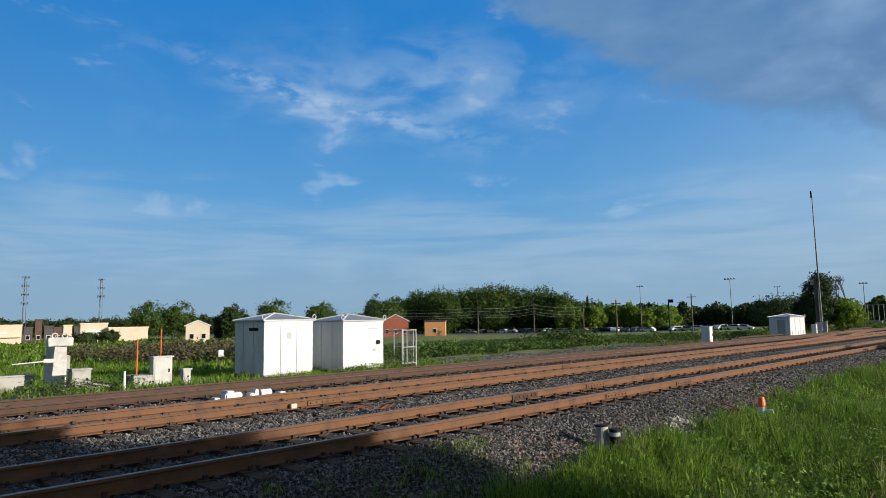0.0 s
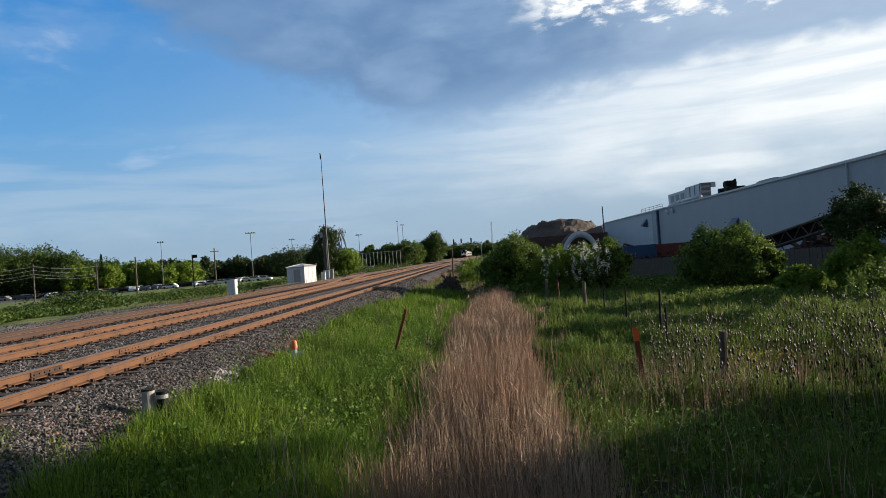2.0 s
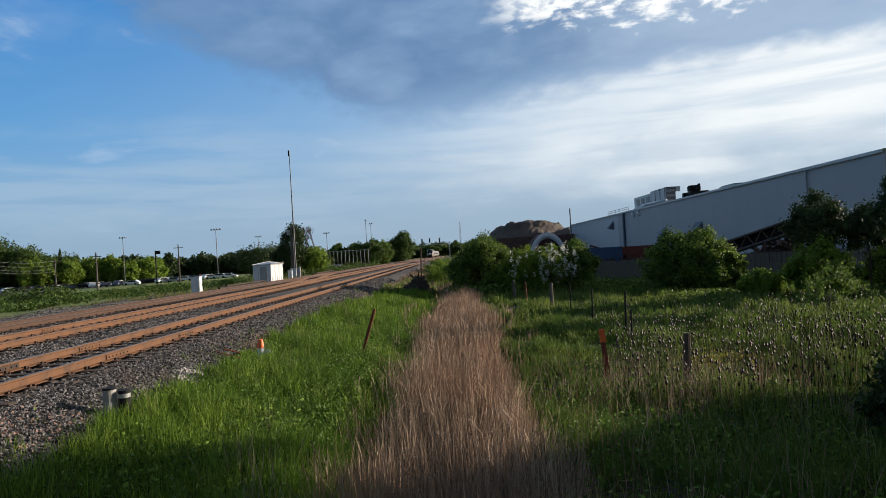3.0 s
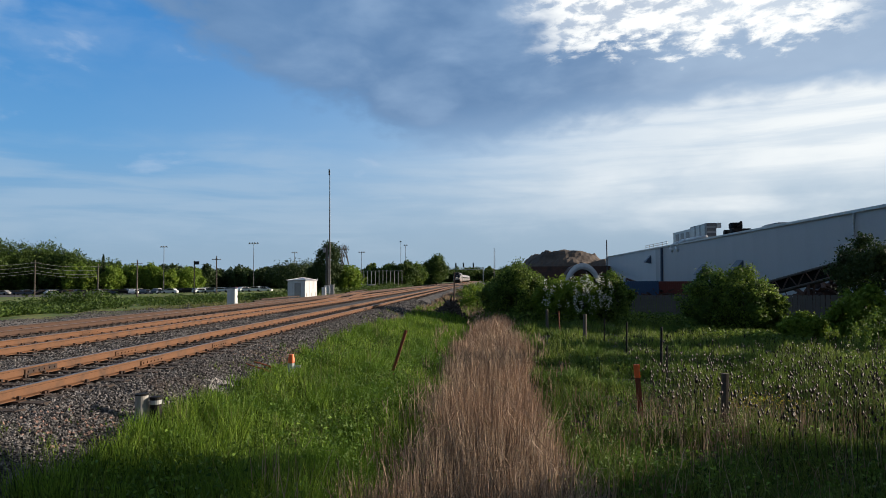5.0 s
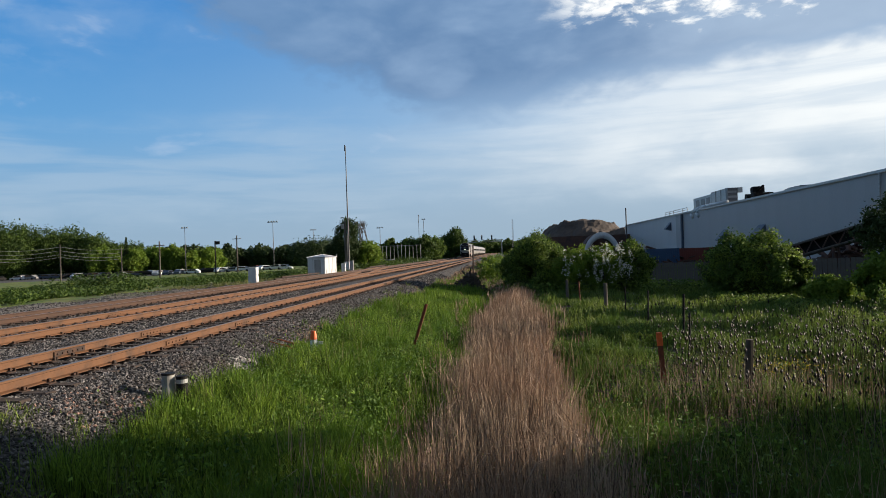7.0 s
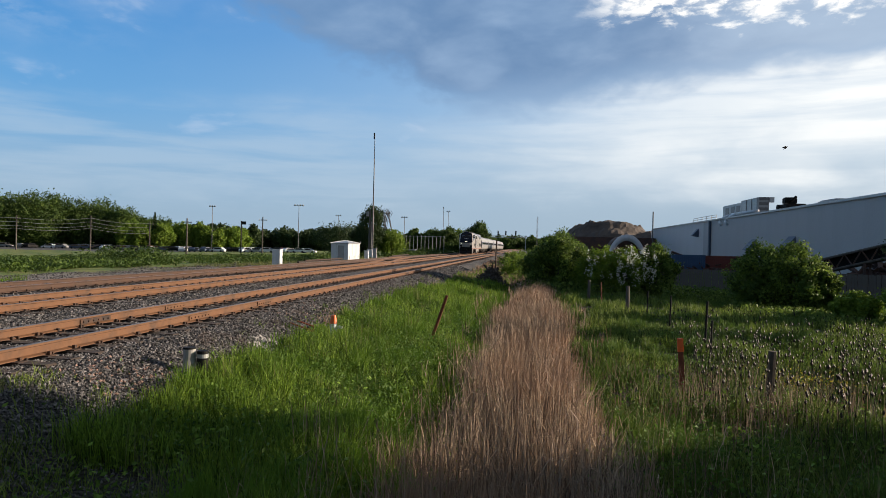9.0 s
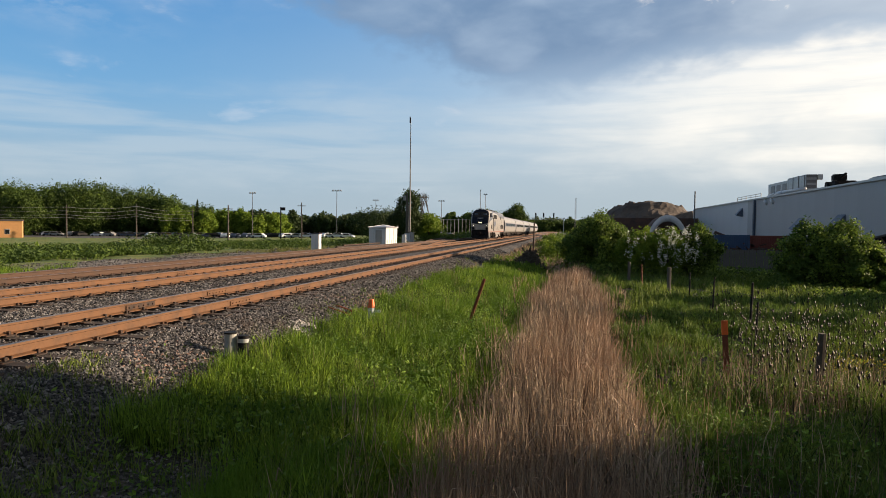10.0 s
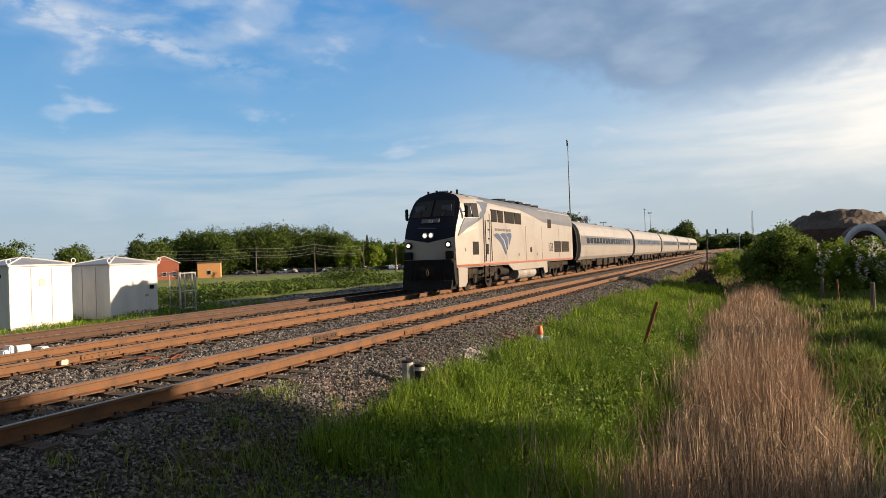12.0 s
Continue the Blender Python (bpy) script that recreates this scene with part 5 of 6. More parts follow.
marker_pipe()
thin = box(-0.035, 0.035, -0.02, 0.02, 0, 1.42, 0.006)
tagged(part("leaning_post", thin, M["rustpost"], at=pose(-2.42, 16.25, gz(-2.4, 16.2) - 0.1, 0, 19, -12)), "rusty flat steel post leaning in the grass", "post")
thin_post(-2.5, 50.0, 3.15, 0.055, M["iron"], "tall thin rusty post by a brush pile", lean=(0.08, 0))
scrap_heap("brush_pile", -2.5, 45.6, 0.95, 1.3, 1.25, 420, 9, "dark brush pile at the bank foot", M["bark"], 0.32)


def field_fence():
    rng = random.Random(5)
    spots = [(4.4, 30.5, 1.25, 0.09, "wood"), (5.0, 29.0, 1.15, 0.03, "dark"), (4.95, 24.2, 1.3, 0.03, "dark"), (4.85, 19.1, 1.45, 0.035, "dark"),
             (4.72, 18.0, 1.1, 0.03, "dark"), (4.2, 12.25, 1.12, 0.075, "bark"), (3.6, 33.5, 1.2, 0.035, "rustpost"), (3.2, 36.0, 1.2, 0.08, "wood")]
    for x, y, h, r, m in spots:
        lab = "weathered grey timber fence post in the weeds" if m in ("wood", "bark") else "thin dark steel fence post in the weeds"
        tagged(thin_post(x, y, h, r, M[m], lab, "fence_post", (rng.uniform(-0.05, 0.05), 0)), group="field fence posts")
    tagged(part("marker_post", box(-0.05, 0.05, -0.012, 0.012, 0, 1.15, 0.004), M["rustpost"], at=pose(2.95, 13.1, gz(2.95, 13.1), 0, -4, 0)), "orange-topped flat marker post among weeds", "post")
    tagged(part("marker_sleeve", box(-0.055, 0.055, -0.018, 0.018, 0.9, 1.16, 0.004), M["orange"], at=pose(2.95, 13.1, gz(2.95, 13.1), 0, -4, 0)), "orange sleeve on a flat marker post", "marker")
    bm = bmesh.new()
    line = [(3.2, 36.0), (3.6, 33.5), (4.4, 30.5), (4.95, 24.2), (4.85, 19.1), (4.2, 12.25)]
    for z in (0.7, 1.05):
        for (xa, ya), (xb, yb) in zip(line, line[1:]):
            mid = Vector(((xa + xb) / 2, (ya + yb) / 2, gz(xa, ya) + z - 0.06))
            rod((xa, ya, gz(xa, ya) + z), mid, 0.004, n=3, bm=bm)
            rod(mid, (xb, yb, gz(xb, yb) + z), 0.004, n=3, bm=bm)
    tagged(part("fence_wire", bm, M["iron"]), "rusty fence wire between the field posts", "wire")


field_fence()


# ---- far things ----
def flood_light(x, y, top, n, label="tall steel floodlight pole at the sports field"):
    t = tagged(empty("floodlight"), label, "floodlight", "floodlight poles")
    z = gz(x, y)
    part("pole", rod((x, y, z), (x, y, top), 0.13, 0.08), M["mast"], t)
    part("crossarm", box(x - 0.4 * n, x + 0.4 * n, y - 0.06, y + 0.06, top - 0.12, top), M["mast"], t)
    for i in range(n):
        xx = x - 0.4 * n + 0.4 + i * 0.8
        part("lamp_head", box(xx - 0.2, xx + 0.2, y - 0.25, y + 0.1, top, top + 0.32, 0.05), M["alu"], t)


for a in ((-67.8, 190, 12.4, 4), (-99.8, 200, 12.2, 3), (-73.3, 250, 12.2, 3), (-42.8, 226, 11.0, 3), (-33.3, 257, 16.4, 1), (-32.0, 262, 15.2, 2), (-37.0, 168, 9.5, 4)):
    flood_light(*a)


def utility_pole(x, y, h, label="weathered timber utility pole with a crossarm"):
    t = tagged(empty("utility_pole"), label, "pole", "utility poles")
    z = gz(x, y)
    part("pole", rod((x, y, z), (x, y, h), 0.2, 0.13), M["wood"], t)
    part("crossarm", box(x - 1.1, x + 1.1, y - 0.06, y + 0.06, h - 0.9, h - 0.76), M["wood"], t)
    for i in (-0.9, -0.3, 0.3, 0.9):
        part("insulator", rod((x + i, y, h - 0.76), (x + i, y, h - 0.6), 0.05, n=6), M["alu"], t)


POLES = [(-190, 118, 7.5), (-160, 136, 7.2), (-128.7, 153.2, 6.6), (-115.5, 163.3, 7.2), (-104, 172, 6.3), (-71.4, 131.9, 6.0), (-65.2, 157, 7.6)]
for p in POLES:
    utility_pole(*p)


def overhead_wires():
    bm = bmesh.new()
    for (xa, ya, za), (xb, yb, zb) in zip(POLES[:5], POLES[1:5]):
        for k in (-0.6, -1.6, -2.6, -3.3):
            last = None
            for i in range(9):
                f = i / 8
                p = Vector((xa + (xb - xa) * f, ya + (yb - ya) * f, za + (zb - za) * f + k - 1.2 * 4 * f * (1 - f) * 0.5))
                if last is not None:
                    rod(last, p, 0.03, n=3, bm=bm)
                last = p
    tagged(part("overhead_wire", bm, M["galv"]), "sagging overhead wires between utility poles", "wire")


overhead_wires()


def lot_sign():
    t = tagged(empty("sign_post"), "dark post with a small flag-like sign", "sign")
    x, y = -50.0, 111.0
    part("post", rod((x, y, gz(x, y)), (x, y, 5.0), 0.11), M["dark"], t)
    part("plate", box(x + 0.12, x + 0.85, y - 0.02, y + 0.02, 4.4, 4.95), M["dark"], t)


lot_sign()


def ball_net():
    t = tagged(empty("sports_netting"), "tall steel posts with sports field netting", "fence")
    for i in range(14):
        x = -35 + i * 1.0
        part("post", rod((x, 172, -1.4), (x, 172, 4.0 + 0.2 * math.sin(i)), 0.06, n=5), M["galv"], t)
    part("top_cable", rod((-35, 172, 3.9), (-22, 172, 3.9), 0.04, n=4), M["galv"], t)
    part("low_roof", box(-34, -29, 169, 171, -1.3, 0.5), M["alu"], t)


ball_net()


def signal_bridge():
    t = tagged(empty("signal_bridge"), "steel signal bridge spanning the tracks", "signal gantry")
    y = 350
    for x in (-1.9, -24.0):
        part("leg", box(x - 0.22, x + 0.22, y - 0.3, y + 0.3, -0.4, 7.9), M["galv"], t)
    for z in (6.7, 7.7):
        part("chord", box(-24, -1.7, y - 0.3, y + 0.3, z - 0.09, z + 0.09), M["galv"], t)
    for i in range(12):
        x = -24 + i * 1.85
        part("brace", rod((x, y - 0.25, 6.7 if i % 2 else 7.7), (x + 1.85, y - 0.25, 7.7 if i % 2 else 6.7), 0.06, n=4), M["galv"], t)
    for x in (-7.0, -12.2, -16.2):
        part("signal_head", box(x - 0.35, x + 0.35, y - 0.8, y - 0.5, 7.9, 10.2, 0.05), M["dark"], t)
        part("signal_mast", rod((x, y - 0.4, 7.5), (x, y - 0.4, 10.4), 0.08), M["galv"], t)


signal_bridge()


def lattice_tower(x, y, top, arms, label):
    t = tagged(empty("radio_tower"), label, "tower", "radio towers")
    z = gz(x, y)
    for dx, dy in ((-0.7, -0.5), (0.7, -0.5), (0, 0.7)):
        part("leg", rod((x + dx, y + dy, z), (x + dx * 0.5, y + dy * 0.5, top), 0.11, 0.07, 5), M["mast"], t)
    for k in range(10):
        zz = z + (top - z) * k / 10
        part("brace", rod((x - 0.6, y - 0.4, zz), (x + 0.6, y - 0.4, zz + (top - z) / 10), 0.05, n=4), M["mast"], t)
    for i in range(arms):
        bm = bmesh.new()
        za = top - 0.5 - i * 3.3
        for a in range(3):
            c, s = math.cos(a * 1.047 + i), math.sin(a * 1.047 + i)
            rod((x - 1.3 * c, y - 1.3 * s, za), (x + 1.3 * c, y + 1.3 * s, za), 0.09, n=5, bm=bm)
            for e in (-1, 1):
                rod((x + e * 1.25 * c, y + e * 1.25 * s, za - 0.5 - 0.3 * (a == i % 3)), (x + e * 1.25 * c, y + e * 1.25 * s, za + 0.45), 0.1, n=5, bm=bm)
        part("antenna_array", bm, M["mast"], t)
    return t


thin_post(29.0, 163.0, 12.4, 0.16, M["mast"], "thin dark steel pole at the warehouse corner", "steel_pole", cat="pole")
lattice_tower(-289.7, 76.8, 22.5, 4, "grey radio tower with stacked antenna arrays")
lattice_tower(-282, 101.5, 22.0, 3, "slim grey radio tower with antenna arrays")
lattice_tower(6.0, 520, 26.0, 0, "faint distant lattice tower")


def building(name, cx, cy, w, d, top, wall, label, rz=0, gable=0.0, nwin=0, sign=False):
    z = gz(cx, cy) - 0.3
    h = top - z - gable
    t = tagged(empty(name, pose(cx, cy, z, 0, 0, rz)), label, "building")
    part("wall", box(-w / 2, w / 2, -d / 2, d / 2, 0, h), wall, t)
    if gable:
        part("roof", prism([(-d / 2 - 0.4, h - 0.1), (d / 2 + 0.4, h - 0.1), (0.1, h + gable), (-0.1, h + gable)], "x", -w / 2 - 0.4, w / 2 - 0.05), M["roof"], t)
        part("gable", prism([(-d / 2, h), (d / 2, h), (0, h + gable - 0.15)], "x", w / 2 - 0.05, w / 2), wall, t)
        for s in (-1, 1):
            part("barge_board", prism([(s * (d / 2 + 0.4), h - 0.1), (s * (d / 2 + 0.4), h + 0.15), (0, h + gable + 0.2), (0, h + gable - 0.08)], "x", w / 2 + 0.003, w / 2 + 0.12), M["white"], t)
    else:
        part("parapet", box(-w / 2 - 0.2, w / 2 + 0.2, -d / 2 - 0.2, d / 2 + 0.2, h - 0.45, h, 0.05), M["cream"] if wall is M["cream"] else M["roof"], t)
    if sign:
        part("sign_bar", box(-w * 0.3, w * 0.25, -d / 2 - 0.12, -d / 2 - 0.004, h * 0.55, h * 0.55 + 0.7, 0.05), M["white"], t)
        part("canopy", box(-w / 2, w / 2, -d / 2 - 1.0, -d / 2 - 0.004, h * 0.38, h * 0.38 + 0.3, 0.05), M["cream"], t)
    for i in range(nwin):
        y = -d / 2 + (i + 0.5) * d / nwin
        x = -w / 2 + (i + 0.5) * w / nwin
        at = pose(x, -d / 2, 0, 0, 0, 0) if not gable else pose(w / 2, y, 0, 0, 0, 90)
        win = part("window", box(-0.6, 0.6, -0.06, -0.003, 1.2, 2.6), M["white"], t, at=at)
        part("pane", box(-0.5, 0.5, -0.09, -0.061, 1.3, 2.5), M["glass"], win)
    return t


building("brick_house", -157, 146, 8, 8, 4.6, M["brick"], "two-storey red brick house with white windows", -43, 2.2, 3)
building("brick_house", -148.5, 155.5, 6.5, 7, 2.6, M["tanbrick"], "small orange brick building beside the trees", 40, 0, 1)
building("store_building", -235.3, 54.8, 14, 14, 3.45, M["cream"], "flat-roofed cream store building", 75, 0, 0, True)
building("store_building", -222.8, 78.2, 7.4, 9, 3.65, M["cream"], "tall cream store front with a parapet", 75, 0, 0, True)
building("store_building", -217.6, 86.5, 11.2, 9, 2.25, M["cream"], "lower cream store wing with a wide parapet", 75, 0, 0)
building("house", -172.8, 87.5, 8, 6, 3.45, M["cream"], "pale house with a dark gabled roof", -27, 1.4, 2)
for k, (f, top) in enumerate(((0.5, 2.9), (1.6, 5.5), (2.7, 3.2), (3.7, 2.7), (4.8, 3.4), (6.0, 2.8))):
    building("terraced_house", -260.6 + f * 0.75, 69.2 + f * 2.6, 2.6 if k != 1 else 2.0, 8, top, M[("roof", "scrap", "roof", "scrap", "cream", "roof")[k]], "terraced house with a low dark roof", 75, 0, 1)


def parked_car(mat, label):
    t = tagged(empty("parked_car"), label, "car", "cars in the parking lot")
    prof = [(-2.2, 0.3), (2.2, 0.3), (2.25, 0.75), (1.3, 0.9), (0.7, 1.42), (-1.3, 1.45), (-2.0, 0.95), (-2.25, 0.85)]
    part("body", prism(prof, "y", -0.87, 0.87), mat, t)
    for s in (-1, 1):
        part("side_window", prism([(1.1, 0.93), (0.62, 1.36), (-1.2, 1.38), (-1.75, 0.95)], "y", s * 0.875 - 0.005, s * 0.875 + 0.005), M["glass"], t)
        for x in (-1.35, 1.35):
            part("wheel", rod((x, s * 0.72, 0.32), (x, s * 0.9, 0.32), 0.32, n=12), M["black"], t)
    part("windscreen", prism([(1.34, 0.92), (1.32, 0.9), (0.72, 1.4), (0.74, 1.42)], "y", -0.75, 0.75), M["glass"], t)
    part("headlight", box(2.2, 2.26, -0.8, -0.5, 0.6, 0.75), M["alu"], t)
    return t


def parking():
    rng = random.Random(21)
    protos = [parked_car(M[m], lab) for m, lab in (("carwhite", "white parked car in the lot"), ("dark", "dark parked car in the lot"), ("alu", "silver parked car in the lot"), ("bluegrey", "blue-grey parked car in the lot"), ("redbox", "dark red parked car in the lot"))]
    used = set()
    for row, (x0, x1, y) in enumerate(((-185, -62, 190), (-170, -75, 203))):
        x = x0
        while x < x1:
            if rng.random() < 0.9:
                k = rng.choice((0, 0, 0, 1, 1, 2, 2, 3, 4))
                m = pose(x, y + rng.uniform(-0.4, 0.4), gz(x, y), 0, 0, rng.choice((0, 90, 60, 180)))
                if k in used:
                    copy_thing(protos[k], m)
                else:
                    protos[k].matrix_basis = m
                    used.add(k)
            x += rng.uniform(2.7, 3.6)


parking()


def bird():
    t = tagged(empty("bird"), "small dark bird in flight", "bird")
    bm = bmesh.new()
    bmesh.ops.create_uvsphere(bm, u_segments=10, v_segments=8, radius=0.06)
    bmesh.ops.scale(bm, verts=bm.verts, vec=(2.4, 1, 0.95))
    part("body", bm, M["black"], t, smooth=True)
    bm = bmesh.new()
    bmesh.ops.create_uvsphere(bm, u_segments=8, v_segments=6, radius=0.042)
    bmesh.ops.translate(bm, verts=bm.verts, vec=(0.15, 0, 0.02))
    part("head", bm, M["black"], t, smooth=True)
    for s in (-1, 1):
        part("wing", prism([(0.09, 0.0), (0.03, s * 0.22), (-0.08, s * 0.34), (-0.1, s * 0.15), (-0.07, 0.0)], "z", -0.008, 0.008), M["black"], t, at=pose(0, 0, 0.03, s * 28, 0, 0))
    part("tail", prism([(-0.1, 0.02), (-0.24, 0.05), (-0.24, -0.05), (-0.1, -0.02)], "z", -0.006, 0.006), M["black"], t)
    return t


BIRD = bird()


# ---- plants ----
def blades(x, y, z, h, w, lean, rng, bend=0.35):
    """Grass blades as tapered, bent strips: returns vertices and triangles."""
    n = len(x)
    a = rng.uniform(0, 6.283, n)
    wx, wy = np.cos(a) * w / 2, np.sin(a) * w / 2
    b = rng.uniform(0, 6.283, n)
    lx, ly = np.cos(b) * lean * h, np.sin(b) * lean * h
    base = np.stack([x, y, z], 1)
    side = np.stack([wx, wy, np.zeros(n)], 1)
    mid = base + np.stack([lx * bend, ly * bend, h * 0.55], 1)
    tip = base + np.stack([lx, ly, h * np.sqrt(np.clip(1 - lean ** 2 * 0.5, 0.2, 1))], 1)
    v = np.stack([base - side, base + side, mid - side * 0.8, mid + side * 0.8, tip], 1).reshape(-1, 3)
    t = (np.array([(0, 1, 3), (0, 3, 2), (2, 3, 4)])[None] + 5 * np.arange(n)[:, None, None]).reshape(-1, 3)
    return v, t


def sward(name, zones, mat, seed, label, category="grass"):
    """zones: x0, x1, y0, y1, blades per square metre, height, width, lean."""
    rng = np.random.default_rng(seed)
    V, T, n0 = [], [], 0
    for x0, x1, y0, y1, dens, h, w, lean in zones:
        n = int((x1 - x0) * (y1 - y0) * dens)
        # tufts: blades gather round random centres
        m = max(1, n // (36 if dens > 400 else 12))
        cx, cy = rng.uniform(x0, x1, m), rng.uniform(y0, y1, m)
        pick = rng.integers(0, m, n)
        x, y = cx[pick] + rng.normal(0, 0.075, n), cy[pick] + rng.normal(0, 0.075, n)
        tall = 0.75 + 0.3 * np.sin(x * 1.7 + 0.6 * y) * np.sin(y * 0.9 - x * 0.5) + rng.normal(0, 0.2, m)[pick]
        hh = np.clip(h * tall * rng.uniform(0.6, 1.25, n), 0.04, None)
        v, t = blades(x, y, ground_z(x, y) - 0.03, hh, w * rng.uniform(0.7, 1.3, n), np.abs(rng.normal(lean, 0.18, n)), rng)
        V.append(v), T.append(t + n0)
        n0 += len(v)
    ob = new(name, mesh_from(name, np.concatenate(V), np.concatenate(T), [mat]))
    return tagged(ob, label, category, kind="stuff")


sward("bank_grass", [(-3.2, -1.0, 2.2, 6.4, 1700, 0.46, 0.011, 0.3), (-4.9, -1.0, 6.4, 9, 1800, 0.46, 0.011, 0.3), (-5.1, -1.0, 9, 18, 1250, 0.42, 0.013, 0.3), (-5.3, -0.9, 18, 34, 560, 0.4, 0.019, 0.3),
                     (-5.0, -0.6, 34, 50, 170, 0.4, 0.032, 0.3), (-4.6, -0.6, 50, 66, 60, 0.4, 0.045, 0.3), (-4.4, -0.5, 66, 140, 14, 0.5, 0.08, 0.3)],
      M["grass"], 11, "bright green meadow grass on the bank")
sward("seeding_grass", [(-4.6, -1.2, 5.5, 16, 22, 0.72, 0.007, 0.2), (-5.0, -1.2, 16, 30, 10, 0.7, 0.012, 0.2)], M["verge"], 17, "pale seeding stems above the bank grass")
sward("dry_bank_grass", [(-5.0, -0.8, 44, 60, 90, 0.4, 0.035, 0.35), (-5.2, -0.6, 60, 130, 40, 0.45, 0.06, 0.35), (-5.4, -4.7, 16, 44, 30, 0.3, 0.018, 0.5)], M["reed"], 18, "tan dry grass on the far bank")
sward("field_grass", [(0.9, 8, 2.5, 12, 900, 0.40, 0.012, 0.35), (1.1, 14, 12, 24, 430, 0.38, 0.019, 0.35), (0.9, 24, 24, 46, 150, 0.40, 0.032, 0.3),
                      (8, 30, 12, 24, 110, 0.4, 0.026, 0.4), (-0.6, 30, 46, 100, 18, 0.5, 0.08, 0.4)],
      M["field"], 12, "mixed green field grass and weeds")
sward("trackside_grass", [(-24.5, -19.2, 3, 26, 60, 0.25, 0.02, 0.5), (-38, -24.0, 2, 30, 75, 0.34, 0.024, 0.5),
                          (-60, -36, 4, 60, 34, 0.45, 0.05, 0.4), (-140, -60, 8, 70, 4, 0.7, 0.2, 0.4), (-225, -140, 30, 95, 1.5, 0.9, 0.4, 0.4)],
      M["grass"], 13, "green grass beside the relay houses")
sward("verge_grass", [(-31, -21.0, 52, 112, 14, 0.32, 0.05, 0.4), (-62, -36, 60, 130, 4, 0.4, 0.09, 0.4)], M["verge"], 15, "pale dry grass along the far side of the line")
sward("ballast_weeds", [(-5.8, -4.6, 5, 14, 45, 0.2, 0.012, 0.6), (-5.4, -2.8, 1.6, 6.2, 300, 0.2, 0.011, 0.5), (-6.4, -4.4, 4.2, 8.2, 220, 0.22, 0.011, 0.5), (-5.9, -4.9, 14, 40, 25, 0.2, 0.016, 0.6)],
      M["field"], 14, "thin weeds at the ballast edge")


def reed_bed():
    """Dry straw-coloured reeds in the ditch."""
    rng = np.random.default_rng(31)
    V, T, n0 = [], [], 0
    for y0, y1, dens, w in ((2.6, 8, 760, 0.012), (8, 16, 560, 0.015), (16, 28, 300, 0.021), (28, 52, 130, 0.032)):
        n = int(2.4 * (y1 - y0) * dens)
        # stalks stand in loose clumps with gaps between them
        m = n // 14
        cy, cu = rng.uniform(y0, y1, m), np.where(rng.random(m) < 0.86, rng.uniform(-1.0, 1.0, m), rng.normal(0, 0.95, m))
        pick = rng.integers(0, m, n)
        y = cy[pick] + rng.normal(0, 0.12, n)
        c = -0.2 + 0.012 * y
        edge = 1.12 + 0.12 * np.sin(y * 1.1) + 0.1 * np.sin(y * 2.7) + 0.12 * np.sin(y * 0.31)
        u = np.clip(cu[pick], -1.7, 1.7) + rng.normal(0, 0.09, n)
        x = c + u * edge
        far = np.clip((y - 16) / 26, 0, 1)
        h = (0.95 - 0.18 * np.minimum(u * u, 1.5) - 0.15 * far) * (1 + rng.normal(0, 0.14, m)[pick]) * rng.uniform(0.5, 1.1, n)
        v, t = blades(x, y, ground_z(x, y) - 0.05, np.maximum(h, 0.1), w * rng.uniform(0.6, 1.2, n), np.abs(rng.normal(0.12, 0.17, n)), rng, 0.5)
        V.append(v), T.append(t + n0)
        n0 += len(v)
        # broken stalks lying across
        k = int(n * 0.035)
        xx, yy = c[:k] + u[:k] * edge[:k], y[:k]
        v, t = blades(xx, yy, ground_z(xx, yy) + rng.uniform(0.3, 0.75, k), rng.uniform(0.2, 0.45, k), np.full(k, w), rng.uniform(0.9, 1.3, k), rng)
        V.append(v), T.append(t + n0)
        n0 += len(v)
    ob = new("reed_bed", mesh_from("reed_bed", np.concatenate(V), np.concatenate(T), [M["reed"]]))
    tagged(ob, "dry straw-brown reeds filling the ditch", "reeds", kind="stuff")


reed_bed()


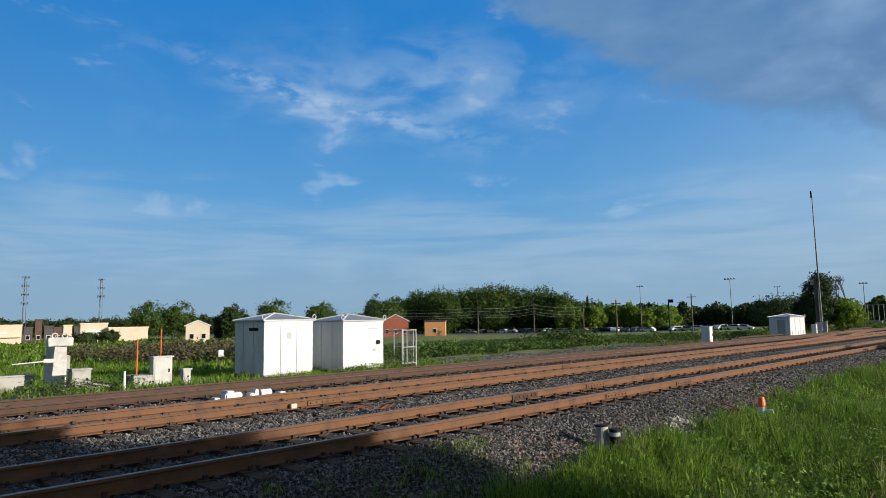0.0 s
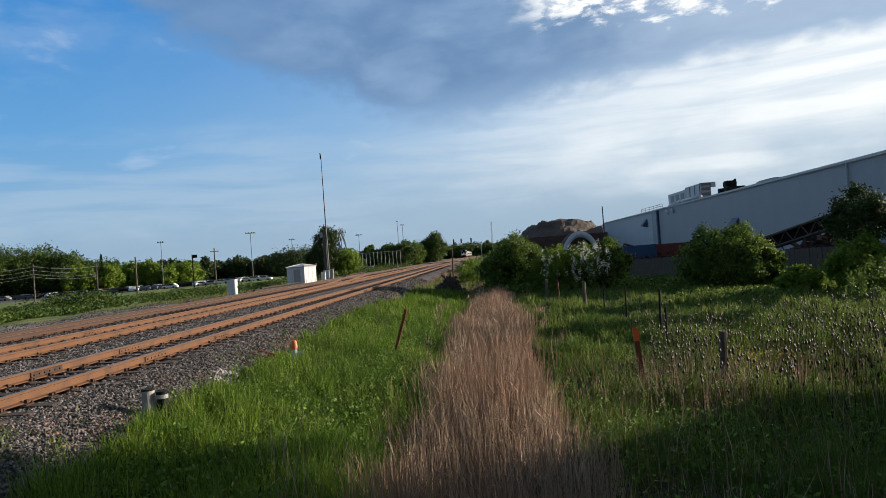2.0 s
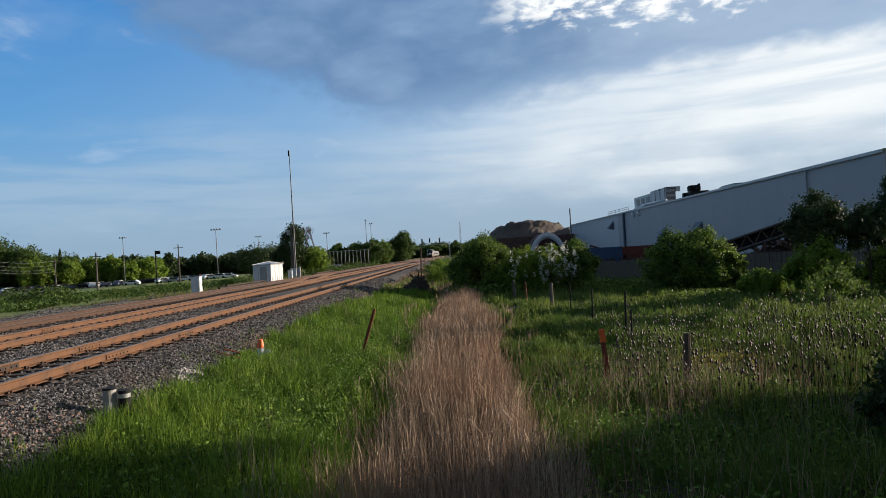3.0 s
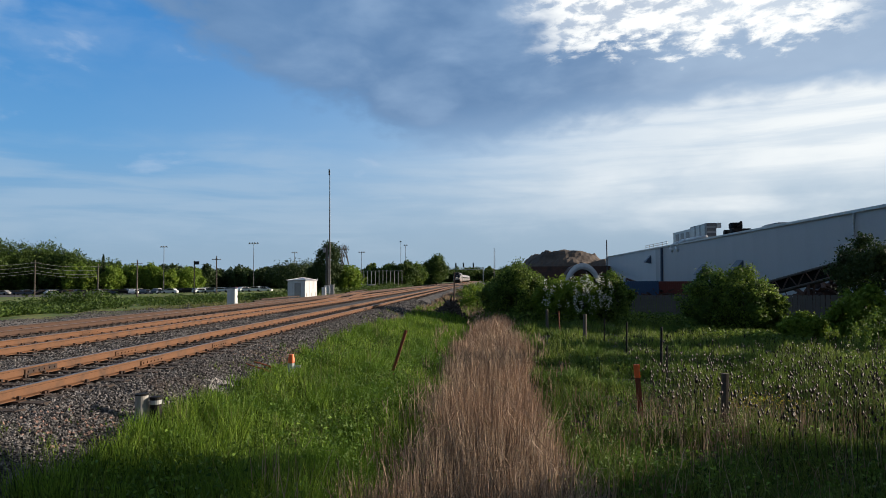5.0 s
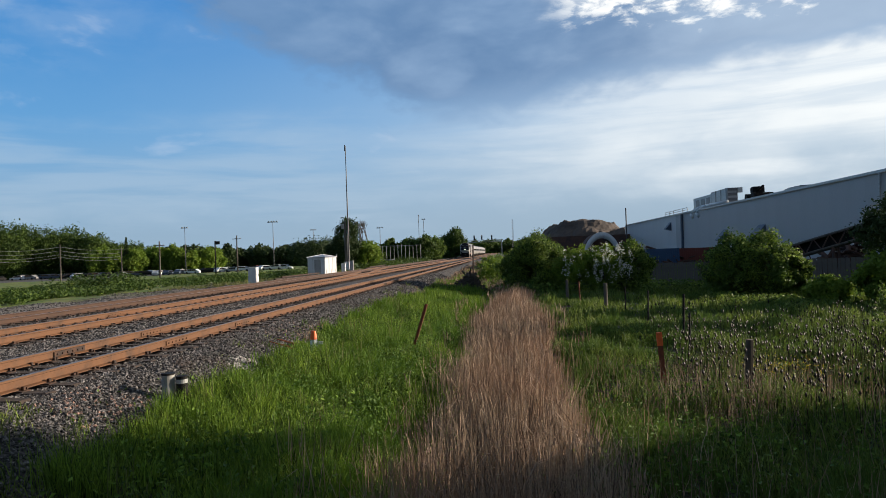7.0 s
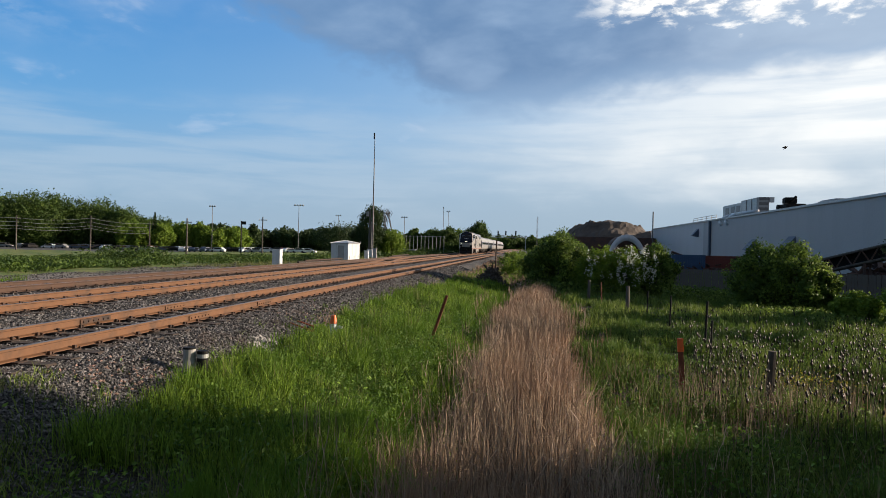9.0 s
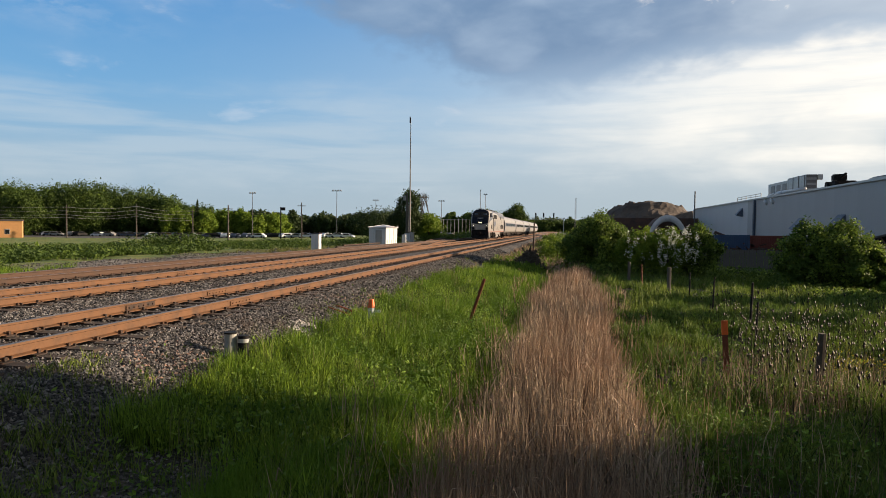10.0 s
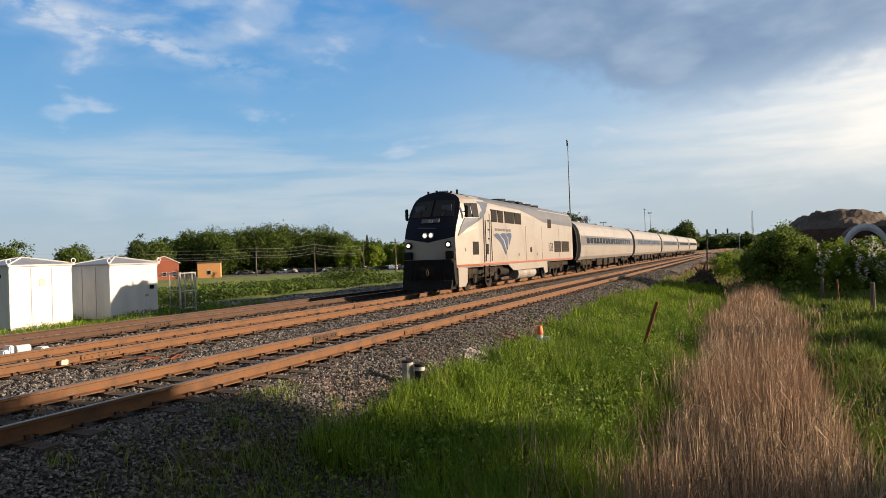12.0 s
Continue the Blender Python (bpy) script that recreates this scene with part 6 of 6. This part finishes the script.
def teasels():
    """Dead seed heads on stiff stalks."""
    rng = np.random.default_rng(41)
    base = np.array([(1, 0, 0), (-1, 0, 0), (0, 1, 0), (0, -1, 0), (0, 0, 1), (0, 0, -1)], float)
    tri = np.array([(0, 2, 4), (2, 1, 4), (1, 3, 4), (3, 0, 4), (2, 0, 5), (1, 2, 5), (3, 1, 5), (0, 3, 5)])
    V, T, n0 = [], [], 0
    n = 1500
    x = np.concatenate([rng.uniform(2.8, 11, n - 500), rng.uniform(4, 14, 500)])
    y = np.concatenate([rng.uniform(9.5, 17, n - 500), rng.uniform(15, 23, 500)])
    keep = (x > 1.6 + 0.12 * y)
    x, y = x[keep], y[keep]
    n = len(x)
    h = rng.uniform(0.5, 1.05, n)
    z = ground_z(x, y)
    v, t = blades(x, y, z, h, np.full(n, 0.009), np.abs(rng.normal(0.08, 0.07, n)), rng, 0.5)
    V.append(v), T.append(t)
    n0 = len(v)
    tips = v.reshape(-1, 5, 3)[:, 4]
    s = rng.uniform(0.014, 0.026, n)
    hv = base[None] * np.stack([s, s, s * 2.1], 1)[:, None] + tips[:, None]
    V.append(hv.reshape(-1, 3)), T.append((tri[None] + 6 * np.arange(n)[:, None, None]).reshape(-1, 3) + n0)
    ob = new("dead_weeds", mesh_from("dead_weeds", np.concatenate(V), np.concatenate(T), [M["weed"]]))
    tagged(ob, "dark dead seed heads on stiff stalks", "weeds", kind="stuff")
    # pale dry stems among them
    n = 2100
    x, y = np.concatenate([rng.uniform(1.6, 8.5, n - 500), rng.normal(3.9, 0.9, 500)]), np.concatenate([rng.uniform(4, 15, n - 500), rng.normal(12.0, 1.0, 500)])
    v, t = blades(x, y, ground_z(x, y), rng.uniform(0.3, 0.85, n), np.full(n, 0.009), np.abs(rng.normal(0.2, 0.2, n)), rng)
    ob = new("dry_stems", mesh_from("dry_stems", v, t, [M["reed"]]))
    tagged(ob, "pale dry stems standing in the field", "weeds", kind="stuff")
    n = 380
    x, y = rng.normal(5.3, 0.5, n), rng.normal(13.8, 0.7, n)
    p = np.stack([x, y, ground_z(x, y) + rng.uniform(0.25, 0.6, n)], 1)
    v, t = leaf_quads(p, np.full(n, 0.022), rng)
    ob = new("yellow_flowers", mesh_from("yellow_flowers", v, t, [M["yellow"]]))
    tagged(ob, "patch of small yellow flowers in the field", "flowers", kind="stuff")


def leaf_quads(p, s, rng, out=None):
    """Small folded leaves at the points p."""
    n = len(p)
    nrm = rng.normal(0, 1, (n, 3))
    if out is not None:
        nrm += out * 1.1
    nrm /= np.linalg.norm(nrm, axis=1)[:, None]
    a = np.cross(nrm, rng.normal(0, 1, (n, 3)))
    a /= np.linalg.norm(a, axis=1)[:, None] + 1e-9
    b = np.cross(nrm, a)
    s = s[:, None]
    v = np.stack([p - a * s, p - b * s * 0.55 + nrm * s * 0.15, p + a * s, p + b * s * 0.55 + nrm * s * 0.15], 1).reshape(-1, 3)
    t = (np.array([(0, 1, 2), (0, 2, 3)])[None] + 4 * np.arange(n)[:, None, None]).reshape(-1, 3)
    return v, t


teasels()


def crown_points(centre, size, clumps, per, rng, spread=0.3, low=0.0):
    """Leaf points in clumps on and inside an uneven ellipsoid."""
    d = rng.normal(0, 1, (clumps, 3))
    d /= np.linalg.norm(d, axis=1)[:, None]
    d[:, 2] = np.where(d[:, 2] < low, -d[:, 2] * rng.uniform(0.2, 1, clumps), d[:, 2])
    r = rng.uniform(0.55, 1.0, clumps) ** 0.6 * (1 + 0.13 * np.sin(d[:, 0] * 5 + 1) + 0.13 * np.cos(d[:, 1] * 4 + d[:, 2] * 5))
    c = d * r[:, None] * np.array(size)
    k = rng.normal(0, 1, (clumps, per, 3))
    k *= (spread * np.mean(size)) * rng.uniform(0.5, 1.0, (clumps, 1, 1)) * 0.55
    p = (c[:, None] + k).reshape(-1, 3)
    out = p / (np.linalg.norm(p, axis=1)[:, None] + 1e-6)
    return p + np.array(centre), out


def limbs(x, y, z, h, crown_r, rng, r0):
    bm = bmesh.new()
    tip = Vector((x + rng.uniform(-0.15, 0.15) * crown_r, y, z + h * 0.8))
    mid = Vector((x + rng.uniform(-0.08, 0.08) * crown_r, y, z + h * 0.4))
    rod((x, y, z - 0.15), mid, r0, r0 * 0.7, 8, bm)
    rod(mid, tip, r0 * 0.7, r0 * 0.2, 7, bm)
    for i in range(7):
        a = rng.uniform(0, 6.28)
        f = rng.uniform(0.25, 0.85)
        s = Vector((x, y, z)).lerp(tip, f)
        e = s + Vector((math.cos(a) * crown_r * rng.uniform(0.5, 0.85), math.sin(a) * crown_r * rng.uniform(0.5, 0.85), h * rng.uniform(0.08, 0.25)))
        rod(s, e, r0 * 0.35, r0 * 0.08, 5, bm)
    return bm


def tree(x, y, h, w, seed, mat="leaf_tree", name="tree", label="", clumps=60, per=40, leaf_size=0.12, skirt=0.3, cat="tree", trunk=0.0, spread=0.3, group=""):
    """A trunk with limbs and a crown of leaf clumps."""
    rng = np.random.default_rng(seed)
    r = random.Random(seed)
    z = gz(x, y)
    t = tagged(empty(name), label, cat, group)
    part("trunk", limbs(x, y, z, h, w / 2, r, trunk or max(0.03, h * 0.022)), M["bark"], t)
    lo = h * skirt
    cz, hz = z + (h + lo) / 2, (h - lo) / 2
    p, out = crown_points((x, y, cz), (w / 2, w / 2, hz), clumps, per, rng, spread, -1.0 if skirt < 0.15 else -0.6)
    p[:, 2] = np.maximum(p[:, 2], z + 0.03)
    v, f = leaf_quads(p, leaf_size * rng.uniform(0.6, 1.3, len(p)), rng, out)
    ob = new("crown", mesh_from("crown", v, f, [M[mat]]))
    ob.parent = t
    return t


# bushes at the head of the ditch and along the plank fence
BUSH = "dense green leafy bush at the field edge"
for i, (x, y, h, w, m) in enumerate(((1.95, 44.5, 3.8, 3.3, "leaf_bush"), (3.2, 45.0, 3.0, 2.4, "leaf_bush"), (0.9, 46.0, 2.9, 2.4, "leaf_bush"), (4.4, 42.5, 2.75, 3.0, "leaf_light"), (5.9, 42.0, 2.85, 2.4, "leaf_light"),
                                     (7.9, 43.0, 2.9, 2.6, "leaf_bush"), (12.7, 38.5, 3.3, 3.2, "leaf_bush"), (14.2, 38.0, 3.2, 3.2, "leaf_bush"), (15.4, 37.6, 2.3, 1.9, "leaf_bush"),
                                     (16.4, 30.0, 2.5, 2.6, "leaf_light"), (14.4, 31.5, 1.2, 1.8, "leaf_light"), (20.5, 30.5, 2.4, 3.4, "leaf_bush"))):
    tree(x, y, h, w, 100 + i, m, "bush", BUSH, 170, 80, 0.085, 0.04, "bush", 0.05, 0.24, "bushes")
rngb = np.random.default_rng(7)
for i, (x, y, w, h, n) in enumerate(((6.2, 40.7, 0.8, 1.1, 520), (6.9, 40.9, 0.6, 0.9, 320), (4.5, 40.7, 1.2, 0.8, 220), (5.6, 40.5, 0.5, 0.5, 120))):
    c = rngb.uniform(-1, 1, (n // 14 + 1, 3)) * np.array([w, 0.35, h])
    p = c[rngb.integers(0, len(c), n)] + rngb.normal(0, 1, (n, 3)) * np.array([0.06, 0.06, 0.13]) + np.array([x, y, gz(x, y) + 2.0])
    v, t = leaf_quads(p, np.full(n, 0.05), rngb)
    tagged(new("white_blossom", mesh_from("white_blossom", v, t, [M["blossom"]])), "clusters of white blossom on the bush", "blossom", kind="stuff")
for i, (x, y, h, w) in enumerate(((17.2, 31.5, 4.5, 2.5), (18.6, 30.0, 3.9, 1.9), (17.6, 25.6, 5.4, 2.3))):
    tree(x, y, h, w, 130 + i, "leaf_dark", "young_tree", "young broadleaf tree with open branches", 120, 60, 0.085, 0.4, "tree", 0.06)
tree(9.4, 16.75, 2.35, 1.5, 140, "leaf_bush", "sapling", "thin sapling with sparse small leaves", 46, 22, 0.04, 0.15, "sapling", 0.022, 0.2)
tree(10.4, 16.0, 1.7, 1.6, 141, "leaf_bush", "sapling", "thin sapling with sparse small leaves", 40, 22, 0.04, 0.1, "sapling", 0.02, 0.2)
for i, (x, y, h, w) in enumerate(((-0.9, 60, 2.2, 3.0), (-0.6, 70, 2.4, 3.4), (0.6, 82, 2.6, 4.0), (-2.6, 100, 1.8, 3.0), (1.2, 54, 1.9, 2.4))):
    tree(x, y, h, w, 150 + i, "leaf_light", "bush", "pale green willow scrub beside the track", 60, 40, 0.1, 0.03, "bush", 0.04, 0.32, "scrub by the track")
# unseen tall trees and low shrubs beside the camera, added to shade the foreground
for i, (x, y, h, w, n) in enumerate(((14.0, 9.0, 10.2, 6.4, 80), (14.5, 3.5, 10.5, 7.0, 80), (18.5, 7.0, 11.0, 7.0, 80), (14.0, -3.0, 10.5, 8.0, 190))):
    tree(x, y, h, w, 160 + i, "leaf_tree", "tree", "unseen tall broadleaf tree added to shade the foreground", n, 70, 0.17, 0.54, "tree", 0.0, 0.34)
tree(14.3, 12.0, 6.9, 3.6, 170, "leaf_tree", "tree", "unseen small broadleaf tree added to shade the near bank", 120, 60, 0.13, 0.68, "tree", 0.0, 0.34)
for i, (x, y, h, w) in enumerate(((11.0, 10.9, 2.7, 2.8), (8.3, 8.6, 3.0, 2.8), (7.6, 6.0, 3.2, 3.0), (7.4, 3.4, 2.6, 3.0), (7.6, 0.6, 2.2, 3.0))):
    tree(x, y, h, w, 180 + i, "leaf_bush", "bush", "unseen low leafy shrub added to shade the near field", 170, 80, 0.08, 0.04, "bush", 0.04, 0.3, "bushes")

# more unseen trees farther out, added to shade the ballast and bank
for i, (x, y, h, w) in enumerate(((21.3, 13.2, 7.3 - gz(21.3, 13.2), 5.0), (21.6, 8.6, 7.2 - gz(21.6, 8.6), 5.2), (21.4, 3.8, 7.2 - gz(21.4, 3.8), 5.4))):
    tree(x, y, h, w, 190 + i, "leaf_tree", "young_tree", "unseen bare-trunked young tree added to shade ballast and bank", 150, 52, 0.15, 0.80, "tree", 0.0, 0.3)

# low shrub whose dark leaf colour stands for the deep shade here
tree(6.3, 8.5, 1.15, 1.9, 186, "leaf_dark", "bush", "low shrub in the weeds, leaves darkened for deep shade", 90, 70, 0.06, 0.04, "bush", 0.03, 0.3, "bushes")

# low undergrowth in front of the plank fence, and knotweed beyond the gravel
def thicket(name, spots, mat, seed, label, leaf_size, per=900):
    rng = np.random.default_rng(seed)
    V, T, n0 = [], [], 0
    for x0, x1, y0, y1, h, n in spots:
        m = n // 30
        cx, cy = rng.uniform(x0, x1, m), rng.uniform(y0, y1, m)
        ch = h * rng.uniform(0.4, 1.0, m)
        k = rng.integers(0, m, n)
        p = np.stack([cx[k] + rng.normal(0, 0.35, n), cy[k] + rng.normal(0, 0.35, n), np.zeros(n)], 1)
        p[:, 2] = ground_z(p[:, 0], p[:, 1]) + ch[k] * rng.uniform(0.05, 1.0, n) ** 0.6
        v, t = leaf_quads(p, leaf_size * rng.uniform(0.6, 1.4, n), rng, np.tile([0.0, 0.0, 0.7], (n, 1)))
        V.append(v), T.append(t + n0)
        n0 += len(v)
    ob = new(name, mesh_from(name, np.concatenate(V), np.concatenate(T), [M[mat]]))
    tagged(ob, label, "undergrowth", kind="stuff")


thicket("undergrowth", [(-0.4, 10, 41, 50, 0.9, 7000), (8, 28, 39, 46, 0.7, 8000), (10, 22, 29, 38, 0.45, 4000)], "leaf_bush", 51, "dark leafy undergrowth before the fence", 0.09)
thicket("knotweed", [(-46, -34, 30, 62, 0.8, 19000), (-60, -40, 26, 75, 0.9, 13000), (-52, -27, 62, 110, 0.8, 15000), (-44, -37, 60, 66, 1.9, 3000), (-34, -28, 100, 118, 1.3, 1500),
                     (-30, -20, 112, 165, 1.2, 5000), (-34, -20, 165, 172, 2.0, 1600)], "leaf_tree", 52, "rough green knotweed and brambles beyond the gravel", 0.13)
thicket("broadleaf_weeds", [(-2.4, -0.9, 3, 22, 0.5, 5200), (-4.7, -1.2, 6.5, 14, 0.46, 9000), (-4.9, -1.2, 14, 26, 0.46, 12000), (1.2, 9, 12, 22, 0.4, 7000), (0.7, 5.0, 3, 14, 0.5, 7000), (-4.6, -3.4, 4, 9, 0.35, 900), (4, 9, 4, 12, 0.45, 5000)], "clover", 53, "low broad-leaved weeds among the grass", 0.03)
thicket("gate_weeds", [(-28.5, -25.6, 24.4, 27.5, 1.2, 1500), (-26.2, -24.6, 20.6, 24.2, 0.3, 500), (-27.2, -25.0, 7.5, 11.5, 0.6, 1300)] , "leaf_tree", 55, "dark weeds round the gate and slabs", 0.05)
thicket("hedge", [(-75, -45, 22, 40, 2.0, 16000)], "hedge", 54, "brown leafless hedge beyond the relay houses", 0.13)


# ---- woods and single trees far off ----
def woods(name, line, mat, seed, label, leaf_size, clumps=110, per=34):
    """A belt of trees: x, y, height and width of each crown."""
    rng = np.random.default_rng(seed)
    V, T, n0 = [], [], 0
    for x, y, h, w in line:
        z = gz(x, y)
        p, out = crown_points((x, y, z + h * 0.55), (w / 2, w / 2, h * 0.47), clumps, per, rng, 0.3, -1.0)
        v, t = leaf_quads(p, leaf_size * rng.uniform(0.6, 1.3, len(p)), rng, out)
        V.append(v), T.append(t + n0)
        n0 += len(v)
        # trunk
        b = blades(np.array([x]), np.array([y]), np.array([z]), np.array([h * 0.7]), np.array([0.5]), np.array([0.02]), rng)
        V.append(b[0]), T.append(b[1] + n0)
        n0 += len(b[0])
    ob = new(name, mesh_from(name, np.concatenate(V), np.concatenate(T), [M[mat]]))
    tagged(ob, label, "woods", kind="stuff")


def belt(a0, a1, dist, h0, h1, n, seed, w=9.0, deep=25.0):
    """Trees along a bearing range (degrees right of the track), heights between h0 and h1."""
    rng = random.Random(seed)
    out = []
    for i in range(n):
        f = (i + rng.random()) / n
        a = radians(a0 + (a1 - a0) * f)
        d = dist + rng.uniform(0, deep)
        h = (h0 + (h1 - h0) * f) * rng.uniform(0.82, 1.08)
        out.append((d * math.sin(a), d * math.cos(a), h, w * rng.uniform(0.8, 1.3)))
    return out


woods("woods", belt(-48.5, -44.5, 255, 11, 16.5, 14, 1) + belt(-44.5, -34.5, 255, 16.5, 15.8, 34, 2, 11) + belt(-34.5, -30.0, 255, 14.5, 9.5, 16, 3), "leaf_tree", 61, "thick dark green broadleaf woods behind the parking lot", 0.36)
woods("woods", belt(-33, -24, 240, 8.8, 7.5, 22, 4, 6, 15), "leaf_light", 62, "lighter green young trees behind the parking lot", 0.38)
woods("woods", belt(-29, -12, 300, 9.6, 9.0, 44, 5, 8, 30) + belt(-110, -50, 420, 9, 10, 60, 6, 14, 40), "leaf_dark", 63, "distant dark tree line", 0.6)
woods("woods", belt(-12, 8, 620, 12, 13, 40, 7, 15, 60) + belt(8, 60, 500, 9, 9, 40, 8, 14, 60) + belt(-10.5, -4.2, 330, 9.0, 9.0, 12, 9, 9, 20), "leaf_tree", 64, "far tree line beyond the tracks", 1.0)
FAR = [(-43, 150, 7.0, 11, "leaf_dark", "round dark tree with a domed crown"), (-27.6, 115, 9.0, 4.4, "leaf_dark", "dark conifer beside the radio mast"),
       (-30.0, 117, 6.0, 3.4, "leaf_dark", "dark conifer beside the radio mast"), (-25.0, 119, 4.6, 5.4, "leaf_light", "light green bush beside the radio mast"),
       (-16.6, 220, 9.6, 7.2, "leaf_tree", "round dark tree beside the line"), (-26.5, 185, 6.4, 6.0, "leaf_tree", "green tree beside the line"),
       (-22.4, 183, 7.0, 6.5, "leaf_tree", "green tree beside the line"), (-20.0, 190, 6.4, 5.5, "leaf_bush", "green tree beside the line"),
       (-150.5, 131.0, 11.5, 4.5, "leaf_dark", "dark slim tree behind the houses"), (-229, 98, 9.6 - gz(-229, 98), 11, "leaf_tree", "broad green tree beside the stores"),
       (-225.5, 107, 9.4 - gz(-225, 107), 10, "leaf_tree", "broad green tree beside the stores"), (-174, 98.5, 10.0, 6, "leaf_dark", "dark tree behind the relay houses"),
       (-168, 108, 10.5, 9, "leaf_tree", "green tree behind the relay houses"), (-160, 119, 10.0, 9, "leaf_tree", "green tree behind the relay houses"),
       (-182, 100, 8, 5, "leaf_dark", "dark tree behind the houses"),
       (-195, 66.5, 0.3 - gz(-195, 66.5), 6, "leaf_dark", "dark round shrub before the stores"), (-193, 72.0, 0.9 - gz(-193, 72), 4.5, "leaf_dark", "dark round shrub before the stores"), (-195, 61.5, -0.2 - gz(-195, 61.5), 4, "leaf_dark", "dark round shrub before the stores")]
for i, (x, y, h, w, m, lab) in enumerate(FAR):
    d = math.hypot(x, y)
    tree(x, y, h, w, 200 + i, m, "tree", lab, 150, 50, 0.0011 * d + 0.05, 0.06 if h < 9 or x < -220 else 0.12, "tree", 0.0, 0.3)


def spruce(x, y, h, w, seed):
    rng = np.random.default_rng(seed)
    n = 1150
    f = rng.random(n) ** 0.7
    a, r = rng.uniform(0, 6.28, n), w / 2 * f * rng.uniform(0.5, 1.1, n)
    z = gz(x, y)
    p = np.stack([x + r * np.cos(a), y + r * np.sin(a), z + h * (1 - f) + 0.2], 1)
    t = tagged(empty("spruce"), "dark pointed spruce rising above the woods", "tree")
    part("trunk", rod((x, y, z), (x, y, z + h * 0.9), 0.22, 0.04), M["bark"], t)
    v, q = leaf_quads(p, np.full(n, 0.4), rng)
    ob = new("crown", mesh_from("crown", v, q, [M["leaf_dark"]]))
    ob.parent = t


spruce(-124, 208, 12.2, 4.4, 5)


def bare_tree(x, y, h):
    r = random.Random(77)
    bm = bmesh.new()
    def grow(p, d, l, rad, depth):
        q = p + d * l
        rod(p, q, rad, rad * 0.65, 5, bm)
        if depth:
            for _ in range(3):
                e = (d + Vector((r.uniform(-0.6, 0.6), r.uniform(-0.6, 0.6), r.uniform(-0.1, 0.45)))).normalized()
                grow(q, e, l * r.uniform(0.6, 0.82), rad * 0.6, depth - 1)
    grow(Vector((x, y, gz(x, y) - 0.1)), Vector((0.03, 0, 1)), h * 0.3, 0.19, 5)
    tagged(part("bare_tree", bm, M["bark"]), "leafless grey tree beside the radio mast", "tree")


bare_tree(-26.9, 125, 9.6)


# ---- what moves ----
TRAIN_X = -12.2
NOSE_Y = ((0.0, 450.0), (2.0, 378.5), (4.0, 307.5), (5.5, 254.0), (7.0, 200.5), (8.3, 154.3), (9.5, 111.6), (11.0, 59.4), (12.0, 25.3))


def motions():
    def rows(offset):
        return [(t, pose(TRAIN_X, y + offset, 0.0)) for t, y in NOSE_Y]
    walk(LOCO, rows(0.0))
    for i, car in enumerate(CARS):
        walk(car, rows(21.4 + 26.0 * i))
    # the bird rises from behind the bushes and crosses the sky
    BIRD.scale = (0.42, 0.42, 0.42)
    walk(BIRD, [(0.0, pose(6.0, 43.0, -1.0, 0, 0, 20)), (7.9, pose(6.0, 43.0, -1.0, 0, 0, 20)), (8.5, pose(7.0, 26.0, 2.9, 0, -30, 20)),
                (9.0, pose(8.41, 23.55, 5.1, 0, -40, 0)), (9.5, pose(9.89, 22.99, 6.92, 0, -40, 0)), (10.0, pose(11.5, 22.5, 8.8, 0, -35, 0)),
                (12.0, pose(20, 21, 14.0, 0, -20, 0))])


motions()
